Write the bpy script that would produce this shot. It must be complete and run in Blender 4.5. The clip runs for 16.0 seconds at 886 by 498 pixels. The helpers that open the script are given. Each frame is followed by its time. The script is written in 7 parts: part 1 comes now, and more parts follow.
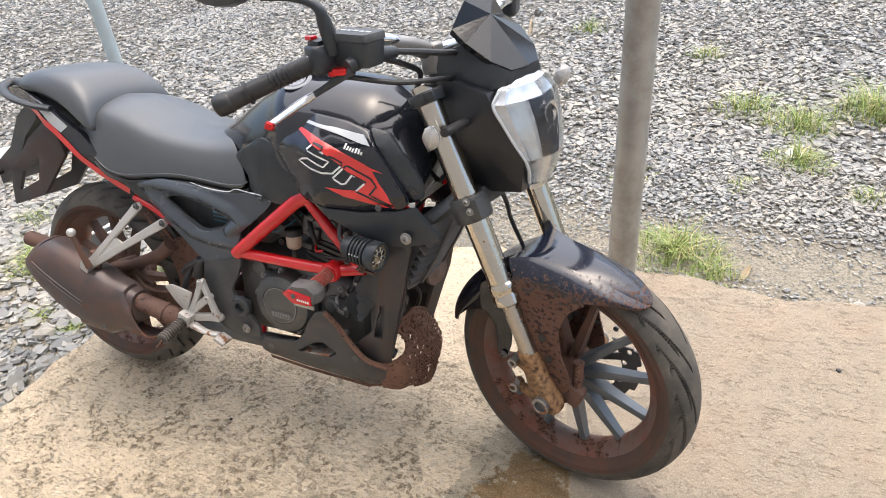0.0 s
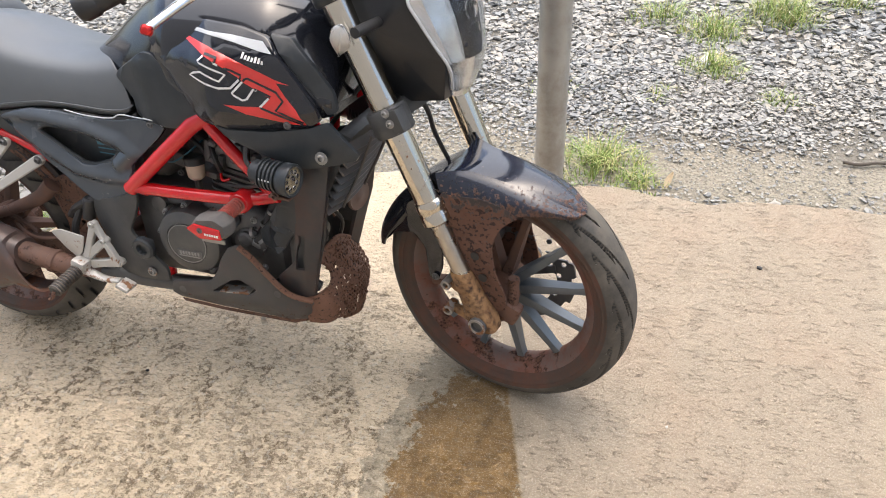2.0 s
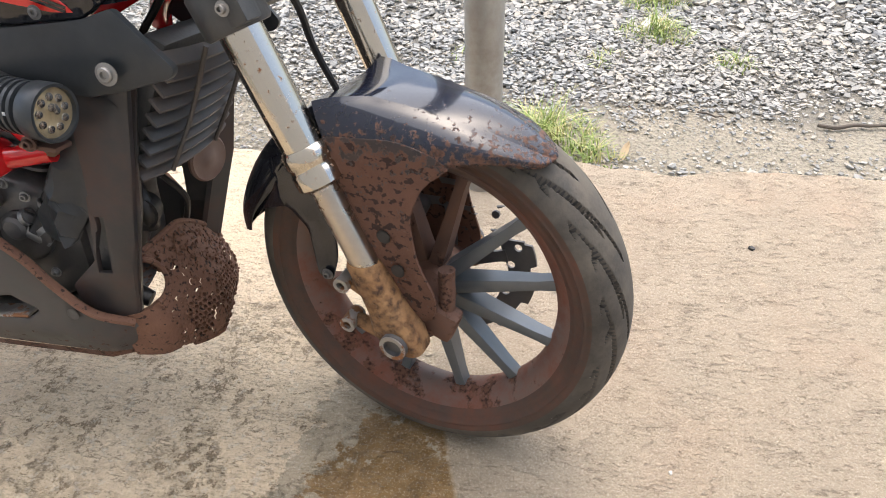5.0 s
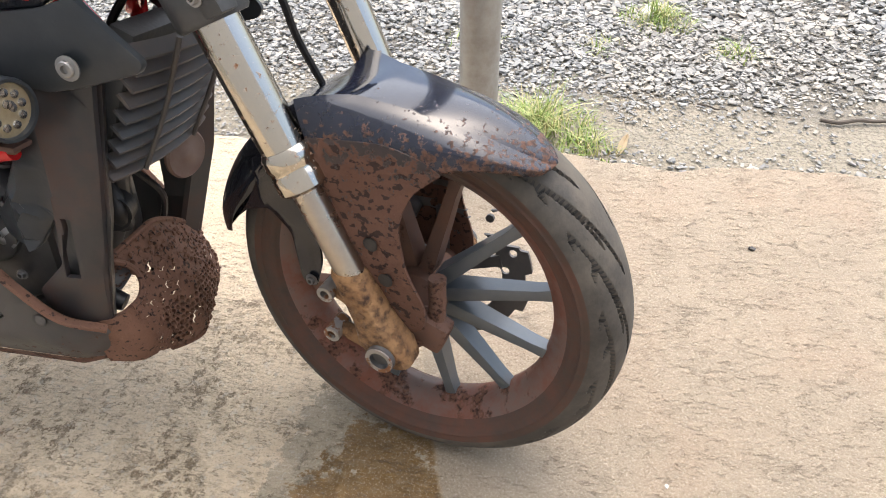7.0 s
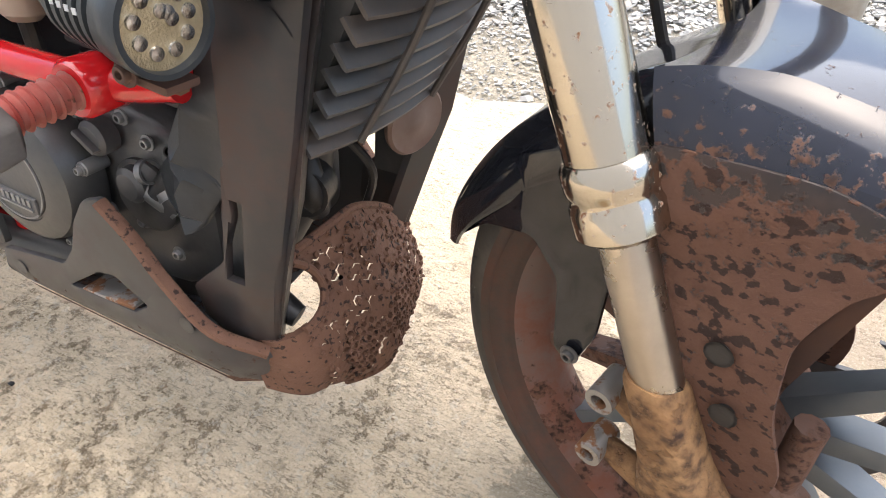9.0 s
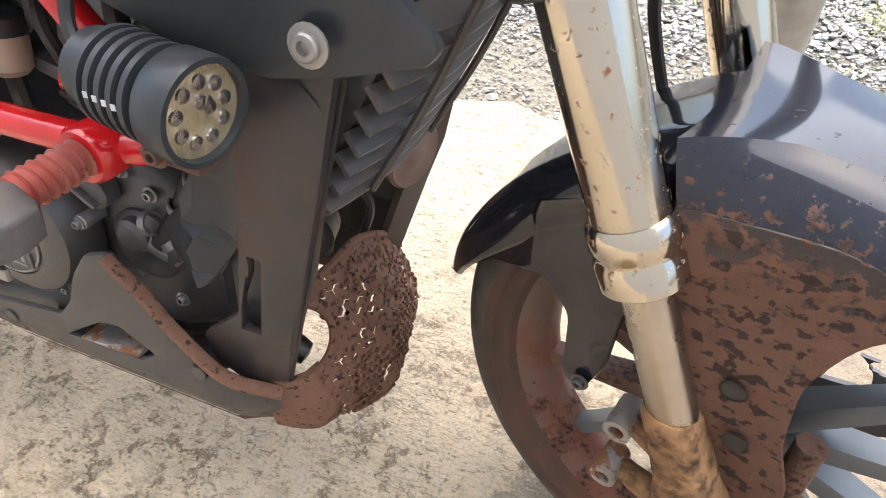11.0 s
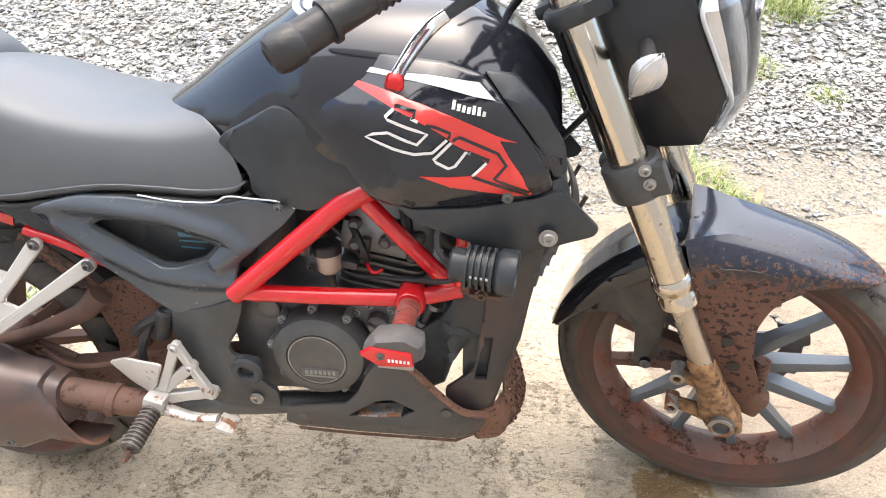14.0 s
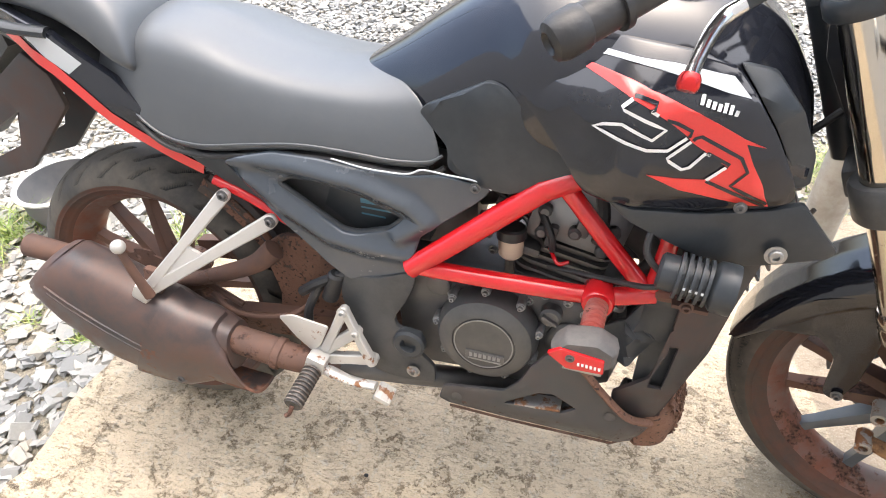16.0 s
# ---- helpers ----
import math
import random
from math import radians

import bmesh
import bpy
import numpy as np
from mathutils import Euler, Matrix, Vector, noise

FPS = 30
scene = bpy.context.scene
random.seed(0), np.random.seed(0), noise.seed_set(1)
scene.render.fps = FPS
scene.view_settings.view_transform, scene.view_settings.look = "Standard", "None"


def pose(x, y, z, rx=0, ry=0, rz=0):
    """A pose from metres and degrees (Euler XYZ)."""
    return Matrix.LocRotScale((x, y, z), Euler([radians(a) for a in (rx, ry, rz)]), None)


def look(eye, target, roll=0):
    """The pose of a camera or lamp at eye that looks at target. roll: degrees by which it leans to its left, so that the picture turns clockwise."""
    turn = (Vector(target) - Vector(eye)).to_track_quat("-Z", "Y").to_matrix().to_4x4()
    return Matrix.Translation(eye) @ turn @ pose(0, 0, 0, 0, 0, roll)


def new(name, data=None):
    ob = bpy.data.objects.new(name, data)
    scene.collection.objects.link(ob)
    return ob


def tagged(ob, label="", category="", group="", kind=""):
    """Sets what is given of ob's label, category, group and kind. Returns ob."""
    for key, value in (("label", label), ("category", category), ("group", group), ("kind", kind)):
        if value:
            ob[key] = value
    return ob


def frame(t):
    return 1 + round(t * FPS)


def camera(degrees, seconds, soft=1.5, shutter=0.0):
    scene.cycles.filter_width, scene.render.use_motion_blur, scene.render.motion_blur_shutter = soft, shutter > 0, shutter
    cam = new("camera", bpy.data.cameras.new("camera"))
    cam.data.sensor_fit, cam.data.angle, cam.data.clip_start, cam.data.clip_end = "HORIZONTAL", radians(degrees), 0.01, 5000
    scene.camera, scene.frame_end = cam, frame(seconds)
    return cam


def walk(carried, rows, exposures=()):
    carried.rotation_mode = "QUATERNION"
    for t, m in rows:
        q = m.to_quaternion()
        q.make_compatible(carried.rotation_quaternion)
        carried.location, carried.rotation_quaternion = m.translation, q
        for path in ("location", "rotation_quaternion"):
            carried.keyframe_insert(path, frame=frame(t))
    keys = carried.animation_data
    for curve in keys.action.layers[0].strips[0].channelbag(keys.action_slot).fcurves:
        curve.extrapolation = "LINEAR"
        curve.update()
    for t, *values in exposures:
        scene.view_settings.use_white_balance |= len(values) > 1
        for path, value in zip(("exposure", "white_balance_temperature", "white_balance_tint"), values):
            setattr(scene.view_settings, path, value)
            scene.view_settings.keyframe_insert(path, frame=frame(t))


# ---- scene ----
cam = camera(70.2, 16.0, 1.0)
PATH = [
    (0, (1.628, -1.041, 1.321), (0.941, 0.375, 0.337), -5.5),
    (0.5, (1.629, -1.031, 1.306), (0.999, 0.366, 0.257), -5.1),
    (1, (1.629, -1.014, 1.275), (1.106, 0.37, 0.155), -3.9),
    (1.5, (1.622, -1.0, 1.266), (1.159, 0.387, 0.123), -4.1),
    (2, (1.599, -0.986, 1.248), (1.147, 0.388, 0.085), -4.9),
    (2.5, (1.572, -0.954, 1.216), (1.128, 0.381, 0.006), -7.5),
    (3, (1.565, -0.921, 1.191), (1.145, 0.446, 0.007), -6.3),
    (3.5, (1.56, -0.821, 1.123), (1.258, 0.609, -0.021), -1.6),
    (4, (1.543, -0.733, 1.0), (1.158, 0.702, -0.112), -4.3),
    (4.5, (1.535, -0.665, 0.927), (1.268, 0.812, -0.164), -1.2),
    (4.7, (1.536, -0.66, 0.92), (1.282, 0.79, -0.212), -2.0),
    (6.8, (1.527, -0.604, 0.92), (1.33, 0.806, -0.271), -0.7),
    (7, (1.529, -0.598, 0.915), (1.307, 0.806, -0.278), -0.9),
    (7.5, (1.508, -0.571, 0.922), (1.143, 0.794, -0.281), -0.9),
    (8, (1.457, -0.546, 0.938), (0.864, 0.766, -0.234), -2.2),
    (8.5, (1.418, -0.49, 0.887), (0.818, 0.777, -0.329), -0.1),
    (9, (1.32, -0.339, 0.768), (0.665, 0.854, -0.494), -2.5),
    (9.2, (1.282, -0.287, 0.73), (0.64, 0.877, -0.566), -4.3),
    (11.3, (1.262, -0.364, 0.87), (0.793, 0.861, -0.445), -0.6),
    (11.5, (1.282, -0.419, 0.945), (0.855, 0.828, -0.361), -1.6),
    (12, (1.304, -0.535, 1.089), (0.821, 0.753, -0.158), -6.2),
    (12.5, (1.279, -0.586, 1.129), (0.847, 0.757, -0.075), -1.6),
    (13, (1.185, -0.65, 1.134), (0.957, 0.786, -0.019), -0.0),
    (13.5, (1.091, -0.721, 1.166), (0.943, 0.72, 0.006), -4.6),
    (14, (1.038, -0.742, 1.182), (0.81, 0.688, 0.02), -4.8),
    (14.5, (1.001, -0.702, 1.199), (0.753, 0.738, 0.055), -3.8),
    (15, (0.934, -0.699, 1.201), (0.489, 0.66, 0.019), -4.9),
    (15.5, (0.898, -0.705, 1.202), (0.425, 0.632, 0.005), -3.6),
    (16, (0.884, -0.701, 1.193), (0.413, 0.595, -0.049), -5.3),
]
walk(cam, [(t, look(eye, target, roll)) for t, eye, target, roll in PATH], [(0, 1.13), (2.5, 1.15), (4, 1.24), (7.5, 1.40), (9, 1.76), (12.5, 1.70), (14.5, 1.78), (16, 1.82)])

# ---- light ----
world = bpy.data.worlds.new("sky")
scene.world = world
world.use_nodes = True
wn, wl = world.node_tree.nodes, world.node_tree.links
sky = wn.new("ShaderNodeTexSky")
sky.sky_type, sky.sun_disc = "NISHITA", False
sky.sun_elevation, sky.sun_rotation = radians(77), radians(15)
sky.air_density, sky.dust_density, sky.ozone_density = 1.0, 5.0, 1.0
wl.new(sky.outputs[0], wn["Background"].inputs[0])
wn["Background"].inputs[1].default_value = 0.15
sun = new("sun", bpy.data.lights.new("sun", "SUN"))
sun.data.energy, sun.data.angle, sun.data.color = 1.55, radians(112), (1.0, 0.945, 0.86)
sun.matrix_world = look((0.2, 0.75, 3.4), (0, 0, 0))


# ---- materials ----
def nodes_of(name):
    m = bpy.data.materials.new(name)
    m.use_nodes = True
    return m, m.node_tree.nodes, m.node_tree.links, m.node_tree.nodes["Principled BSDF"]


def math_node(n, l, op, a, b=None, clamp=False):
    k = n.new("ShaderNodeMath")
    k.operation, k.use_clamp = op, clamp
    for i, v in enumerate((a, b)):
        if v is None:
            continue
        if isinstance(v, (int, float)):
            k.inputs[i].default_value = v
        else:
            l.new(v, k.inputs[i])
    return k.outputs[0]


def noise_node(n, l, co, scale, detail=4.0, rough=0.55, stretch=None):
    k = n.new("ShaderNodeTexNoise")
    k.inputs["Scale"].default_value, k.inputs["Detail"].default_value, k.inputs["Roughness"].default_value = scale, detail, rough
    if stretch:
        mp = n.new("ShaderNodeMapping")
        mp.inputs["Scale"].default_value = stretch
        l.new(co, mp.inputs[0])
        co = mp.outputs[0]
    l.new(co, k.inputs["Vector"])
    return k.outputs["Fac"]


def step_node(n, l, v, lo, hi):
    k = n.new("ShaderNodeMapRange")
    k.interpolation_type = "SMOOTHSTEP"
    k.inputs["From Min"].default_value, k.inputs["From Max"].default_value = lo, hi
    l.new(v, k.inputs["Value"])
    return k.outputs["Result"]


def mix_node(n, l, fac, a, b):
    k = n.new("ShaderNodeMix")
    k.data_type = "RGBA"
    if isinstance(fac, float):
        k.inputs[0].default_value = fac
    else:
        l.new(fac, k.inputs[0])
    for i, v in ((6, a), (7, b)):
        if isinstance(v, tuple):
            k.inputs[i].default_value = (*v, 1)
        else:
            l.new(v, k.inputs[i])
    return k.outputs[2]


MUD, MUD_PALE = (0.082, 0.036, 0.024), (0.150, 0.078, 0.052)
RUST = ((0.16, 0.062, 0.026), (0.24, 0.12, 0.055))


def surface(name, colour, rough=0.5, metal=0.0, vary=0.25, scale=18.0, relief=(120.0, 0.08), mud=None, coat=0.0, dust=0.12, spec=0.5, clods=1.0, film=(0.27, 0.245, 0.22), tone_pair=None, pits=(160.0, 0.35, 0.6)):
    """A worn surface. mud: (height where it thins out, height where it is thick, clot size, cover) along z."""
    m, n, l, b = nodes_of(name)
    co = n.new("ShaderNodeTexCoord").outputs["Object"]
    big, fine = noise_node(n, l, co, scale, 5), noise_node(n, l, co, scale * 7, 3)
    dark = tuple(c * (1 - vary) for c in colour)
    light = tuple(min(1, c * (1 + vary)) for c in colour)
    col = mix_node(n, l, big, dark, light)
    dusty = math_node(n, l, "MULTIPLY", step_node(n, l, noise_node(n, l, co, 9.0, 6, 0.7), 0.34, 0.70), dust)
    col = mix_node(n, l, dusty, col, film)
    rgh = math_node(n, l, "ADD", rough - 0.06, math_node(n, l, "MULTIPLY", big, 0.12))
    rgh = math_node(n, l, "ADD", rgh, math_node(n, l, "MULTIPLY", dusty, 0.5))
    height = fine
    if mud:
        z = n.new("ShaderNodeSeparateXYZ")
        l.new(co, z.inputs[0])
        fall = n.new("ShaderNodeMapRange")
        fall.inputs["From Min"].default_value, fall.inputs["From Max"].default_value = mud[0], mud[1]
        fall.inputs["To Min"].default_value, fall.inputs["To Max"].default_value = -0.35, mud[3]
        l.new(z.outputs["Z"], fall.inputs["Value"])
        clot = noise_node(n, l, co, mud[2], 6, 0.65)
        cover = step_node(n, l, math_node(n, l, "ADD", clot, fall.outputs[0]), 0.56, 0.64)
        tone = mix_node(n, l, noise_node(n, l, co, mud[2] * 0.4, 5, 0.7), *(tone_pair or (MUD, MUD_PALE)))
        tone = mix_node(n, l, step_node(n, l, noise_node(n, l, co, pits[0], 3, 0.5, (1, 1, 1.2)), pits[1], pits[2]), (0.030, 0.015, 0.011), tone)
        col = mix_node(n, l, cover, col, tone)
        rgh = math_node(n, l, "ADD", rgh, math_node(n, l, "MULTIPLY", cover, 0.8 - rough), True)
        if metal:
            l.new(math_node(n, l, "MULTIPLY", math_node(n, l, "SUBTRACT", 1.0, cover), metal), b.inputs["Metallic"])
        height = math_node(n, l, "MULTIPLY", cover, math_node(n, l, "ADD", clot, math_node(n, l, "MULTIPLY", fine, 0.3)))
        if coat:
            l.new(math_node(n, l, "MULTIPLY", math_node(n, l, "SUBTRACT", 1.0, cover), coat), b.inputs["Coat Weight"])
    else:
        b.inputs["Metallic"].default_value = metal
        b.inputs["Coat Weight"].default_value = coat
    b.inputs["Coat Roughness"].default_value = 0.06
    b.inputs["Specular IOR Level"].default_value = spec
    l.new(col, b.inputs["Base Color"])
    l.new(rgh, b.inputs["Roughness"])
    bump = n.new("ShaderNodeBump")
    bump.inputs["Strength"].default_value, bump.inputs["Distance"].default_value = (0.5 * clods, 0.004 * clods) if mud else (relief[1], 0.002)
    l.new(height, bump.inputs["Height"])
    l.new(bump.outputs[0], b.inputs["Normal"])
    return m


BLACK_GLOSS = surface("black_gloss_paint", (0.012, 0.014, 0.020), 0.09, vary=0.2, coat=0.25, dust=0.012, relief=(60, 0.02))
BLACK_SATIN = surface("black_satin_plastic", (0.028, 0.034, 0.040), 0.33, vary=0.2, spec=0.38, dust=0.06, relief=(150, 0.12))
GREY_SATIN = surface("charcoal_satin_plastic", (0.050, 0.063, 0.080), 0.25, vary=0.05, spec=0.65, dust=0.03, relief=(150, 0.10))
COWL_BLACK = surface("black_cowl_plastic", (0.014, 0.016, 0.020), 0.30, vary=0.2, spec=0.4, dust=0.03, relief=(150, 0.10))
BLACK_ROUGH = surface("black_textured_plastic", (0.042, 0.046, 0.050), 0.44, spec=0.45, dust=0.12, relief=(220, 0.3))
BELLY = surface("muddy_black_plastic", (0.044, 0.048, 0.052), 0.38, dust=0.3, mud=(0.42, 0.17, 60.0, 0.12), clods=0.5, film=(0.10, 0.05, 0.035))
SCREEN = surface("dark_tinted_screen", (0.010, 0.012, 0.015), 0.12, vary=0.1, coat=0.0, dust=0.02, spec=0.4)
GUARD_MUD = surface("caked_mud_plastic", (0.045, 0.030, 0.022), 0.7, mud=(0.95, 0.25, 45.0, 0.45), clods=1.4, pits=(130.0, 0.33, 0.43), tone_pair=((0.105, 0.048, 0.031), (0.20, 0.108, 0.070)))
FENDER = surface("muddy_gloss_fender", (0.010, 0.014, 0.028), 0.10, coat=0.25, dust=0.02, mud=(0.68, 0.52, 130.0, 0.16), clods=0.6, film=(0.16, 0.13, 0.12))
SKIRT = surface("mud_spattered_skirt", (0.014, 0.015, 0.018), 0.3, dust=0.3, mud=(0.66, 0.50, 80.0, 0.24), clods=1.2, pits=(95.0, 0.39, 0.45), film=(0.13, 0.06, 0.04))
SEAT = surface("charcoal_seat_vinyl", (0.074, 0.083, 0.093), 0.36, vary=0.06, spec=0.6, dust=0.03, relief=(600, 0.05))
RED = surface("red_frame_paint", (0.56, 0.009, 0.014), 0.18, vary=0.10, coat=0.5, dust=0.03)
RED_DECAL = surface("red_metallic_decal", (0.66, 0.030, 0.026), 0.3, vary=0.10, scale=400, coat=0.5, dust=0.03)
SILVER_DECAL = surface("silver_decal", (0.50, 0.53, 0.56), 0.35, vary=0.06, dust=0.03)
WHITE_DECAL = surface("white_decal", (0.75, 0.75, 0.75), 0.45, vary=0.04, dust=0.03)
BADGE = surface("grey_badge_print", (0.20, 0.21, 0.23), 0.3, vary=0.1, dust=0.03)
GUARD_PLASTIC = surface("dusty_guard_plastic", (0.028, 0.030, 0.034), 0.36, dust=0.6, mud=(0.40, 0.17, 60.0, 0.12), clods=0.5, film=(0.095, 0.050, 0.036))
TEAL_DECAL = surface("teal_decal", (0.05, 0.17, 0.24), 0.45, vary=0.1, dust=0.03)
CHROME = surface("polished_fork_tube", (0.55, 0.51, 0.44), 0.12, 1.0, vary=0.04, dust=0.08, relief=(40, 0.02), mud=(1.6, 0.2, 120.0, 0.078), clods=0.10, pits=(200.0, 0.2, 0.3), tone_pair=RUST)
FORK_FOOT = surface("rusty_fork_casting", (0.17, 0.095, 0.048), 0.42, 0.35, dust=0.6, mud=(0.70, 0.54, 70.0, 0.16), clods=1.2, pits=(70.0, 0.24, 0.62), film=(0.28, 0.145, 0.06), tone_pair=((0.11, 0.040, 0.016), (0.42, 0.26, 0.125)))
PALE_ALLOY = surface("pale_forged_alloy", (0.50, 0.495, 0.475), 0.40, 0.4, vary=0.12, dust=0.25, mud=(0.75, 0.26, 40.0, 0.080), clods=0.3, tone_pair=RUST, pits=(200.0, 0.2, 0.3))
ALLOY = surface("brushed_alloy", (0.34, 0.335, 0.325), 0.36, 0.7, vary=0.15, dust=0.3, mud=(0.85, 0.28, 40.0, 0.075), clods=0.3, tone_pair=RUST, pits=(200.0, 0.2, 0.3))
SPOKE = surface("grey_wheel_alloy", (0.115, 0.14, 0.165), 0.34, 0.4, vary=0.15, dust=0.15)
RIM = surface("mud_stained_rim", (0.14, 0.105, 0.095), 0.45, 0.2, dust=0.9, mud=(0.75, 0.0, 26.0, 0.14), clods=0.5, film=(0.19, 0.066, 0.038))
TYRE_WALL = surface("muddy_tyre_sidewall", (0.045, 0.032, 0.026), 0.55, dust=0.9, relief=(200, 0.3), film=(0.125, 0.058, 0.040))
TYRE = surface("dusty_tyre_rubber", (0.034, 0.032, 0.030), 0.58, dust=0.85, relief=(200, 0.3), film=(0.135, 0.122, 0.102))
STEEL_TUBE = surface("bare_fork_steel", (0.50, 0.47, 0.42), 0.22, 1.0, vary=0.12, scale=30, dust=0.25, relief=(60, 0.05), film=(0.22, 0.14, 0.09))
RUBBER = surface("black_rubber", (0.016, 0.017, 0.019), 0.42, dust=0.06, relief=(300, 0.3))
DARK_METAL = surface("dark_engine_casting", (0.100, 0.103, 0.108), 0.40, 0.45, dust=0.2, relief=(200, 0.2))
COVER = surface("grey_engine_cover", (0.075, 0.079, 0.083), 0.34, 0.4, dust=0.12, relief=(200, 0.15))
HEAD = surface("bare_engine_alloy", (0.26, 0.27, 0.28), 0.4, 0.6, dust=0.3)
EXHAUST = surface("mud_baked_exhaust", (0.050, 0.046, 0.048), 0.30, 0.2, dust=0.65, mud=(0.62, 0.26, 22.0, 0.05), clods=0.35, film=(0.145, 0.078, 0.057), tone_pair=((0.10, 0.045, 0.030), (0.19, 0.10, 0.068)), pits=(200.0, 0.2, 0.3))
RUSTY = surface("mud_coated_steel", (0.105, 0.064, 0.052), 0.65, 0.2, dust=0.6, mud=(0.9, 0.1, 24.0, 0.17), clods=0.7, film=(0.20, 0.105, 0.07))
SPRING = surface("muddy_red_bellows", (0.32, 0.032, 0.020), 0.55, dust=0.5, mud=(0.9, 0.40, 50.0, 0.06), clods=0.5)
ANOD = surface("anodised_red", (0.60, 0.03, 0.03), 0.2, 0.8, vary=0.08, dust=0.03)
POLISHED = surface("polished_lever", (0.74, 0.74, 0.74), 0.15, 1.0, vary=0.05, dust=0.03)
PALE_PLASTIC = surface("stained_reservoir_plastic", (0.45, 0.36, 0.27), 0.4, dust=0.3)
HORN = surface("dusty_horn_disc", (0.17, 0.10, 0.078), 0.5, 0.2, dust=0.4)
SLAT = surface("dusty_radiator_slat", (0.060, 0.063, 0.068), 0.40, dust=0.45, film=(0.17, 0.12, 0.09))
GALVANISED = surface("galvanised_steel", (0.38, 0.385, 0.365), 0.42, 0.5, vary=0.25, scale=7, dust=0.6, film=(0.27, 0.225, 0.175))
BLUE_STEEL = surface("pale_painted_steel", (0.42, 0.50, 0.52), 0.5, 0.1, dust=0.3)
POT = surface("scorched_aluminium", (0.74, 0.74, 0.72), 0.45, 0.5, dust=0.4)
POT_DARK = surface("dark_pot_bowl", (0.16, 0.165, 0.17), 0.5, 0.3, dust=0.4)
PLASTER = surface("plain_plaster", (0.46, 0.46, 0.45), 0.9, vary=0.1, scale=3, dust=0.1)
TWIG = surface("weathered_twig", (0.09, 0.075, 0.06), 0.8, vary=0.3, scale=60)
LEAF = surface("dry_leaf", (0.42, 0.34, 0.22), 0.7, vary=0.3, scale=60)
STONE_WHITE = surface("pale_stone", (0.62, 0.60, 0.56), 0.8, vary=0.15, scale=30)
AMBER = surface("amber_lens", (0.75, 0.22, 0.02), 0.2, vary=0.1, dust=0.1)
PLASTIC_WHITE = surface("white_plate", (0.7, 0.7, 0.68), 0.4, dust=0.3)
LENS_WHITE = surface("frosted_indicator_lens", (0.50, 0.50, 0.49), 0.2, 0.3, coat=0.8, dust=0.10, scale=60)
REFLECTOR = surface("headlight_reflector", (0.62, 0.64, 0.67), 0.22, 1.0, vary=0.2, dust=0.0, scale=60)
LED = surface("led_lens_cluster", (0.45, 0.38, 0.25), 0.15, 0.6, vary=0.6, scale=90, dust=0.3, relief=(100, 0.5))


def glass(name, tint):
    m, n, l, b = nodes_of(name)
    b.inputs["Base Color"].default_value = (*tint, 1)
    b.inputs["Transmission Weight"].default_value = 1.0
    b.inputs["Roughness"].default_value = 0.03
    b.inputs["IOR"].default_value = 1.35
    return m


GLASS = glass("clear_lens", (0.96, 0.97, 0.98))


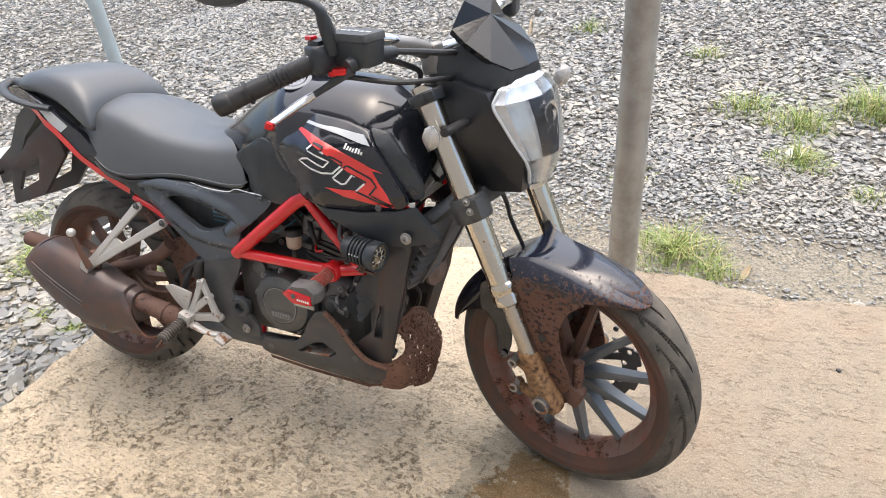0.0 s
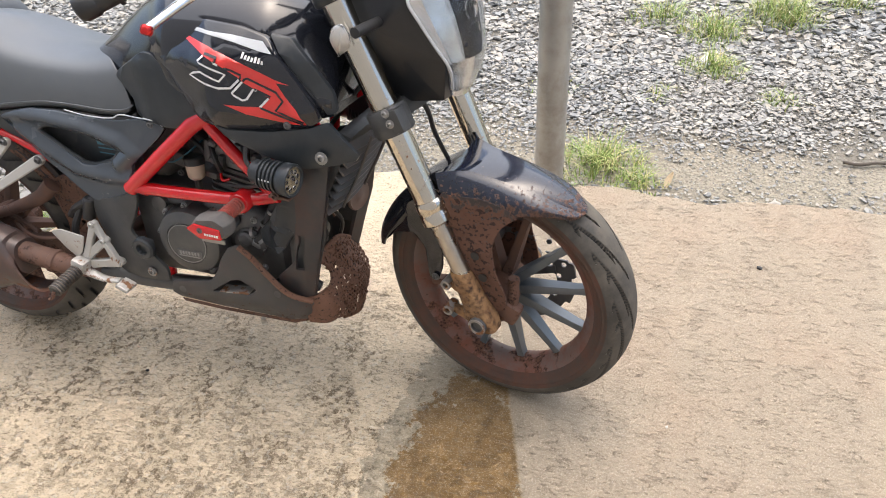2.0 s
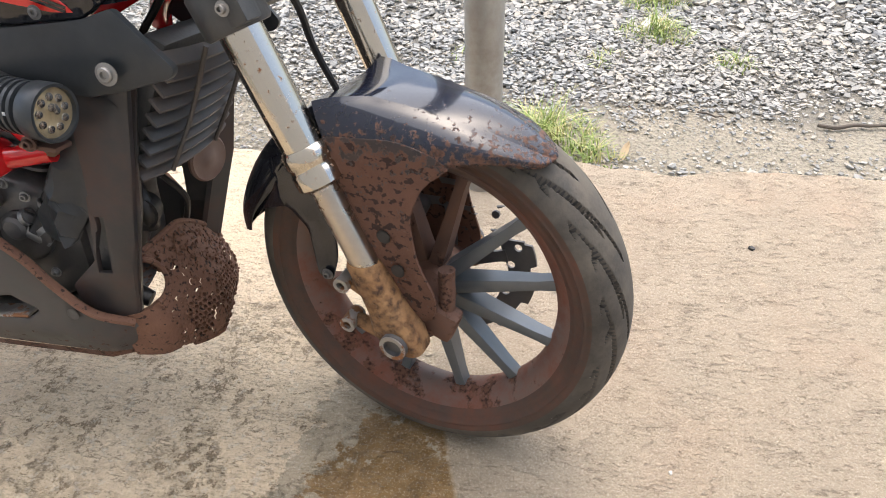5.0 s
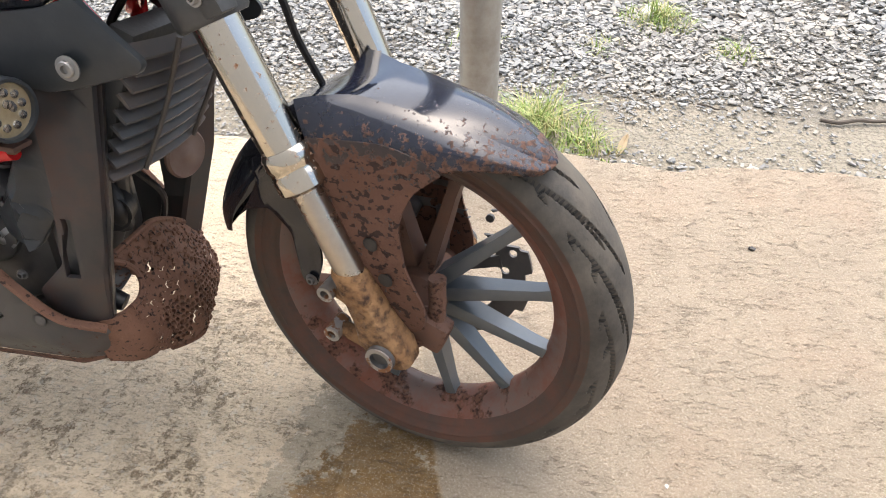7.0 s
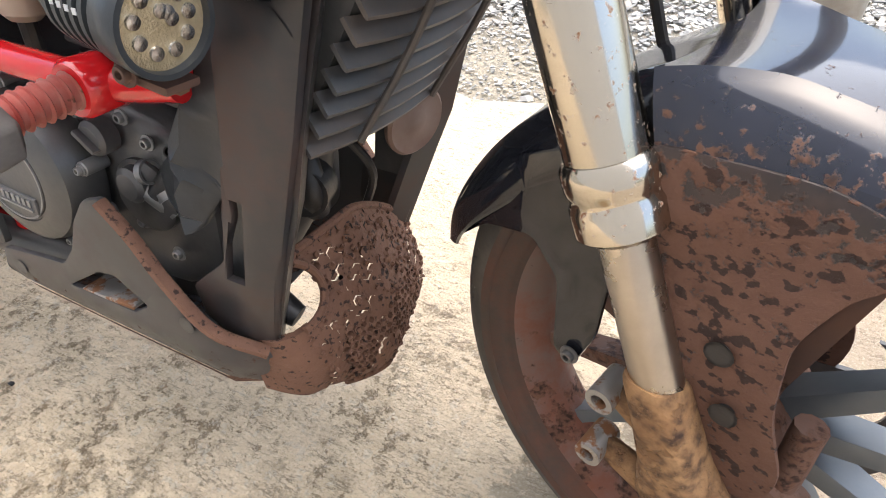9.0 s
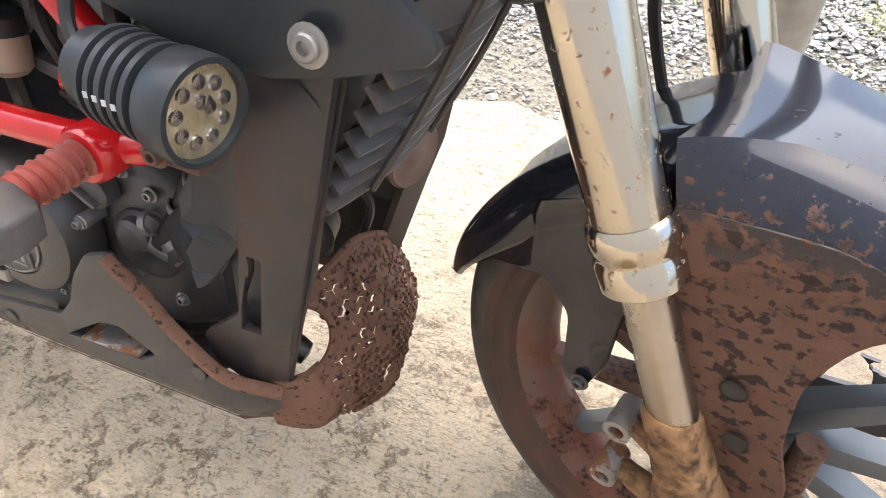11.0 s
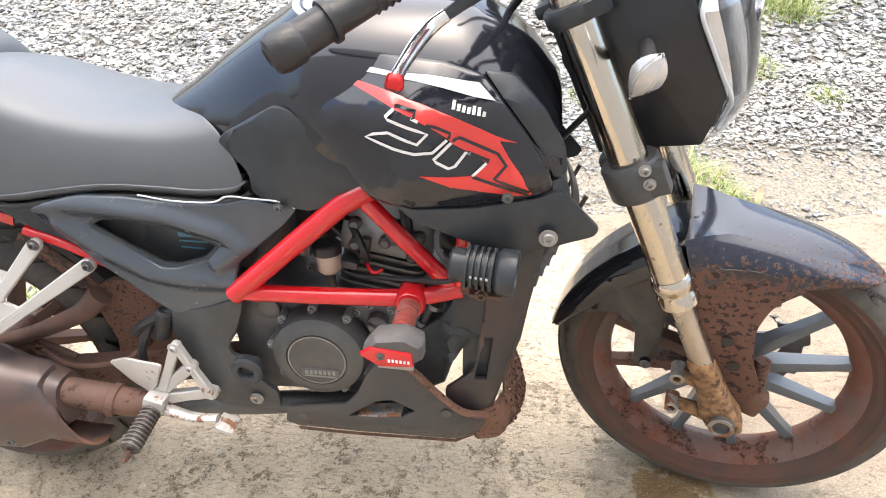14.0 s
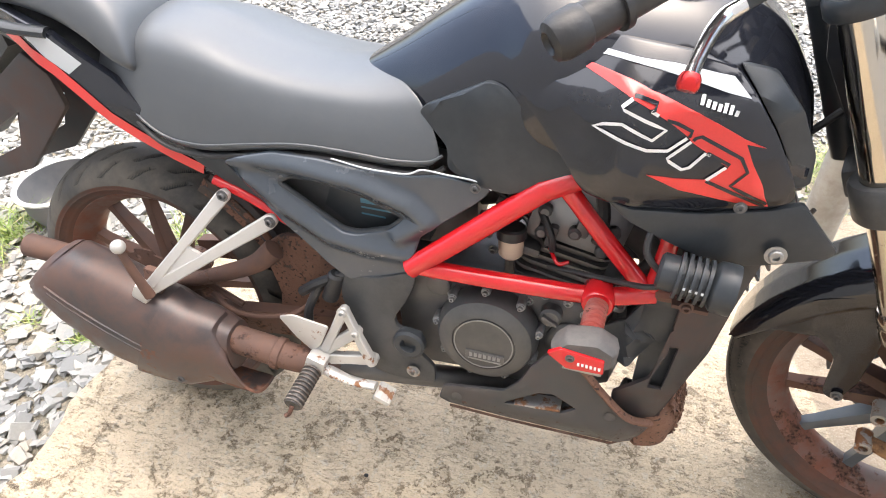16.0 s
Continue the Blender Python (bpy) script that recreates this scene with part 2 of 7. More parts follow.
def concrete():
    m, n, l, b = nodes_of("stained_concrete")
    co = n.new("ShaderNodeTexCoord").outputs["Object"]
    sep = n.new("ShaderNodeSeparateXYZ")
    l.new(co, sep.inputs[0])
    wob = noise_node(n, l, co, 5.0, 6, 0.6)
    col = mix_node(n, l, noise_node(n, l, co, 2.2, 5), (0.375, 0.310, 0.225), (0.440, 0.370, 0.280))
    col = mix_node(n, l, math_node(n, l, "MULTIPLY", step_node(n, l, noise_node(n, l, co, 3.1, 4), 0.45, 0.7), 0.40), col, (0.43, 0.315, 0.22))
    # older slab with dark lichen blotches; the younger pour begins at a joint in front of the wheel
    joint = math_node(n, l, "ADD", sep.outputs["X"], math_node(n, l, "MULTIPLY", sep.outputs["Y"], 0.28))
    joint = math_node(n, l, "ADD", joint, math_node(n, l, "MULTIPLY", wob, 0.02))
    old = step_node(n, l, joint, 1.428, 1.416)
    near = math_node(n, l, "MULTIPLY", old, step_node(n, l, math_node(n, l, "ADD", sep.outputs["Y"], math_node(n, l, "MULTIPLY", wob, 0.6)), 0.95, 0.25))
    blot = step_node(n, l, noise_node(n, l, co, 46.0, 7, 0.66), 0.520, 0.545)
    small = step_node(n, l, noise_node(n, l, co, 70.0, 6, 0.66, (0.6, 1.3, 1)), 0.595, 0.62)
    patch = step_node(n, l, noise_node(n, l, co, 8.5, 5, 0.62), 0.49, 0.56)
    col = mix_node(n, l, math_node(n, l, "MULTIPLY", old, 0.85), col, (0.79, 0.650, 0.460))
    col = mix_node(n, l, math_node(n, l, "MULTIPLY", math_node(n, l, "MULTIPLY", patch, near), 0.25), col, (0.50, 0.405, 0.270))
    stain = math_node(n, l, "MULTIPLY", math_node(n, l, "MULTIPLY", blot, math_node(n, l, "ADD", math_node(n, l, "MULTIPLY", patch, 0.93), 0.07)), near)
    front = step_node(n, l, math_node(n, l, "ADD", sep.outputs["Y"], math_node(n, l, "MULTIPLY", math_node(n, l, "SUBTRACT", wob, 0.5), 0.7)), 0.02, -0.38)
    front = math_node(n, l, "MULTIPLY", math_node(n, l, "MULTIPLY", front, old), step_node(n, l, math_node(n, l, "ADD", sep.outputs["X"], math_node(n, l, "MULTIPLY", wob, 0.4)), 0.35, 0.95))
    heavy = math_node(n, l, "MULTIPLY", step_node(n, l, noise_node(n, l, co, 40.0, 7, 0.66), 0.53, 0.55), front)
    col = mix_node(n, l, math_node(n, l, "MULTIPLY", front, 0.16), col, (0.44, 0.365, 0.245))
    stain = math_node(n, l, "MAXIMUM", stain, math_node(n, l, "MULTIPLY", heavy, 0.65))
    stain = math_node(n, l, "MAXIMUM", stain, math_node(n, l, "MULTIPLY", math_node(n, l, "MULTIPLY", small, 0.75), old))
    crumb = step_node(n, l, noise_node(n, l, co, 125.0, 5, 0.7), 0.41, 0.50)
    stain = math_node(n, l, "MULTIPLY", stain, math_node(n, l, "ADD", 0.10, math_node(n, l, "MULTIPLY", crumb, 0.90)))
    col = mix_node(n, l, math_node(n, l, "MULTIPLY", stain, 0.78), col, (0.215, 0.148, 0.080))
    pale = math_node(n, l, "MULTIPLY", step_node(n, l, noise_node(n, l, co, 52.0, 6, 0.65), 0.57, 0.60), near)
    col = mix_node(n, l, math_node(n, l, "MULTIPLY", pale, 0.5), col, (0.66, 0.60, 0.49))
    # damp patch under the front wheel
    dx = math_node(n, l, "MULTIPLY", math_node(n, l, "SUBTRACT", sep.outputs["X"], 1.36), 6.2)
    dy = math_node(n, l, "MULTIPLY", math_node(n, l, "ADD", sep.outputs["Y"], 0.32), 2.6)
    rad = math_node(n, l, "ADD", math_node(n, l, "MULTIPLY", dx, dx), math_node(n, l, "MULTIPLY", dy, dy))
    rad = math_node(n, l, "ADD", rad, math_node(n, l, "MULTIPLY", math_node(n, l, "SUBTRACT", noise_node(n, l, co, 13.0, 9, 0.7), 0.5), 2.6))
    rad = math_node(n, l, "ADD", rad, math_node(n, l, "MULTIPLY", math_node(n, l, "SUBTRACT", noise_node(n, l, co, 55.0, 6, 0.7), 0.5), 1.6))
    ring = math_node(n, l, "MULTIPLY", step_node(n, l, rad, 1.9, 1.75), old)
    col = mix_node(n, l, math_node(n, l, "MULTIPLY", ring, 0.55), col, (0.27, 0.245, 0.185))
    damp = math_node(n, l, "MULTIPLY", step_node(n, l, rad, 0.95, 0.82), old)
    col = mix_node(n, l, math_node(n, l, "MULTIPLY", damp, math_node(n, l, "ADD", 0.50, math_node(n, l, "MULTIPLY", noise_node(n, l, co, 50.0, 6, 0.7), 0.7))), col, (0.25, 0.135, 0.026))
    # hairline streaks on the younger pour
    streak = math_node(n, l, "MULTIPLY", step_node(n, l, noise_node(n, l, co, 60.0, 8, 0.72, (0.45, 1.3, 1)), 0.60, 0.65), math_node(n, l, "SUBTRACT", 1.0, old))
    col = mix_node(n, l, math_node(n, l, "MULTIPLY", streak, 0.45), col, (0.25, 0.19, 0.135))
    hair = math_node(n, l, "ABSOLUTE", math_node(n, l, "SUBTRACT", noise_node(n, l, co, 26.0, 5, 0.62, (0.5, 1.7, 1)), 0.5))
    hair = math_node(n, l, "MULTIPLY", step_node(n, l, hair, 0.013, 0.004), step_node(n, l, noise_node(n, l, co, 19.0, 4, 0.6), 0.46, 0.56))
    col = mix_node(n, l, math_node(n, l, "MULTIPLY", hair, 0.55), col, (0.20, 0.145, 0.095))
    streak = math_node(n, l, "MAXIMUM", streak, hair)
    spots = step_node(n, l, noise_node(n, l, co, 70.0, 2), 0.70, 0.74)
    col = mix_node(n, l, math_node(n, l, "MULTIPLY", spots, 0.5), col, (0.16, 0.10, 0.06))
    # Dark flecks put the shading of the fine surface relief into the colour.
    relief_fleck = step_node(n, l, noise_node(n, l, co, 120.0, 5, 0.65, (0.5, 1.5, 1)), 0.54, 0.62)
    col = mix_node(n, l, math_node(n, l, "MULTIPLY", relief_fleck, 0.42), col, (0.33, 0.27, 0.20))
    grain = noise_node(n, l, co, 240.0, 4, 0.75)
    col = mix_node(n, l, math_node(n, l, "MULTIPLY", step_node(n, l, grain, 0.53, 0.64), 0.34), col, (0.24, 0.19, 0.14))
    col = mix_node(n, l, math_node(n, l, "MULTIPLY", step_node(n, l, grain, 0.47, 0.38), 0.30), col, (0.74, 0.67, 0.57))
    l.new(col, b.inputs["Base Color"])
    l.new(math_node(n, l, "SUBTRACT", 0.85, math_node(n, l, "MULTIPLY", damp, 0.35)), b.inputs["Roughness"])
    h = math_node(n, l, "ADD", math_node(n, l, "ADD", noise_node(n, l, co, 60.0, 8, 0.75), math_node(n, l, "MULTIPLY", streak, -0.4)), math_node(n, l, "MULTIPLY", stain, -0.5))
    h = math_node(n, l, "ADD", h, math_node(n, l, "MULTIPLY", noise_node(n, l, co, 14.0, 4), 0.8))
    bump = n.new("ShaderNodeBump")
    bump.inputs["Strength"].default_value, bump.inputs["Distance"].default_value = 1.0, 0.014
    l.new(h, bump.inputs["Height"])
    l.new(bump.outputs[0], b.inputs["Normal"])
    return m


def soil():
    m, n, l, b = nodes_of("gravelly_soil")
    co = n.new("ShaderNodeTexCoord").outputs["Object"]
    col = mix_node(n, l, noise_node(n, l, co, 1.6, 6, 0.65), (0.21, 0.19, 0.145), (0.37, 0.33, 0.26))
    sep = n.new("ShaderNodeSeparateXYZ")
    l.new(co, sep.inputs[0])
    # Soil below the far gravel is darkened as painted shade between the stones.
    far = step_node(n, l, math_node(n, l, "ADD", sep.outputs["Y"], math_node(n, l, "MULTIPLY", noise_node(n, l, co, 2.0, 4), 0.6)), 1.45, 1.95)
    col = mix_node(n, l, far, col, (0.12, 0.115, 0.105))
    v = n.new("ShaderNodeTexVoronoi")
    v.inputs["Scale"].default_value = 45.0
    l.new(co, v.inputs["Vector"])
    grit = noise_node(n, l, co, 90.0, 4, 0.7)
    col = mix_node(n, l, step_node(n, l, grit, 0.50, 0.60), col, (0.17, 0.16, 0.125))
    l.new(col, b.inputs["Base Color"])
    b.inputs["Roughness"].default_value = 0.92
    bump = n.new("ShaderNodeBump")
    bump.inputs["Strength"].default_value, bump.inputs["Distance"].default_value = 0.8, 0.012
    l.new(math_node(n, l, "ADD", grit, v.outputs["Distance"]), bump.inputs["Height"])
    l.new(bump.outputs[0], b.inputs["Normal"])
    return m


def stone_material():
    m, n, l, b = nodes_of("crushed_stone")
    geo = n.new("ShaderNodeNewGeometry")
    co = n.new("ShaderNodeTexCoord").outputs["Object"]
    ramp = n.new("ShaderNodeValToRGB")
    l.new(geo.outputs["Random Per Island"], ramp.inputs[0])
    e = ramp.color_ramp.elements
    e[0].position, e[0].color = 0.0, (0.15, 0.16, 0.165, 1)
    e[1].position, e[1].color = 1.0, (0.56, 0.54, 0.49, 1)
    for p, c in ((0.40, (0.29, 0.305, 0.305)), (0.75, (0.41, 0.41, 0.385)), (0.92, (0.47, 0.43, 0.36))):
        k = e.new(p)
        k.color = (*c, 1)
    dust = step_node(n, l, noise_node(n, l, co, 0.9, 4), 0.42, 0.62)
    col = mix_node(n, l, math_node(n, l, "MULTIPLY", dust, 0.20), ramp.outputs[0], (0.52, 0.46, 0.36))
    col = mix_node(n, l, math_node(n, l, "MULTIPLY", noise_node(n, l, co, 140.0, 4, 0.7), 0.6), col, (0.17, 0.165, 0.155))
    l.new(col, b.inputs["Base Color"])
    b.inputs["Roughness"].default_value = 0.85
    return m


CONCRETE, SOIL, STONE = concrete(), soil(), stone_material()


def grass_material():
    m, n, l, b = nodes_of("grass_blades")
    geo = n.new("ShaderNodeNewGeometry")
    ramp = n.new("ShaderNodeValToRGB")
    l.new(geo.outputs["Random Per Island"], ramp.inputs[0])
    e = ramp.color_ramp.elements
    e[0].color, e[1].color = (0.12, 0.22, 0.04, 1), (0.55, 0.46, 0.24, 1)
    k = e.new(0.6)
    k.color = (0.28, 0.36, 0.09, 1)
    l.new(ramp.outputs[0], b.inputs["Base Color"])
    b.inputs["Roughness"].default_value = 0.6
    b.inputs["Subsurface Weight"].default_value = 0.0
    return m


GRASS = grass_material()


# ---- building helpers ----
BIKE = pose(0, 0, 0, -9.5, 0, 0)
RAKE = radians(23)
FRONT = Matrix.Translation((1.397, 0.004, 0.294)) @ Matrix.Rotation(radians(-16.8), 4, Vector((-math.sin(RAKE), 0, math.cos(RAKE))))


def part(name, bm, material, parent, label="", m=None, angle=38):
    """Links a bmesh as one mesh object under a thing or a part."""
    if m is not None:
        bmesh.ops.transform(bm, matrix=m, verts=bm.verts)
    bmesh.ops.recalc_face_normals(bm, faces=bm.faces)
    me = bpy.data.meshes.new(name)
    bm.to_mesh(me)
    bm.free()
    me.materials.append(material)
    me.shade_smooth()
    me.set_sharp_from_angle(angle=radians(angle))
    ob = new(name, me)
    while parent and parent.parent and parent.parent.parent:
        parent = parent.parent
    ob.parent = parent
    if label:
        ob["label"] = label
    return ob


def join(*bms):
    """One bmesh out of several."""
    out = bmesh.new()
    for b in bms:
        me = bpy.data.meshes.new("tmp")
        b.to_mesh(me)
        b.free()
        out.from_mesh(me)
        bpy.data.meshes.remove(me)
    return out


def mirrored(bm):
    """A copy of a bmesh, mirrored across the middle plane."""
    c = bm.copy()
    bmesh.ops.scale(c, vec=(1, -1, 1), verts=c.verts)
    bmesh.ops.reverse_faces(c, faces=c.faces)
    return c


def rounded(poly, r, steps=3):
    """A closed outline with its corners rounded by about r."""
    out = []
    for i, p in enumerate(poly):
        p, a, b = Vector(p), Vector(poly[i - 1]), Vector(poly[(i + 1) % len(poly)])
        da, db = a - p, b - p
        k = min(r, 0.45 * da.length, 0.45 * db.length)
        pa, pb = p + da.normalized() * k, p + db.normalized() * k
        for s in range(steps + 1):
            u = s / steps
            out.append(tuple((1 - u) ** 2 * pa + 2 * u * (1 - u) * p + u * u * pb))
    return out


def curve_through(pts, steps=6):
    """A smooth line through points (Catmull-Rom)."""
    P = [Vector(p) for p in pts]
    P = [2 * P[0] - P[1]] + P + [2 * P[-1] - P[-2]]
    out = []
    for i in range(1, len(P) - 2):
        for s in range(steps):
            u = s / steps
            a, b, c, d = P[i - 1:i + 3]
            out.append(0.5 * (2 * b + (c - a) * u + (2 * a - 5 * b + 4 * c - d) * u * u + (3 * b - a - 3 * c + d) * u ** 3))
    return out + [P[-2]]


def tube(pts, r, n=12, smooth=True, caps=True, flat=1.0):
    """A pipe along a line; r is a radius, or one for each given point."""
    k = len(pts)
    radii = [r] * k if isinstance(r, (int, float)) else list(r)
    line = curve_through(pts) if smooth and k > 2 else [Vector(p) for p in pts]
    if len(line) != k:
        radii = [float(v) for v in np.interp(np.linspace(0, k - 1, len(line)), range(k), radii)]
    bm = bmesh.new()
    rings, side = [], None
    for i, p in enumerate(line):
        t = (line[min(i + 1, len(line) - 1)] - line[max(i - 1, 0)]).normalized()
        if side is None:
            side = t.orthogonal().normalized() if abs(t.y) > 0.9 else t.cross(Vector((0, 1, 0))).normalized()
        side = (side - t * side.dot(t)).normalized()
        up = t.cross(side)
        rings.append([bm.verts.new(p + radii[i] * (math.cos(a) * side + flat * math.sin(a) * up)) for a in (2 * math.pi * j / n for j in range(n))])
    for a, b in zip(rings, rings[1:]):
        for j in range(n):
            bm.faces.new((a[j], a[(j + 1) % n], b[(j + 1) % n], b[j]))
    if caps:
        bm.faces.new(rings[0][::-1])
        bm.faces.new(rings[-1])
    return bm


def loft(rings, closed=True, caps=True):
    """A skin over rings of equal length."""
    bm = bmesh.new()
    R = [[bm.verts.new(p) for p in ring] for ring in rings]
    n = len(R[0])
    for a, b in zip(R, R[1:]):
        for j in range(n if closed else n - 1):
            bm.faces.new((a[j], a[(j + 1) % n], b[(j + 1) % n], b[j]))
    if caps and closed:
        bm.faces.new(R[0][::-1])
        bm.faces.new(R[-1])
    return bm


def spread(stations, sub=4):
    """Extra stations between the given ones, smoothly."""
    cols = list(zip(*stations))
    k = len(stations)
    out = []
    for i in range((k - 1) * sub + 1):
        u = i / sub
        j = min(int(u), k - 2)
        t = u - j
        row = []
        for c in cols:
            p0, p1, p2, p3 = c[max(j - 1, 0)], c[j], c[j + 1], c[min(j + 2, k - 1)]
            row.append(0.5 * (2 * p1 + (p2 - p0) * t + (2 * p0 - 5 * p1 + 4 * p2 - p3) * t * t + (3 * p1 - p0 - 3 * p2 + p3) * t ** 3))
        out.append(row)
    return out


def lathe(profile, centre=(0, 0, 0), axis=(0, 1, 0), n=48, close=False):
    """A turned body: profile of (radius, distance along the axis)."""
    q = Vector((0, 0, 1)).rotation_difference(Vector(axis)).to_matrix().to_4x4()
    m = Matrix.Translation(centre) @ q
    rings = [[m @ Vector((r * math.cos(a), r * math.sin(a), h)) for a in (2 * math.pi * j / n for j in range(n))] for r, h in profile]
    if close:
        rings.append(rings[0])
    bm = loft(rings, True, not close)
    if close:
        bmesh.ops.remove_doubles(bm, verts=bm.verts, dist=1e-6)
    return bm


def panel(poly, depth, thick=0.004, holes=(), cut=0.05, edge=0.0025, bulge=None):
    """A curved plate over an outline in x and z; depth(x, z) gives its y, thick goes inwards (to +y)."""
    f = depth if callable(depth) else (lambda x, z: depth)
    bm = bmesh.new()
    edges = []
    for loop in (poly, *holes):
        vs = [bm.verts.new((p[0], 0, p[1])) for p in loop]
        edges += [bm.edges.new((vs[i - 1], vs[i])) for i in range(len(vs))]
    bmesh.ops.triangle_fill(bm, use_beauty=True, use_dissolve=False, edges=edges)
    for _ in range(4):
        long = [e for e in bm.edges if e.calc_length() > cut and len(e.link_faces) == 2]
        if not long:
            break
        bmesh.ops.subdivide_edges(bm, edges=long, cuts=1)
        bmesh.ops.triangulate(bm, faces=bm.faces, quad_method="BEAUTY")
    vs, fs = list(bm.verts), [tuple(v.index for v in fc.verts) for fc in (bm.faces.ensure_lookup_table() or bm.verts.index_update() or bm.faces)]
    rim = [(e.verts[0].index, e.verts[1].index) for e in bm.edges if len(e.link_faces) == 1]
    co = [v.co.copy() for v in vs]
    bm.free()
    out = bmesh.new()
    a = [out.verts.new((c.x, f(c.x, c.z), c.z)) for c in co]
    b = [out.verts.new((c.x, f(c.x, c.z) + thick, c.z)) for c in co]
    for t in fs:
        out.faces.new([a[i] for i in t])
        out.faces.new([b[i] for i in reversed(t)])
    sharp = []
    for i, j in rim:
        out.faces.new((a[i], a[j], b[j], b[i]))
    bmesh.ops.recalc_face_normals(out, faces=out.faces)
    if edge:
        sharp = [out.edges.get((a[i], a[j])) for i, j in rim]
        bmesh.ops.bevel(out, geom=[e for e in sharp if e], offset=edge, segments=2, affect="EDGES", profile=0.6)
    return out


def box(size, m, bevel=0.004, seg=2):
    bm = bmesh.new()
    bmesh.ops.create_cube(bm, size=1, matrix=m @ Matrix.Diagonal((*size, 1)))
    if bevel:
        bmesh.ops.bevel(bm, geom=bm.edges[:], offset=bevel, segments=seg, affect="EDGES", profile=0.6)
    return bm


def bolt(at, axis=(0, -1, 0), r=0.008, h=0.005):
    """A socket-head bolt with a hollow hexagon."""
    return join(lathe([(r * 1.5, 0), (r * 1.5, h * 0.3), (r, h * 0.35), (r, h), (r * 0.85, h * 1.25), (r * 0.5, h * 1.25), (r * 0.45, h * 0.5)], at, axis, 18))


def strip(pts, width, lift):
    """A thin flat line of even width laid on a curved side; lift(x, z) gives its y."""
    bm = bmesh.new()
    P = [Vector((p[0], p[1])) for p in pts]
    L, R = [], []
    for i, p in enumerate(P):
        d = (P[min(i + 1, len(P) - 1)] - P[max(i - 1, 0)]).normalized()
        o = Vector((-d.y, d.x)) * width / 2
        for row, q in ((L, p + o), (R, p - o)):
            row.append(bm.verts.new((q.x, lift(q.x, q.y), q.y)))
    for i in range(len(P) - 1):
        bm.faces.new((L[i], L[i + 1], R[i + 1], R[i]))
    return bm


def fine(pts, step=0.012):
    """A line with extra points, so that it can lie on a curved side."""
    out = []
    for a, b in zip(pts, pts[1:]):
        k = max(1, int((Vector(b) - Vector(a)).length / step))
        out += [tuple(Vector(a).lerp(Vector(b), i / k)) for i in range(k)]
    return out + [pts[-1]]


# ---- ground ----
def terrain(x, y):
    """Height of the yard round the slab."""
    return -0.035 + 0.02 * noise.noise(Vector((x * 0.6, y * 0.6, 0)))


def ground_sheet():
    xs = sorted({*np.linspace(-8, 9, 69), -400, -60, -20, 20, 60, 400})
    ys = sorted({*np.linspace(-6, 10, 65), -400, -60, -20, 20, 60, 400})
    bm = bmesh.new()
    V = [[bm.verts.new((x, y, terrain(x, y))) for x in xs] for y in ys]
    for j in range(len(ys) - 1):
        for i in range(len(xs) - 1):
            bm.faces.new((V[j][i], V[j][i + 1], V[j + 1][i + 1], V[j + 1][i]))
    return tagged(part("ground", bm, SOIL, None), "dusty brown soil of a yard under grey gravel", "ground", kind="structure")


def slab():
    """The concrete floor, with a ragged edge towards the yard."""
    rng = random.Random(4)
    ragged = []
    for i in range(121):
        x = 5.0 - (5.0 + 0.27) * i / 120
        ragged.append((x, 0.905 + 0.014 * math.sin(x * 9) + 0.035 * noise.noise(Vector((x * 6, 0, 3))) + rng.uniform(-0.008, 0.008)))
    for i in range(81):
        y = 0.90 - 3.25 * i / 80
        ragged.append((-0.262 + 0.05 * noise.noise(Vector((0, y * 5, 7))) + 0.02 * noise.noise(Vector((0, y * 21, 2))), y))
    outline = ragged + [(-0.27, -2.40), (5.0, -2.40)]
    bm = bmesh.new()
    top = [bm.verts.new((x, y, 0)) for x, y in outline]
    low = [bm.verts.new((x + 0.03 * (1 if x < 0 else 0), y - 0.02, -0.14)) for x, y in outline]
    bm.faces.new(top)
    for i in range(len(outline)):
        bm.faces.new((top[i - 1], top[i], low[i], low[i - 1]))
    ob = part("concrete_floor", bm, CONCRETE, None)
    return tagged(ob, "tan concrete slab with dark blotches and a damp patch", "floor", kind="structure")


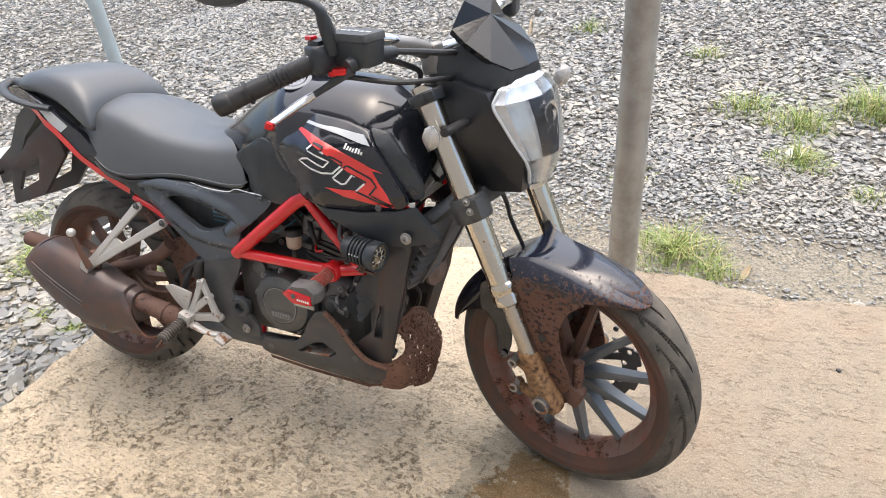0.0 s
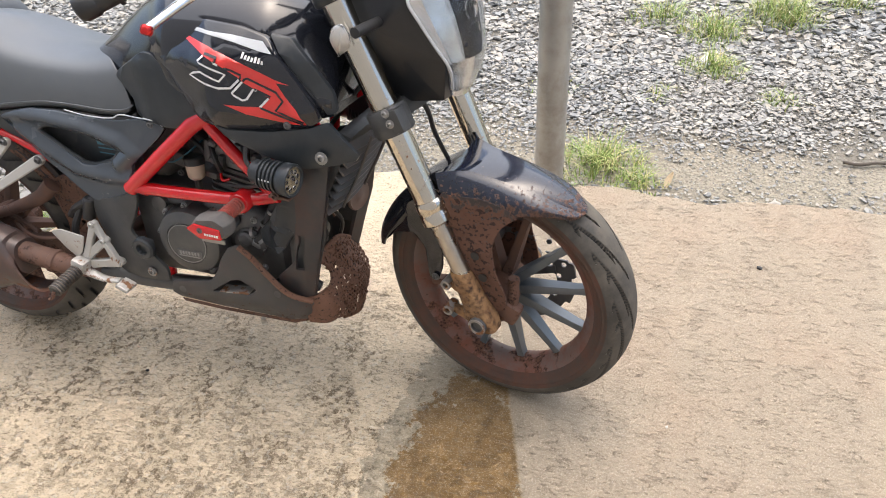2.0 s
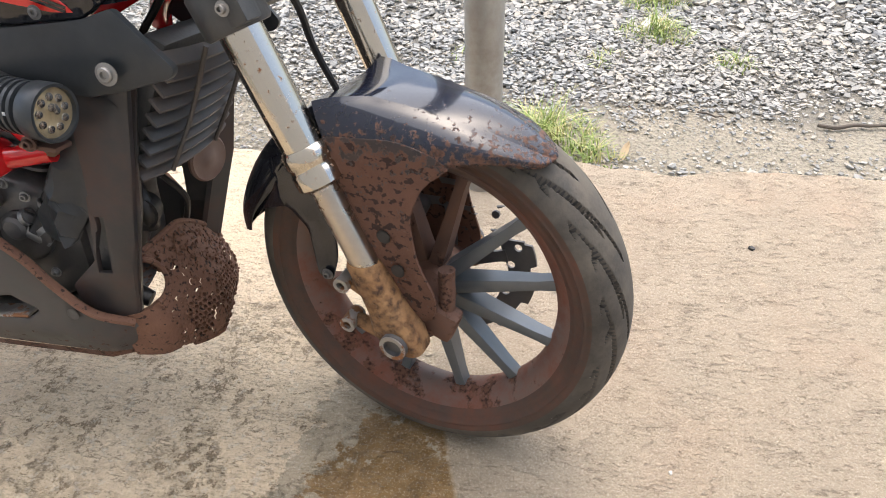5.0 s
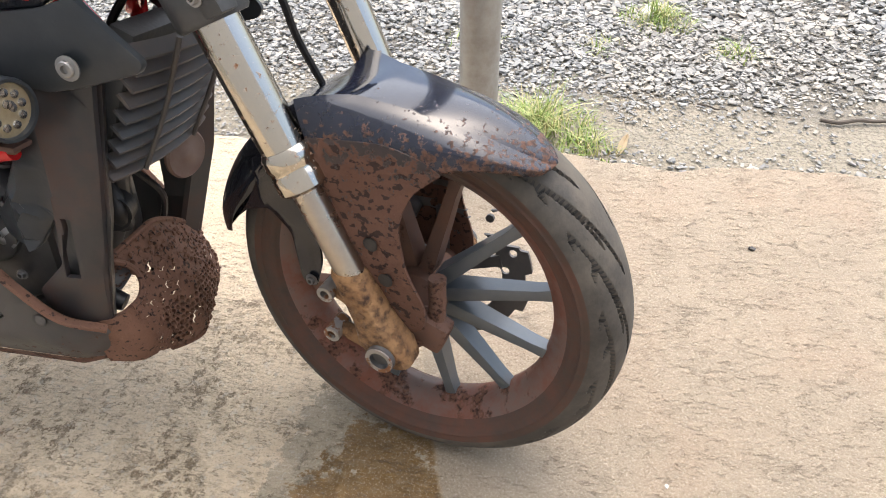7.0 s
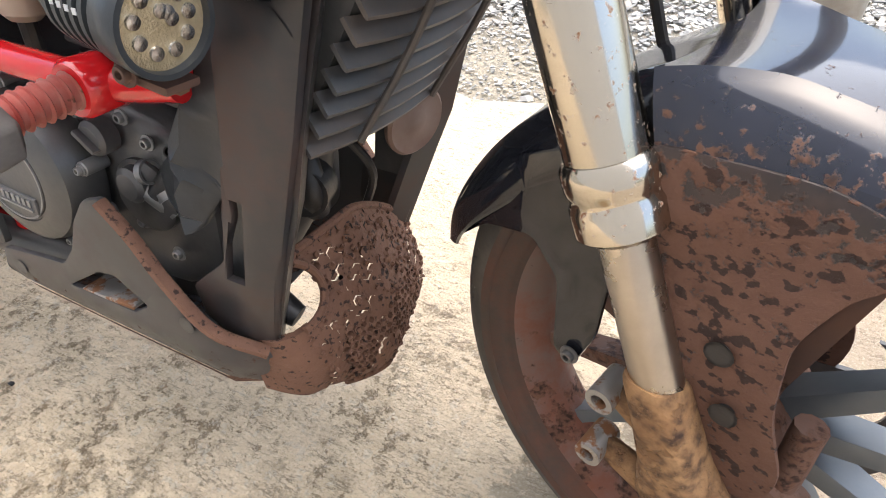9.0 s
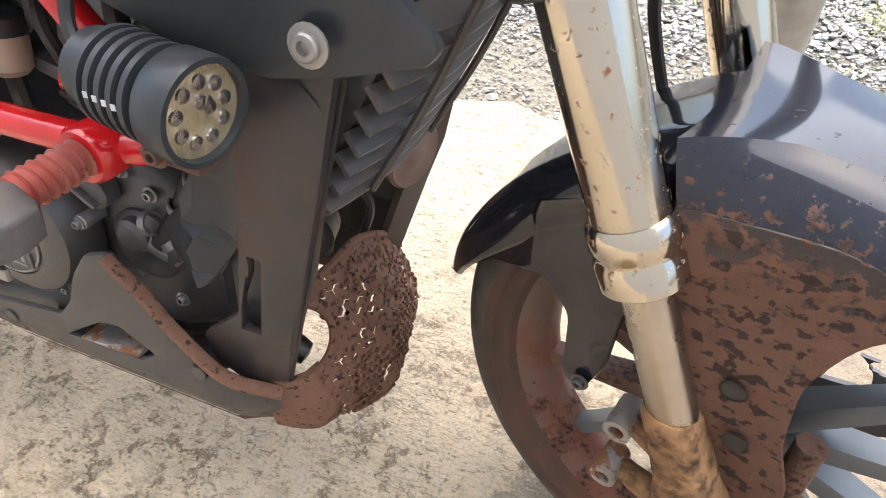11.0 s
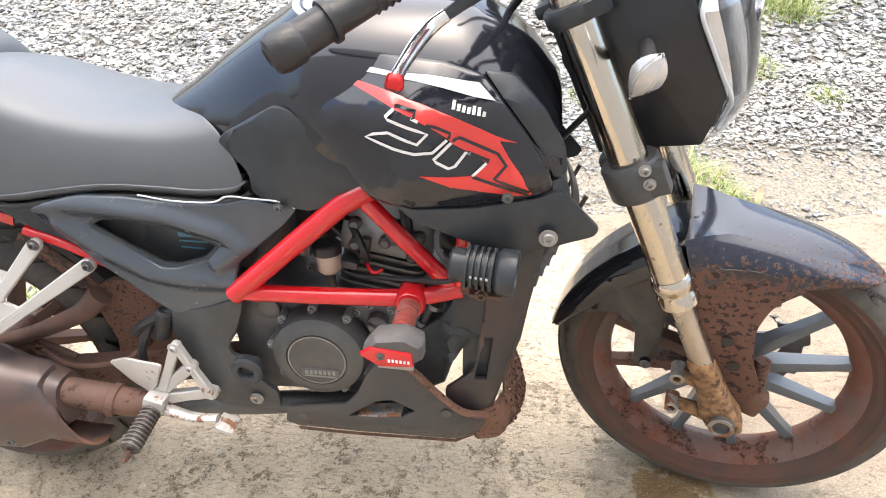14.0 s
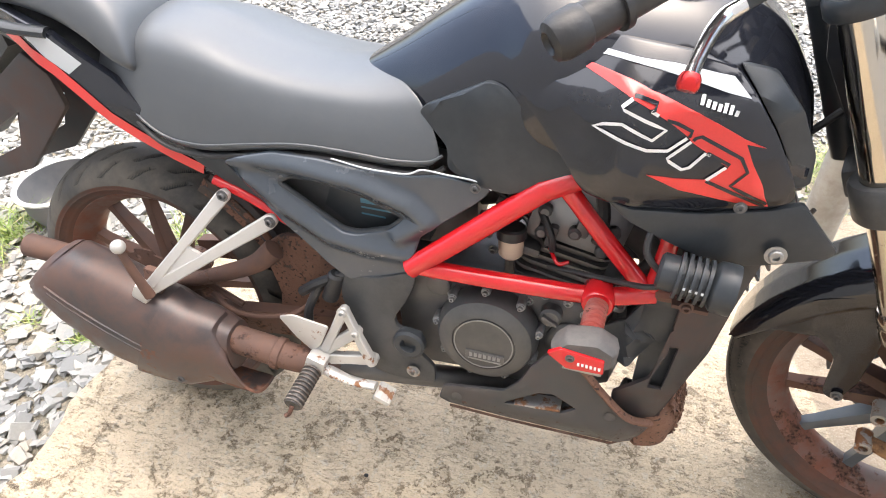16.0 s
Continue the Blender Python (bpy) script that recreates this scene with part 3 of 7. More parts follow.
def gravel():
    """Angular crushed stones, all in one object."""
    rng = np.random.default_rng(11)
    cube = np.array([[x, y, z] for z in (-1, 1) for y in (-1, 1) for x in (-1, 1)], float)
    quads = np.array([(0, 2, 3, 1), (4, 5, 7, 6), (0, 1, 5, 4), (2, 6, 7, 3), (0, 4, 6, 2), (1, 3, 7, 5)])
    spots = []
    for x0, x1, y0, y1, k, s0, s1 in ((-1.2, 4.0, 0.88, 2.1, 6400, 0.004, 0.017), (-1.2, 4.0, 2.0, 2.4, 3200, 0.006, 0.024), (-3.0, 4.4, 2.4, 3.8, 2100, 0.008, 0.027), (-4.2, 5.0, 3.8, 5.4, 1200, 0.011, 0.028), (-5.2, 5.2, 5.4, 7.6, 700, 0.014, 0.030), (-9.5, -5.2, 3.0, 8.0, 450, 0.016, 0.032), (-9.5, -3.6, 0.6, 3.0, 450, 0.014, 0.030), (-5.2, -3.0, 2.4, 5.4, 600, 0.012, 0.028),
                                      (-1.7, -0.20, -0.8, 0.92, 2900, 0.008, 0.031), (-3.6, -1.2, -0.4, 2.4, 1300, 0.010, 0.026), (4.0, 7.5, 0.9, 7.6, 500, 0.012, 0.030), (-8.0, -1.4, -2.3, 0.0, 420, 0.012, 0.030), (-1.7, -0.2, -2.3, -0.8, 700, 0.010, 0.032)):
        c = int((x1 - x0) * (y1 - y0) * k)
        spots.append(np.stack([rng.uniform(x0, x1, c), rng.uniform(y0, y1, c), s0 + (s1 - s0) * rng.beta(1.2, 2.6, c)], 1))
    S = np.concatenate(spots)
    keep = []
    for x, y, s in S:
        bare = noise.noise(Vector((x * 0.9, y * 1.3, 5.0)))
        strip_of_soil = max(0.0, 1 - abs(y - 1.12 - 0.12 * bare) / 0.40) * (1.0 if x > 1.4 else 0.4) if x > -0.2 else 0
        keep.append(rng.random() > 0.30 * (bare > 0.15) + 0.80 * strip_of_soil)
    S[:, 2] *= 1 - 0.55 * np.clip(1 - np.abs(S[:, 1] - 1.12) / 0.40, 0, 1) * (S[:, 0] > 0.2)
    S = S[np.array(keep)]
    n = len(S)
    jit = cube[None] * rng.uniform(0.55, 1.0, (n, 8, 3))
    jit *= (S[:, 2, None] * np.stack([rng.uniform(0.8, 1.35, n), rng.uniform(0.55, 1.0, n), rng.uniform(0.16, 0.42, n)], 1))[:, None]
    a, t, q = rng.uniform(0, 6.28, n), rng.normal(0, 0.24, n), rng.normal(0, 0.24, n)
    ca, sa, ct, st, cq, sq = np.cos(a), np.sin(a), np.cos(t), np.sin(t), np.cos(q), np.sin(q)
    X, Y, Z = jit[..., 0], jit[..., 1], jit[..., 2]
    Y, Z = Y * ct[:, None] - Z * st[:, None], Y * st[:, None] + Z * ct[:, None]
    X, Z = X * cq[:, None] + Z * sq[:, None], Z * cq[:, None] - X * sq[:, None]
    X, Y = X * ca[:, None] - Y * sa[:, None], X * sa[:, None] + Y * ca[:, None]
    h = np.array([terrain(x, y) for x, y, _ in S])
    co = np.stack([X + S[:, 0, None], Y + S[:, 1, None], Z + (h + S[:, 2] * 0.28 + rng.uniform(0, 0.008, n))[:, None]], -1).reshape(-1, 3)
    faces = (quads[None] + (np.arange(n) * 8)[:, None, None]).reshape(-1, 4)
    me = bpy.data.meshes.new("gravel")
    me.from_pydata(co.tolist(), [], faces.tolist())
    me.materials.append(STONE)
    return tagged(new("gravel", me), "loose grey crushed stone spread over the yard", "gravel", kind="stuff")


def grass_tuft(x, y, spread, blades, tall, seed, dry=0.3):
    """One clump of thin bent blades."""
    rng = random.Random(seed)
    bm = bmesh.new()
    for _ in range(blades):
        r, a = spread * rng.random() ** 0.8, rng.uniform(0, 6.28)
        px, py = x + r * math.cos(a), y + r * math.sin(a)
        h, lean, w, d = tall * rng.uniform(0.3, 1.0) * (1.25 - r / spread), rng.uniform(0.3, 1.5), rng.uniform(0.0014, 0.0030), rng.uniform(0, 6.28)
        dx, dy = math.cos(d), math.sin(d)
        z0 = terrain(px, py)
        prev = None
        for k in range(4):
            u = k / 3
            c = Vector((px + dx * lean * h * u * u, py + dy * lean * h * u * u, z0 + h * u * (1 - 0.42 * lean * u)))
            o = Vector((-dy, dx, 0)) * w * (1 - 0.9 * u)
            pair = (bm.verts.new(c - o), bm.verts.new(c + o))
            if prev:
                bm.faces.new((prev[0], prev[1], pair[1], pair[0]))
            prev = pair
    ob = part("grass_tuft", bm, GRASS, None)
    return tagged(ob, "tuft of green and straw-coloured grass growing through the gravel", "grass", "grass in the yard", "stuff")


def unseen_wall():
    """Closes the place behind the camera with an added, unseen wall that darkens reflections."""
    for name, size, at, label in (("added_south_wall", (13, 0.2, 6.4), (0.5, -2.5, 3.1), "plain rendered wall added out of view to darken reflections"),):
        tagged(part(name, box(size, Matrix.Translation(at), 0.01), PLASTER, None), label, "wall", kind="structure")


ground_sheet()
slab()
unseen_wall()
gravel()
for i, (x, y, s, k, h) in enumerate(((1.56, 1.12, 0.16, 420, 0.13), (1.70, 1.02, 0.08, 120, 0.08), (2.02, 2.50, 0.16, 300, 0.17), (2.38, 2.75, 0.20, 420, 0.22), (1.78, 2.72, 0.18, 230, 0.16), (2.0, 2.05, 0.14, 300, 0.12),
                                     (2.25, 1.75, 0.08, 70, 0.08), (2.75, 2.95, 0.12, 130, 0.12), (3.0, 3.6, 0.12, 120, 0.12), (1.5, 3.7, 0.14, 120, 0.12), (0.55, 4.4, 0.16, 130, 0.14), (-0.1, 3.4, 0.12, 90, 0.1),
                                     (-0.98, 0.34, 0.14, 300, 0.12), (-0.62, 0.05, 0.05, 60, 0.06), (-0.42, 0.03, 0.05, 70, 0.05), (-0.35, 0.45, 0.12, 160, 0.12), (-1.35, 0.6, 0.1, 100, 0.09), (1.3, 1.75, 0.12, 60, 0.07), (1.75, 1.75, 0.1, 50, 0.06))):
    grass_tuft(x, y, s * 1.15, int(k * 1.25), h * 1.35, 30 + i)


def post(name, x, y, r, height, material, label):
    bm = lathe([(r, -0.12), (r, height * 0.5), (r, height)], (x, y, 0), (0, 0, 1), 28)
    foot = tagged(new(name), label, "post", kind="")
    part("shaft", bm, material, foot)
    return foot


post("support_post", 1.402, 0.785, 0.046, 3.0, GALVANISED, "round galvanised steel post set into the slab near its edge")
post("corner_post", -2.78, 2.5, 0.05, 3.0, BLUE_STEEL, "pale blue-grey painted steel post in the gravel yard")


def cooking_pot(x, y):
    pot = tagged(new("cooking_pot"), "dented grey aluminium cooking pot standing open on gravel", "pot")
    pot.location = (x, y, terrain(x, y) + 0.012)
    pot.scale = (0.82, 0.82, 0.9)
    # The bowl is a darker grey than its rim and handles.
    part("bowl", lathe([(0.0, 0.0), (0.10, 0.0), (0.135, 0.02), (0.15, 0.06), (0.155, 0.125), (0.165, 0.13), (0.165, 0.136), (0.150, 0.134), (0.146, 0.06), (0.13, 0.026), (0.09, 0.01), (0.0, 0.01)], axis=(0, 0, 1), n=40), POT_DARK, pot)
    part("rim", lathe([(0.150, 0.132), (0.168, 0.130), (0.170, 0.138), (0.160, 0.143), (0.150, 0.138)], axis=(0, 0, 1), n=40, close=True), POT, pot, "bright rolled rim")
    for s in (-1, 1):
        part("handle", tube([(s * 0.16, -0.035, 0.115), (s * 0.195, -0.02, 0.118), (s * 0.195, 0.02, 0.118), (s * 0.16, 0.035, 0.115)], 0.006, 8), POT, pot)


cooking_pot(-0.83, 0.50)


def fallen_leaf(x, y, z, length, turn, label, material, name="fallen_leaf"):
    """One dry curled leaf lying on the ground."""
    bm = loft([[(u * length, w * v, 0.004 + 0.010 * abs(v) + 0.012 * math.sin(u * 3)) for v in (-1, -0.5, 0, 0.5, 1)] for u, w in ((-0.5, 0.001), (-0.3, 0.008), (0, 0.012), (0.3, 0.008), (0.5, 0.001))], False)
    r = bmesh.ops.extrude_face_region(bm, geom=bm.faces[:])
    bmesh.ops.translate(bm, vec=(0, 0, 0.0012), verts=[v for v in r["geom"] if isinstance(v, bmesh.types.BMVert)])
    ob = part(name, bm, material, None, "", pose(x, y, z, 0, 0, turn))
    return tagged(ob, label, "leaf")


def loose_stone(x, y, size, flat, seed, material, label, base=None):
    """One angular stone."""
    rng = random.Random(seed)
    bm = bmesh.new()
    bmesh.ops.create_icosphere(bm, subdivisions=1, radius=1)
    for v in bm.verts:
        v.co *= rng.uniform(0.72, 1.1)
    z = terrain(x, y) if base is None else base
    m = Matrix.Translation((x, y, z + size * flat * 0.6)) @ Matrix.Rotation(rng.uniform(0, 6), 4, "Z") @ Matrix.Diagonal((size, size * 0.7, size * flat, 1))
    return tagged(part("loose_stone", bm, material, None, "", m, 20), label, "stone", "loose stones")


fallen_leaf(1.797, 1.040, terrain(1.797, 1.04), 0.10, 70, "dry pale leaf lying on bare soil", LEAF)
def dry_stick(a, b, r, seed):
    """A thin crooked stick lying on the soil."""
    rng = random.Random(seed)
    pts = []
    for k in range(6):
        x, y = a[0] + (b[0] - a[0]) * k / 5, a[1] + (b[1] - a[1]) * k / 5 + rng.uniform(-0.006, 0.006)
        pts.append((x, y, terrain(x, y) + r + 0.006 + rng.uniform(0, 0.004)))
    return tagged(part("dry_stick", tube(pts, [r, r * 1.1, r, r * 0.9, r * 0.8, r * 0.5], 8), TWIG, None), "dark dry stick lying on bare soil", "stick")


dry_stick((2.400, 1.262), (2.66, 1.290), 0.006, 2)
dry_stick((2.05, 1.33), (2.14, 1.30), 0.003, 5)
dry_stick((1.86, 2.12), (1.95, 2.02), 0.004, 6)
fallen_leaf(0.701, 0.093, 0.001, 0.035, 20, "small pale paper scrap on the concrete", STONE_WHITE, "paper_scrap")
loose_stone(1.991, 2.127, 0.075, 0.35, 1, STONE_WHITE, "flat pale stone among the gravel")
loose_stone(2.043, 0.566, 0.010, 0.6, 2, RUBBER, "small dark pebble on the concrete", 0.0)
for i, (x, y, r) in enumerate(((1.69, 0.955, 0.022), (2.14, 0.96, 0.03), (1.93, 0.99, 0.018), (2.42, 0.97, 0.026), (1.15, 0.96, 0.03), (0.85, 0.97, 0.024), (-0.33, 0.62, 0.04), (-0.40, 0.25, 0.045), (-0.36, -0.12, 0.04), (-0.50, -0.02, 0.05), (-0.46, 0.75, 0.035), (2.62, 1.05, 0.03), (1.40, 1.02, 0.02))):
    loose_stone(x, y, r, 0.5, 10 + i, STONE, "grey angular stone beside the slab")
rng = random.Random(8)
for i in range(14):
    loose_stone(rng.uniform(0.2, 2.6), rng.uniform(-0.5, 0.85), rng.uniform(0.0025, 0.006), 0.6, 50 + i, RUBBER if i % 3 else STONE_WHITE, "tiny dark crumb lying on the concrete" if i % 3 else "tiny pale crumb lying on the concrete", 0.0)


# ---- motorcycle ----
motorcycle = tagged(new("motorcycle"), "muddy black and red naked motorcycle leaning on its stand", "motorcycle")
motorcycle.matrix_world = BIKE


def tyre(R, half, groove):
    """A tyre round the y axis, with the tread grooves sunk into it."""
    n, k = 720, 120
    bm = bmesh.new()
    rows = []
    for j in range(k + 1):
        v = -1 + 2 * j / k
        a = min(abs(v) / 0.80, 1.0) * 1.45
        k2 = max(0.0, (abs(v) - 0.80) / 0.20)
        y = math.copysign(half * (math.sin(a) - 0.30 * k2 ** 1.5), v)
        r = R - half * 0.86 * (1 - math.cos(a)) - k2 * (R - 0.757 * half - 0.219)
        y += math.copysign(0.0022 * math.exp(-((abs(v) - 0.87) / 0.012) ** 2) + 0.0015 * math.exp(-((abs(v) - 0.95) / 0.010) ** 2), v)
        row = []
        for i in range(n):
            th = 2 * math.pi * i / n
            d = 0.010 * groove(th, v) if abs(v) < 0.70 else 0.0
            row.append(bm.verts.new(((r - d) * math.cos(th), y, (r - d) * math.sin(th))))
        rows.append(row)
    for j, (a, b) in enumerate(zip(rows, rows[1:])):
        v = -1 + 2 * (j + 0.5) / k
        for i in range(n):
            f = bm.faces.new((a[i], a[(i + 1) % n], b[(i + 1) % n], b[i]))
            # Groove floors take darker rubber: free of dust, with the groove's shade painted in.
            f.material_index = int(abs(v) < 0.70 and groove(2 * math.pi * (i + 0.5) / n, v) > 0.45) + 2 * int(abs(v) > 0.80)
    return bm


def front_groove(th, v):
    side = th + (0 if v > 0 else math.pi / 15)
    u = (side * 15 / (2 * math.pi)) % 1.0
    a = abs(v)
    best = 0.0
    for start, slope, lo, kink, hi in ((0.10, 3.3, 0.10, 0.50, 0.60), (0.60, 4.2, 0.30, 0.60, 0.66)):
        c = (start + slope * min(a, kink) - 1.9 * max(0.0, a - kink)) % 1.0
        d = min(abs(u - c), 1 - abs(u - c))
        if lo < a < hi:
            best = max(best, 1.0 if d < 0.050 else max(0.0, 1 - (d - 0.050) / 0.016))
    return best


def rear_groove(th, v):
    side = th + (0 if v > 0 else math.pi / 24)
    u = (side * 24 / (2 * math.pi)) % 1.0
    a = abs(v)
    best = 0.0
    for start, slope, lo, hi in ((0.1, 1.9, 0.36, 0.64), (0.55, 2.3, 0.04, 0.34)):
        c = (start + slope * a) % 1.0
        d = min(abs(u - c), 1 - abs(u - c))
        if lo < a < hi:
            best = max(best, 1.0 if d < 0.055 else max(0.0, 1 - (d - 0.055) / 0.03))
    return best


def spoke_mesh(angle, r0, r1, w0, w1, d0, d1):
    """One tapered spoke with a raised ridge, from hub to rim."""
    rings = []
    for u in (i / 6 for i in range(7)):
        r, w, d = r0 + (r1 - r0) * u, w0 + (w1 - w0) * u, d0 + (d1 - d0) * u
        if u > 0.85:
            w *= 1 + (u - 0.85) * 2.2
        rings.append([(r, -d, -w), (r, -d * 1.12, 0), (r, -d, w), (r, d, w), (r, d * 1.12, 0), (r, d, -w)])
    bm = loft(rings)
    bmesh.ops.rotate(bm, cent=(0, 0, 0), matrix=Matrix.Rotation(-angle, 3, "Y"), verts=bm.verts)
    return bm


def wheel(name, m, R, half, groove, spokes, first, spoke_mat, label):
    hold = new(name)
    hold.parent = motorcycle
    hold["label"] = label
    ob = part("tyre", tyre(R, half, groove), TYRE, hold, "dusty black road tyre with curved grooves", m, 50)
    ob.data.materials.append(RUBBER)
    ob.data.materials.append(TYRE_WALL)
    w = half * 0.72
    lip = 0.226
    prof = [(lip, -w), (lip + 0.001, -w + 0.006), (lip - 0.012, -w + 0.012), (0.205, -w * 0.45), (0.203, w * 0.45), (lip - 0.012, w - 0.012), (lip + 0.001, w - 0.006), (lip, w),
            (lip - 0.007, w - 0.001), (0.197, w * 0.42), (0.193, 0), (0.197, -w * 0.42), (lip - 0.007, -w + 0.001)]
    ob = part("rim", lathe(prof, n=96, close=True), RIM, hold, "cast rim with mud round its flange", m)
    ob.data.materials.append(spoke_mat)
    for f in ob.data.polygons:
        f.material_index = int(math.hypot(f.center[0], f.center[2]) < 0.209 and abs(f.center[1]) < w * 0.75)
    part("hub", lathe([(0.018, -0.075), (0.03, -0.075), (0.032, -0.05), (0.045, -0.035), (0.048, 0.035), (0.034, 0.05), (0.03, 0.075), (0.018, 0.075)], n=36, close=True), RUSTY, hold, "mud-stained hub", m)
    for i in range(spokes):
        a = first + 2 * math.pi * i / spokes
        # Spokes pointing up and back are browner: mud, plus their shade as colour.
        muddy = 0.6 * math.sin(a) - 0.8 * math.cos(a) > 0.3
        part("spoke", spoke_mesh(a, 0.040, 0.199, 0.0110, 0.0066, 0.018, 0.010), RUSTY if muddy else spoke_mat, hold, "", m)
    return hold


ROLL = FRONT @ Matrix.Rotation(radians(-3.0), 4, "X")
front_wheel = wheel("front_wheel", ROLL, 0.294, 0.055, front_groove, 12, radians(14.5), SPOKE, "front wheel with grey spokes and a muddy rim")
REAR = Matrix.Translation((0.022, -0.012, 0.297))
rear_wheel = wheel("rear_wheel", REAR, 0.297, 0.068, rear_groove, 12, radians(6), RUSTY, "rear wheel brown with dried mud")


def wave_disc(r, n, hole):
    """A thin brake disc with a wavy rim and slots."""
    bm = bmesh.new()
    N = 180
    o, i = [], []
    for j in range(N):
        a = 2 * math.pi * j / N
        s = 0.5 + 0.5 * math.cos(n * a)
        k = r * (1 - 0.075 * (s > 0.62))
        o.append((k * math.cos(a), k * math.sin(a)))
        i.append((hole * math.cos(a) * (1 + 0.03 * math.cos(10 * a)), hole * math.sin(a) * (1 + 0.03 * math.cos(10 * a))))
    holes = [i]
    for j in range(2 * n):
        a, rr = 2 * math.pi * (j + 0.5) / (2 * n), (r * 0.88 + hole) / 2 + (0.010 if j % 2 else -0.008)
        holes.append([(rr * math.cos(a) + 0.0065 * math.cos(t), rr * math.sin(a) + 0.0065 * math.sin(t)) for t in (2 * math.pi * q / 8 for q in range(8))])
    bm.free()
    return panel(o, 0.0, 0.0045, holes, cut=9, edge=0)


part("brake_disc", wave_disc(0.142, 12, 0.094), DARK_METAL, front_wheel, "petal-shaped steel brake disc", ROLL @ Matrix.Translation((0, 0.066, 0)))
part("disc_carrier", join(*[spoke_mesh(2 * math.pi * i / 5 + 0.3, 0.03, 0.098, 0.013, 0.008, 0.003, 0.003) for i in range(5)]), DARK_METAL, front_wheel, "", ROLL @ Matrix.Translation((0, 0.066, 0)))
part("brake_disc", wave_disc(0.115, 10, 0.07), RUSTY, rear_wheel, "muddy rear brake disc", REAR @ Matrix.Translation((0, -0.075, 0)))

# fork legs, in the steered frame: the wheel's axle is the origin
U = Vector((-math.sin(RAKE), 0, math.cos(RAKE)))
FORK_Y = 0.114


def along(s, z0, y=None):
    """A point on a fork leg's axis at height z0 over the axle."""
    return (-math.tan(RAKE) * z0, s * FORK_Y if y is None else y, z0)


for s, side in ((-1, "right"), (1, "left")):
    leg = new("fork_leg")
    leg.parent = motorcycle
    leg["label"] = "polished upside-down fork leg with rust and dried mud"
    part("outer_tube", tube([along(s, 0.250), along(s, 0.40), along(s, 0.655)], 0.0265, 32, False), CHROME, leg, "", FRONT)
    prof = [(0.0, 0.0), (0.026, 0.0), (0.0305, 0.004), (0.0305, 0.022), (0.0285, 0.026), (0.0285, 0.030), (0.0308, 0.034), (0.0308, 0.047), (0.0275, 0.053), (0.0, 0.053)]
    part("seal_collar", lathe(prof, along(s, 0.210), U, 36), CHROME, leg, "ringed chrome seal collar", FRONT)
    part("inner_tube", tube([along(s, 0.06), along(s, 0.23)], 0.0185, 28, False), STEEL_TUBE, leg, "", FRONT)
    foot = loft([[Vector(along(s, z)) + Vector((x, y, 0)) for x, y in rounded([(-a, -b), (a, -b), (a, b), (-a, b)], 0.016, 4)]
                 for z, a, b in ((0.105, 0.0195, 0.0195), (0.10, 0.0215, 0.0215), (0.07, 0.0225, 0.0215), (0.03, 0.025, 0.023), (0.0, 0.033, 0.025), (-0.025, 0.030, 0.024), (-0.034, 0.020, 0.018))])
    part("foot", foot, FORK_FOOT, leg, "rust-stained alloy fork foot", FRONT)
    part("axle_nut", lathe([(0.0, 0.0), (0.012, 0.0), (0.012, 0.004), (0.020, 0.004), (0.020, 0.010), (0.013, 0.012), (0.012, 0.006), (0.0, 0.006)], (0.006, s * (FORK_Y + 0.022), -0.008), (0, s, 0), 24), DARK_METAL, leg, "", FRONT)
    part("nut_ring", lathe([(0.0135, 0.010), (0.0195, 0.0105), (0.0195, 0.0125), (0.0135, 0.0125)], (0.006, s * (FORK_Y + 0.022), -0.008), (0, s, 0), 24, True), ALLOY, leg, "bright ring of the hollow axle nut", FRONT)
    for z in (0.066, -0.004):
        part("caliper_boss", lathe([(0.0065, -0.016), (0.0115, -0.016), (0.0115, 0.018), (0.0065, 0.018)], (-0.073, s * (FORK_Y + 0.004), z), (0, 1, 0), 20, True), ALLOY, leg, "hollow alloy mounting boss", FRONT)
        part("boss_web", tube([(-0.073, s * FORK_Y, z), (-0.02 - 0.1 * (z > 0) * 0.2, s * FORK_Y, z - 0.012)], (0.010, 0.014), 10, False), FORK_FOOT, leg, "", FRONT)
for s in (-1, 1):
    part("clamp_bolt", join(*[bolt((along(s, z)[0] + 0.020, s * (FORK_Y + 0.034), z + 0.016), (0.15, s, 0.1), 0.0055, 0.006) for z in (0.408, 0.427)]), ALLOY, motorcycle, "", FRONT)


def triple_clamp(z, h, r, reach):
    """A fork bridge: two split rings and the web between them."""
    bits = []
    for s in (-1, 1):
        bits.append(lathe([(0.0268, -h), (r - 0.003, -h), (r, -h + 0.004), (r, h - 0.004), (r - 0.003, h), (0.0268, h)], along(s, z), U, 32, True))
        bits.append(box((0.030, 0.026, h * 1.7), Matrix.Translation(Vector(along(s, z)) + Vector((0.030, s * 0.020, 0.012))) @ Matrix.Rotation(-RAKE, 4, "Y"), 0.004))
    m = Matrix.Translation(Vector(along(1, z, 0)) + Vector((-0.02, 0, 0))) @ Matrix.Rotation(-RAKE, 4, "Y")
    bits.append(box((reach, 0.19, h * 1.5), m, 0.006))
    return join(*bits)


part("lower_fork_bridge", triple_clamp(0.415, 0.026, 0.040, 0.06), BLACK_ROUGH, motorcycle, "black lower fork clamp with two bolts", FRONT)
part("upper_fork_bridge", triple_clamp(0.632, 0.012, 0.038, 0.075), BLACK_SATIN, motorcycle, "black upper fork clamp", FRONT)
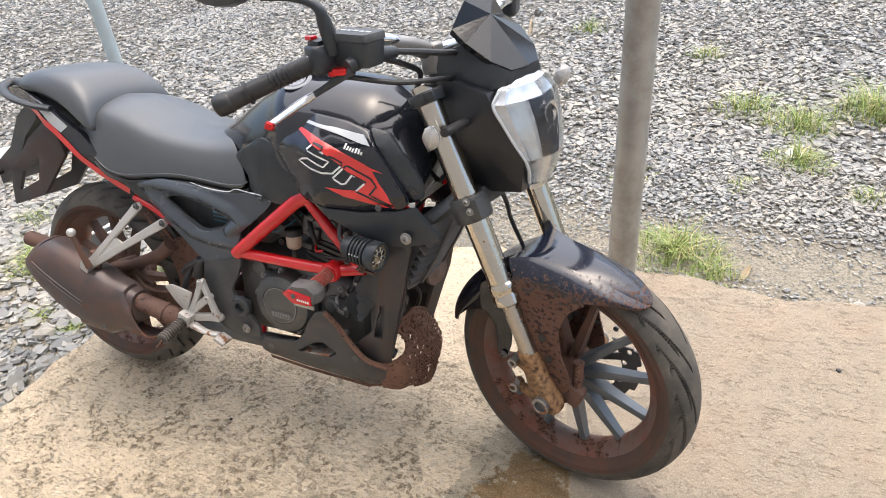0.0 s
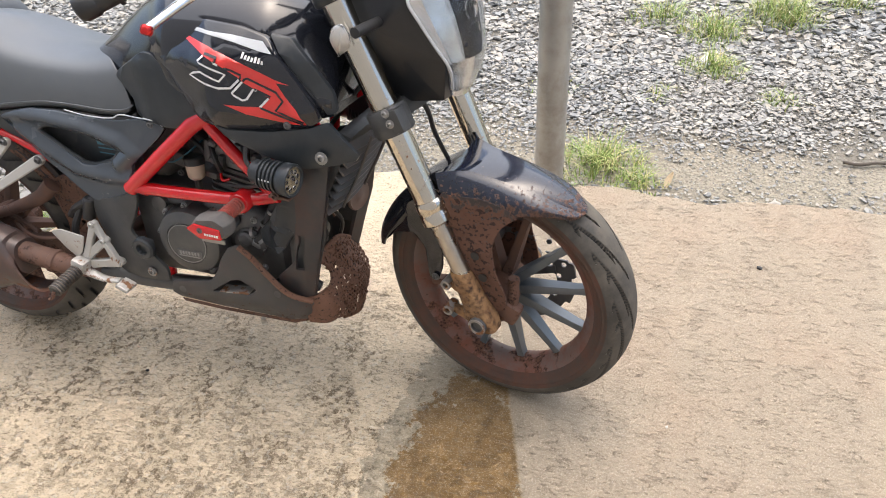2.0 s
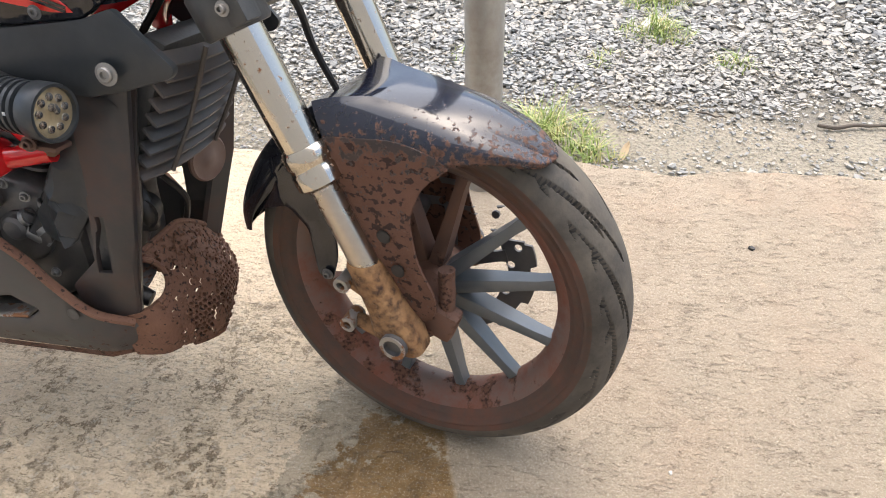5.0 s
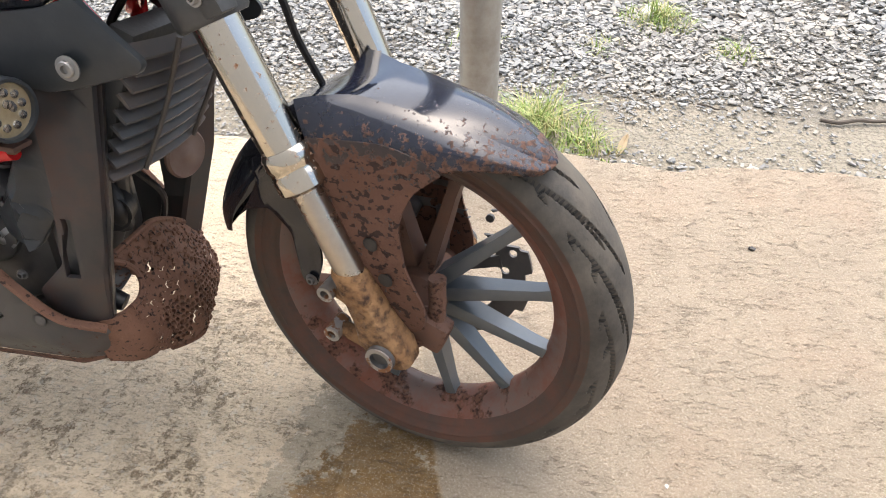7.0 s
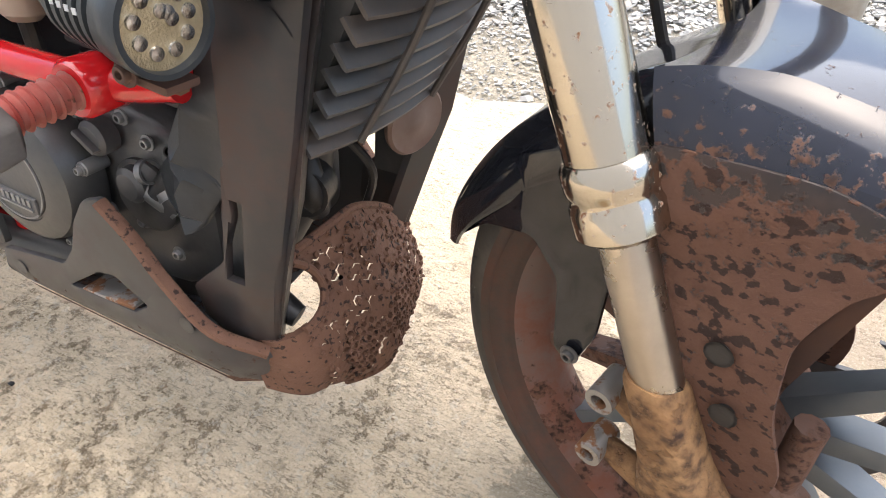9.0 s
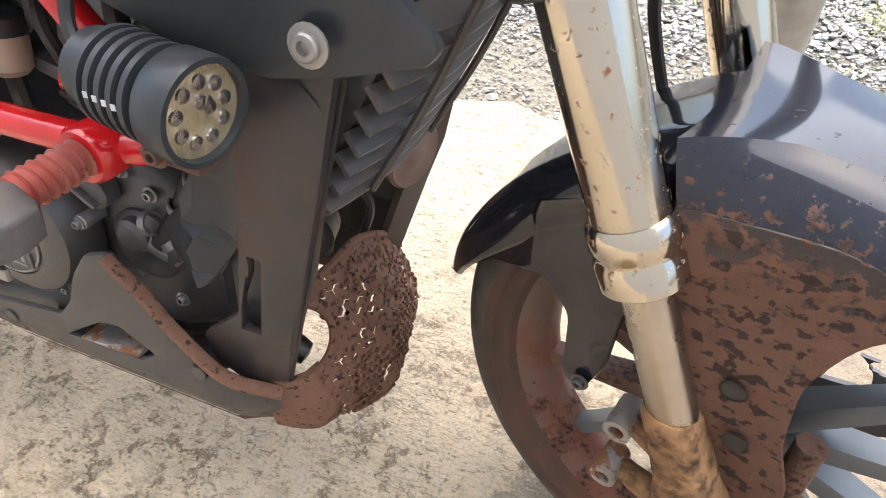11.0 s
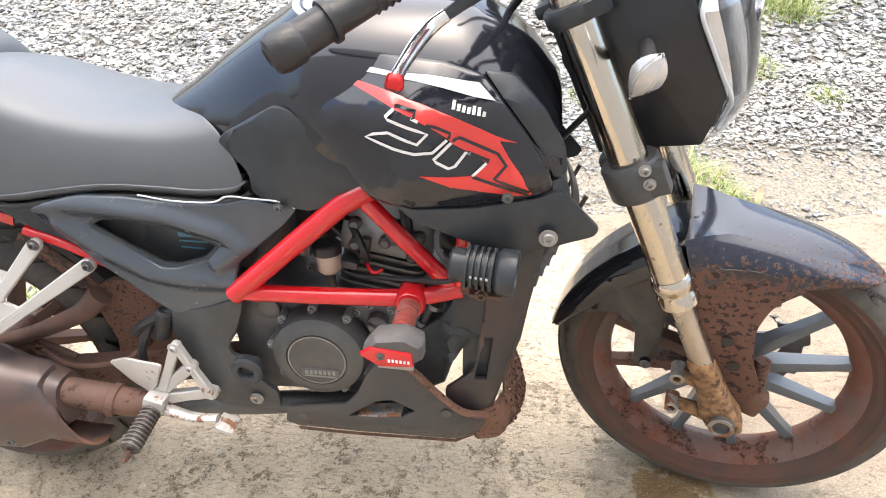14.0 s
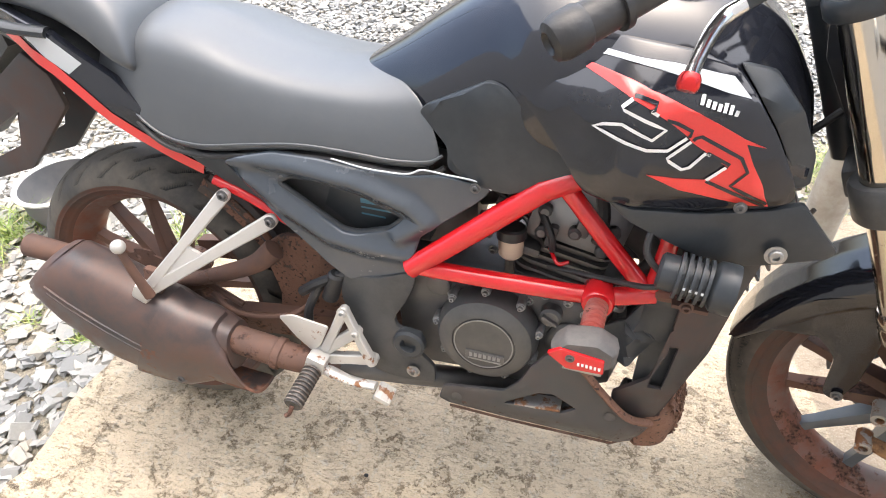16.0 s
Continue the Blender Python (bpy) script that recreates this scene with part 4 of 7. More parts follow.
part("steering_stem", tube([along(1, 0.40, 0), along(1, 0.66, 0)], 0.022, 18, False), BLACK_SATIN, motorcycle, "", FRONT @ Matrix.Translation((-0.055, 0, 0)))


# ---- front fender ----
GUARD_FRAME = FRONT @ Matrix.Translation((0, -0.014, 0))
# angle round the axle, ridge's distance from the middle, radius at the ridge, radius in the middle, half width and radius of the lower edge
FENDER_ROWS = [(53.8, 0.002, 0.3050, 0.3055, 0.006, 0.301), (55.0, 0.010, 0.3040, 0.3075, 0.024, 0.297), (58.0, 0.018, 0.3025, 0.3090, 0.040, 0.292), (64.0, 0.029, 0.3010, 0.3100, 0.058, 0.284), (72.0, 0.037, 0.3010, 0.3095, 0.072, 0.266), (82.0, 0.045, 0.3020, 0.3085, 0.080, 0.248),
               (90.0, 0.049, 0.3070, 0.3105, 0.084, 0.242), (96.0, 0.052, 0.3140, 0.3150, 0.087, 0.240), (99.5, 0.060, 0.3180, 0.3165, 0.090, 0.239), (102.5, 0.069, 0.3215, 0.3175, 0.091, 0.238), (105.0, 0.077, 0.3240, 0.3180, 0.092, 0.237), (107.5, 0.084, 0.3255, 0.3180, 0.093, 0.236)]


def fender_half(row):
    """Half a section of the fender: (distance from the middle, radius) from the middle over the ridge to the lower edge."""
    _, yr, rr, rc, w, rb = row
    top = [(yr * k, rc + (rr - rc) * k ** 2.2) for k in (0, 0.2, 0.4, 0.6, 0.8, 0.93, 1.0)]
    drop = rr - rb
    side = [(p.x, p.y) for p in curve_through([(yr, rr), (yr + (w - yr) * 0.46, rr - drop * 0.16), (yr + (w - yr) * 0.86, rr - drop * 0.46), (w, rb)], 4)]
    return top + side[1:]


def fender_shell():
    """The creased upper shell, with a thickness of four millimetres."""
    skins = []
    for inset in (0.0, 0.004):
        rows = []
        for row in spread(FENDER_ROWS, 4):
            half = fender_half(row)
            ca, sa = math.cos(radians(row[0])), math.sin(radians(row[0]))
            line = [(-y, r) for y, r in reversed(half)] + half[1:]
            rows.append([((r - inset) * ca, y * (1 - inset * 4), (r - inset) * sa) for y, r in line])
        skins.append(rows)
    bm = bmesh.new()
    A, B = ([[bm.verts.new(p) for p in row] for row in rows] for rows in skins)
    n, m = len(A), len(A[0])
    for i in range(n - 1):
        for j in range(m - 1):
            bm.faces.new((A[i][j], A[i][j + 1], A[i + 1][j + 1], A[i + 1][j]))
            bm.faces.new((B[i][j], B[i + 1][j], B[i + 1][j + 1], B[i][j + 1]))
        for j in (0, m - 1):
            bm.faces.new((A[i][j], A[i + 1][j], B[i + 1][j], B[i][j]))
    for i in (0, n - 1):
        for j in range(m - 1):
            bm.faces.new((A[i][j], A[i][j + 1], B[i][j + 1], B[i][j]))
    return bm


def hull(sections, cols=33):
    """A shell over sections of (angle round the axle, half width, radius at the ridges, drop of the sides, dip of the middle)."""
    out, inner = [], []
    for a0, w, r, d, dip in spread(sections, 5):
        ring, back = [], []
        for j in range(cols):
            s = -1 + 2 * j / (cols - 1)
            u = abs(s)
            y = w * math.sin(min(1, u) * math.pi / 2) * math.copysign(1, s)
            q = max(0.0, (u - 0.48) / 0.52)
            rr = r - dip * max(0.0, 1 - u / 0.48) ** 1.3 - d * (0.45 * q + 0.55 * q * q)
            ca, sa = math.cos(radians(a0)), math.sin(radians(a0))
            ring.append((rr * ca, y, rr * sa))
            back.append(((rr - 0.004) * ca, y * 0.96, (rr - 0.004) * sa))
        out.append(ring)
        inner.append(back)
    bm = bmesh.new()
    A, B = [[bm.verts.new(p) for p in r] for r in out], [[bm.verts.new(p) for p in r] for r in inner]
    n, m = len(A), cols
    for i in range(n - 1):
        for j in range(m - 1):
            bm.faces.new((A[i][j], A[i][j + 1], A[i + 1][j + 1], A[i + 1][j]))
            bm.faces.new((B[i][j], B[i + 1][j], B[i + 1][j + 1], B[i][j + 1]))
        for j in (0, m - 1):
            bm.faces.new((A[i][j], A[i + 1][j], B[i + 1][j], B[i][j]))
    for i in (0, n - 1):
        for j in range(m - 1):
            bm.faces.new((A[i][j], A[i][j + 1], B[i][j + 1], B[i][j]))
    return bm


fender = new("front_fender")
fender.parent = motorcycle
fender["label"] = "glossy black front fender spattered with red mud"
part("fender_top", fender_shell(), FENDER, fender, "", GUARD_FRAME, 11)
part("fender_rear", hull([(101, 0.066, 0.3165, 0.05, 0.0), (107, 0.070, 0.3175, 0.052, -0.001), (116, 0.072, 0.312, 0.05, -0.003), (128, 0.071, 0.307, 0.048, -0.003), (145, 0.068, 0.304, 0.040, -0.003), (158, 0.062, 0.304, 0.026, -0.002), (168, 0.045, 0.305, 0.014, 0)]), BLACK_GLOSS, fender, "", GUARD_FRAME)


def skirt_depth(x, z):
    """The skirt follows the fender's flank, then hangs down beside the wheel."""
    a, rr = math.degrees(math.atan2(z, x)), math.hypot(x, z)
    angles = [k[0] for k in FENDER_ROWS]
    half = fender_half([float(np.interp(a, angles, [k[i] for k in FENDER_ROWS])) for i in range(6)])[6:]
    side = float(np.interp(rr, [p[1] for p in reversed(half)], [p[0] for p in reversed(half)]))
    t = min(1.0, max(0.0, (half[-1][1] - rr) / 0.06))
    return -((1 - t) * (side + 0.0015) + t * (0.080 + 0.012 * math.exp(-((z - 0.14) / 0.10) ** 2)))


skirt = rounded([(-0.106, 0.250), (-0.085, 0.272), (0.010, 0.274), (0.050, 0.262), (0.074, 0.246), (0.062, 0.238), (0.038, 0.218), (0.022, 0.175), (0.030, 0.110), (0.052, 0.050), (0.046, 0.014), (0.016, -0.004), (-0.022, 0.016), (-0.052, 0.070), (-0.070, 0.130), (-0.092, 0.205)], 0.016)
stay = rounded([(-0.150, 0.235), (-0.195, 0.210), (-0.262, 0.150), (-0.300, 0.050), (-0.236, 0.116), (-0.180, 0.142), (-0.150, 0.110), (-0.146, 0.030), (-0.124, 0.022), (-0.108, 0.070), (-0.104, 0.150), (-0.112, 0.225)], 0.010)
for s in (-1, 1):
    a = panel(skirt, skirt_depth, 0.004, cut=0.015, edge=0.001)
    b = panel(stay, lambda x, z: -0.070 + 0.30 * max(0, -x - 0.19), 0.004, cut=0.03)
    c = join(bolt((-0.126, -0.074, 0.040), r=0.006))
    # Discs proud of the skirt; the shade of the bolt holes is their colour.
    pits = [lathe([(0.010, 0.0), (0.008, 0.0), (0.006, 0.006), (0.0, 0.006)], (x, -0.096, z), (0, 1, 0), 16) for x, z in ((-0.012, 0.146), (0.004, 0.096))]
    if s > 0:
        a, b, c = mirrored(a), mirrored(b), mirrored(c)
    part("skirt", a, SKIRT, fender, "mud-caked fork skirt", GUARD_FRAME)
    part("rear_stay", b, BLACK_GLOSS, fender, "", GUARD_FRAME)
    part("bolt", c, DARK_METAL, fender, "", GUARD_FRAME)
    for p in pits:
        part("dark_bolt_disc", mirrored(p) if s > 0 else p, RUBBER, fender, "", GUARD_FRAME)
part("hub_bracket", join(tube([(0.052, -0.062, 0.078), (0.050, -0.070, 0.0), (0.020, -0.080, -0.03)], 0.012, 10), box((0.05, 0.03, 0.05), pose(0.045, -0.072, -0.005, 0, 20, 0), 0.008)), RUSTY, motorcycle, "rusty bracket beside the hub", FRONT)
part("brake_caliper", join(box((0.05, 0.055, 0.11), pose(-0.075, 0.085, 0.055, 0, 25, 0), 0.012, 3)), DARK_METAL, motorcycle, "", FRONT)

# ---- headlight, cowl and screen ----
head = new("headlight_unit")
head.parent = motorcycle
LAMP = FRONT @ Matrix.Translation((-0.024, 0, 0))
head["label"] = "black headlight cowl with a clear shield-shaped lamp"


def cowl_ring(z, nose, hw, back, flat=2.2, n=21):
    """The plan of the cowl at one height, from its right rear round the nose to its left rear."""
    pts = []
    for j in range(n):
        s = -1 + 2 * j / (n - 1)
        u = abs(s)
        y = hw * math.sin(u * math.pi / 2) * math.copysign(1, s)
        pts.append((nose - (nose - back) * u ** flat, y, z))
    return pts


COWL = [(-0.300, 0.098, 0.636), (-0.232, 0.100, 0.668), (-0.137, 0.100, 0.650), (-0.127, 0.098, 0.628), (-0.078, 0.066, 0.516), (-0.098, 0.046, 0.437), (-0.165, 0.056, 0.430), (-0.235, 0.084, 0.470), (-0.285, 0.098, 0.560)]
bm = bmesh.new()
sides = [[bm.verts.new((x, s * y, z)) for x, y, z in COWL] for s in (-1, 1)]
mids = [bm.verts.new((-0.185, s * 0.112, 0.575)) for s in (-1, 1)]
for k in range(len(COWL)):
    q = (k + 1) % len(COWL)
    bm.faces.new((sides[0][k], sides[0][q], mids[0]))
    bm.faces.new((sides[1][q], sides[1][k], mids[1]))
    bm.faces.new((sides[0][q], sides[0][k], sides[1][k], sides[1][q]))
bmesh.ops.recalc_face_normals(bm, faces=bm.faces)
bmesh.ops.bevel(bm, geom=bm.edges[:], offset=0.003, segments=2, affect="EDGES", profile=0.6)
part("cowl", bm, COWL_BLACK, head, "faceted black lamp cowl", FRONT, 20)
# height, front of the glass, half width, depth of its side edge
LAMP_ROWS = [(0.438, -0.080, 0.022, -0.094), (0.460, -0.066, 0.038, -0.086), (0.490, -0.055, 0.052, -0.078), (0.516, -0.050, 0.067, -0.076), (0.550, -0.051, 0.079, -0.092), (0.590, -0.057, 0.091, -0.110), (0.627, -0.069, 0.099, -0.126), (0.650, -0.086, 0.080, -0.124), (0.664, -0.106, 0.048, -0.122)]
lens = part("lens", loft([cowl_ring(z, n + 0.004, w * 1.01, b, 1.7) for z, n, w, b in LAMP_ROWS], False), GLASS, head, "clear shield-shaped lens", FRONT, 60)
lens.visible_shadow = False
part("reflector", loft([cowl_ring(z, n - 0.012, w * 0.96, b - 0.004, 1.5, 7) for z, n, w, b in LAMP_ROWS], False), REFLECTOR, head, "bright faceted reflector", FRONT, 10)
part("lamp_insert", loft([cowl_ring(z, n - 0.004, w * 0.40, n - 0.010 - (n - b) * 0.26, 1.7, 9) for z, n, w, b in LAMP_ROWS[3:7]], False), BLACK_GLOSS, head, "dark centre of the lamp", FRONT, 20)
for z, w in ((0.600, 0.030), (0.556, 0.026)):
    part("bulb_bowl", lathe([(0.004, -0.006), (0.010, 0.0), (w * 0.72, 0.008), (w * 0.75, 0.010), (w * 0.70, 0.010), (0.009, 0.003)], (-0.068, 0.0, z), (1, 0, -0.1), 24, True), REFLECTOR, head, "round bright bulb bowl", FRONT)
part("bezel", join(*[tube([(b + 0.003, s * w, z) for z, n, w, b in LAMP_ROWS[1:8]], 0.0028, 8) for s in (-1, 1)]), SILVER_DECAL, head, "pale trim round the lamp", FRONT)
for s in (-1, 1):
    part("indicator_stalk", tube([(-0.16, s * 0.085, 0.590), (-0.15, s * 0.15, 0.596), (-0.145, s * 0.19, 0.598)], 0.009, 10), RUBBER, head, "", LAMP)
    body = loft([[(-0.141 + 0.020 * k * math.cos(t), s * (0.232 + dx * 0.25) + 0.017 * k * math.sin(t), 0.602 + dx) for t in (2 * math.pi * q / 6 for q in range(6))]
                 for dx, k in ((-0.036, 0.04), (-0.020, 0.62), (-0.004, 1.0), (0.010, 0.92), (0.022, 0.5), (0.029, 0.06))])
    bmesh.ops.bevel(body, geom=body.edges[:], offset=0.002, segments=2, affect="EDGES")
    bmesh.ops.rotate(body, cent=(-0.141, s * 0.232, 0.602), matrix=Matrix.Rotation(radians(28), 3, "Y"), verts=body.verts)
    part("indicator", body, LENS_WHITE, head, "clear front indicator", LAMP)
screen_pts = {"t": (-0.217, -0.046, 0.802), "u": (-0.217, 0.046, 0.802), "l": (-0.219, -0.086, 0.758), "m": (-0.219, 0.086, 0.758), "a": (-0.184, -0.092, 0.736), "b": (-0.184, 0.092, 0.736), "c": (-0.140, -0.076, 0.703), "d": (-0.140, 0.076, 0.703), "e": (-0.114, -0.046, 0.683), "f": (-0.114, 0.046, 0.683), "n": (-0.106, 0.0, 0.684), "p": (-0.190, 0.0, 0.772)}
bm = bmesh.new()
V = {k: bm.verts.new(p) for k, p in screen_pts.items()}
for f in ("tup", "tpl", "lpa", "apc", "cpe", "epn", "npf", "fpd", "dpb", "bpm", "mpu"):
    bm.faces.new([V[k] for k in f])
low = {k: bm.verts.new((p[0] - 0.010, p[1] * 0.94, p[2] - 0.010)) for k, p in screen_pts.items()}
for a, b in ("tu", "um", "mb", "bd", "df", "fn", "ne", "ec", "ca", "al", "lt"):
    bm.faces.new((V[a], V[b], low[b], low[a]))
part("screen", bm, SCREEN, head, "faceted gloss-black fly screen", FRONT, 5)
part("meter_pod", loft([[(x, -w, zl), (x, -w * 1.05, (zl + zt) / 2), (x, -w * 0.9, zt), (x, w * 0.9, zt), (x, w * 1.05, (zl + zt) / 2), (x, w, zl)]
                         for x, w, zl, zt in ((-0.285, 0.055, 0.668, 0.69), (-0.270, 0.074, 0.655, 0.708), (-0.20, 0.083, 0.648, 0.730), (-0.14, 0.078, 0.650, 0.700), (-0.115, 0.055, 0.655, 0.680))]), BLACK_SATIN, head, "black instrument pod", FRONT)

# ---- handlebar ----
bars = new("handlebar")
bars.parent = motorcycle
bars["label"] = "silver handlebar with black grips and red-tipped lever"
BAR = [(-0.305, 0.0, 0.705), (-0.305, 0.06, 0.708), (-0.30, 0.13, 0.735), (-0.305, 0.20, 0.757), (-0.335, 0.28, 0.750), (-0.40, 0.36, 0.716), (-0.455, 0.435, 0.686)]
part("bar", tube([(x, -y, z) for x, y, z in BAR[::-1]] + BAR[1:], 0.0125, 14), POLISHED, bars, "", FRONT)
for s in (-1, 1):
    part("riser", box((0.045, 0.035, 0.06), pose(-0.305, s * 0.045, 0.69, 0, -10, 0), 0.008, 3), ALLOY, bars, "", FRONT)
    part("bar_bend", tube([(-0.303, s * 0.07, 0.712), (-0.30, s * 0.12, 0.731), (-0.303, s * 0.17, 0.748)], (0.018, 0.017, 0.014), 14), ALLOY, bars, "", FRONT)
    grip_line = [(-0.352, s * 0.300, 0.737), (-0.374, s * 0.330, 0.727), (-0.41, s * 0.375, 0.709), (-0.452, s * 0.432, 0.687)]
    grip = part("grip", tube(grip_line, (0.0175, 0.0165, 0.0165, 0.0175), 20), RUBBER, bars, "black ribbed rubber grip", FRONT)
    d = (Vector(grip_line[-1]) - Vector(grip_line[-2])).normalized()
    part("flange", lathe([(0.0, -0.003), (0.021, -0.003), (0.021, 0.003), (0.0, 0.003)], Vector(grip_line[-1]) - 0.036 * d, d, 24), RUBBER, grip, "", FRONT)
    part("bar_end", lathe([(0.0175, -0.004), (0.0195, 0.0), (0.0195, 0.018), (0.0165, 0.026), (0.010, 0.029), (0.007, 0.025), (0.0, 0.025)], grip_line[-1], d, 24), RUBBER, bars, "", FRONT)
    ridges = [lathe([(0.0168, -0.0012), (0.0182, 0.0), (0.0168, 0.0012)], Vector(grip_line[0]).lerp(Vector(grip_line[2]), k / 13), Vector(grip_line[2]) - Vector(grip_line[0]), 20) for k in range(1, 13)]
    for ridge in ridges:
        part("grip_ridge", ridge, RUBBER, grip, "", FRONT)
    part("switch_housing", join(box((0.052, 0.062, 0.052), Matrix.Translation((-0.346, s * 0.290, 0.740)) @ Matrix.Rotation(radians(s * 20), 4, "Z"), 0.014, 3), box((0.03, 0.03, 0.02), pose(-0.349, s * 0.297, 0.764), 0.006)), BLACK_SATIN, bars, "", FRONT)
    part("switch_button", box((0.018, 0.016, 0.008), pose(-0.361, s * 0.302, 0.776), 0.003), RED, bars, "red kill switch", FRONT)
    pod = new("mirror")
    pod.parent = motorcycle
    stem = [(-0.320, s * 0.290, 0.750), (-0.321, s * 0.300, 0.800), (-0.323, s * 0.312, 0.830), (-0.355, s * 0.330, 0.846), (-0.42, s * 0.345, 0.848)]
    part("mirror_stem", tube(stem, (0.014, 0.013, 0.0075, 0.007, 0.007), 12), BLACK_SATIN, pod, "", FRONT)
    part("mirror_head", loft([[(-0.52 + 0.115 * k * math.cos(t), s * 0.36 + dz, 0.878 + 0.048 * k * math.sin(t)) for t in (2 * math.pi * q / 20 for q in range(20))] for dz, k in ((-0.020, 0.5), (-0.012, 0.92), (0.0, 1.0), (0.008, 0.97))]), BLACK_SATIN, pod, "", FRONT)
res = new("brake_reservoir")
res.parent = motorcycle
part("pot", loft([[(x * k - 0.238, y * k - 0.268, z) for x, y in rounded([(-0.046, -0.026), (0.046, -0.026), (0.046, 0.026), (-0.046, 0.026)], 0.010, 3)] for z, k in ((0.742, 0.86), (0.748, 0.9), (0.782, 1.0), (0.784, 1.0))]), BLACK_SATIN, res, "black fluid reservoir", FRONT @ Matrix.Translation((-0.045, 0, -0.012)))
part("lid", loft([[(x * k - 0.238, y * k - 0.268, z) for x, y in rounded([(-0.048, -0.028), (0.048, -0.028), (0.048, 0.028), (-0.048, 0.028)], 0.010, 3)] for z, k in ((0.785, 1.0), (0.793, 1.0), (0.797, 0.96))]), BLACK_ROUGH, res, "", FRONT @ Matrix.Translation((-0.045, 0, -0.012)))
for i in range(5):
    part("lid_mark", box((0.010, 0.008, 0.001), pose(-0.313 + 0.015 * i, -0.268, 0.7855), 0), SILVER_DECAL, res, "pale raised lettering", FRONT)
part("master_cylinder", tube([(-0.262, -0.200, 0.738), (-0.268, -0.255, 0.742), (-0.28, -0.30, 0.732)], (0.011, 0.015, 0.013), 12), BLACK_SATIN, bars, "", FRONT)
lever = new("brake_lever")
lever.parent = motorcycle
part("lever_root", tube([(-0.272, -0.296, 0.726), (-0.300, -0.303, 0.712), (-0.335, -0.316, 0.692), (-0.352, -0.325, 0.682)], (0.008, 0.0075, 0.006, 0.006), 10, True, True, 0.6), BLACK_SATIN, lever, "dark slotted lever root", FRONT)
part("blade", tube([(-0.350, -0.324, 0.683), (-0.362, -0.336, 0.675), (-0.366, -0.360, 0.668), (-0.366, -0.395, 0.659), (-0.364, -0.420, 0.653)], (0.0065, 0.0075, 0.0075, 0.0065, 0.007), 12, True, True, 0.7), POLISHED, lever, "polished brake lever", FRONT)
part("tip", lathe([(0.0, -0.003), (0.007, -0.003), (0.009, 0.001), (0.009, 0.008), (0.007, 0.011), (0.0, 0.011)], (-0.364, -0.419, 0.655), (0.0, -0.55, -0.8), 18), ANOD, lever, "red anodised lever tip", FRONT)
part("adjuster", join(box((0.026, 0.022, 0.012), pose(-0.298, -0.302, 0.724, 0, 0, 40), 0.004), lathe([(0.0, 0.0), (0.008, 0.0), (0.008, 0.008), (0.0, 0.008)], (-0.312, -0.308, 0.716), (0, 0, 1), 14)), ANOD, lever, "red lever adjuster", FRONT)
left_lever = part("clutch_lever", tube([(-0.268, 0.300, 0.722), (-0.276, 0.325, 0.720), (-0.315, 0.372, 0.708), (-0.345, 0.400, 0.690), (-0.366, 0.424, 0.648)], (0.009, 0.0085, 0.0075, 0.0065, 0.006), 10), POLISHED, bars, "", FRONT)
for pts, r in (([(-0.262, -0.195, 0.738), (-0.235, -0.12, 0.722), (-0.21, -0.05, 0.70), (-0.18, -0.02, 0.62), (-0.17, 0.0, 0.50)], 0.006), ([(-0.29, -0.30, 0.715), (-0.24, -0.22, 0.69), (-0.22, -0.12, 0.675), (-0.24, -0.05, 0.66)], 0.005),
               ([(-0.32, -0.22, 0.735), (-0.30, -0.14, 0.70), (-0.33, -0.06, 0.66), (-0.38, -0.03, 0.60)], 0.006),
               ([(-0.20, -0.03, 0.46), (-0.165, -0.01, 0.40), (-0.168, 0.02, 0.33), (-0.15, 0.05, 0.24)], 0.005), ([(-0.25, -0.05, 0.48), (-0.32, -0.08, 0.40), (-0.36, -0.09, 0.34), (-0.33, -0.05, 0.28)], 0.005)):
    part("cable", tube(pts, r, 8), RUBBER, motorcycle, "", FRONT)


# ---- tank, seats and side panels ----
def half_ring(x, pts, steps=4, shift=None):
    """A ring across the bike out of its right half: (distance from the middle, height) from below to the top."""
    line = [(p[0], p[1]) for p in curve_through([(a, b, 0) for a, b in pts], steps)]
    sh = shift or (lambda y: 0.0)
    right = [(x + sh(y), -y, z) for y, z in line]
    left = [(x + sh(y), y, z) for y, z in reversed(line[:-1])]
    return right + left


TANK = [(0.49, 0.06, 0.70, 0.070, 0.735, 0.066, 0.765, 0.040, 0.782, 0.787), (0.55, 0.100, 0.70, 0.117, 0.745, 0.104, 0.788, 0.062, 0.815, 0.824), (0.61, 0.118, 0.70, 0.138, 0.76, 0.124, 0.813, 0.074, 0.852, 0.863),
        (0.69, 0.130, 0.69, 0.152, 0.775, 0.140, 0.840, 0.087, 0.894, 0.910), (0.77, 0.145, 0.69, 0.168, 0.78, 0.158, 0.862, 0.098, 0.922, 0.944),
        (0.94, 0.155, 0.69, 0.176, 0.775, 0.160, 0.852, 0.096, 0.914, 0.936), (1.00, 0.155, 0.695, 0.172, 0.77, 0.154, 0.836, 0.088, 0.894, 0.912), (1.05, 0.15, 0.70, 0.160, 0.755, 0.136, 0.806, 0.075, 0.858, 0.874), (1.09, 0.135, 0.705, 0.140, 0.735, 0.110, 0.765, 0.06, 0.80, 0.815)]
rings = [half_ring(r[0], [(r[1], r[2]), (r[3], r[4]), (r[5], r[6]), (r[7], r[8]), (0.0, r[9])], 5, lambda y, k=r[0]: 0.105 * max(0.0, (0.80 - k) / 0.31) ** 1.2 * (y / 0.13) ** 2) for r in spread(TANK)]
tank = new("fuel_tank")
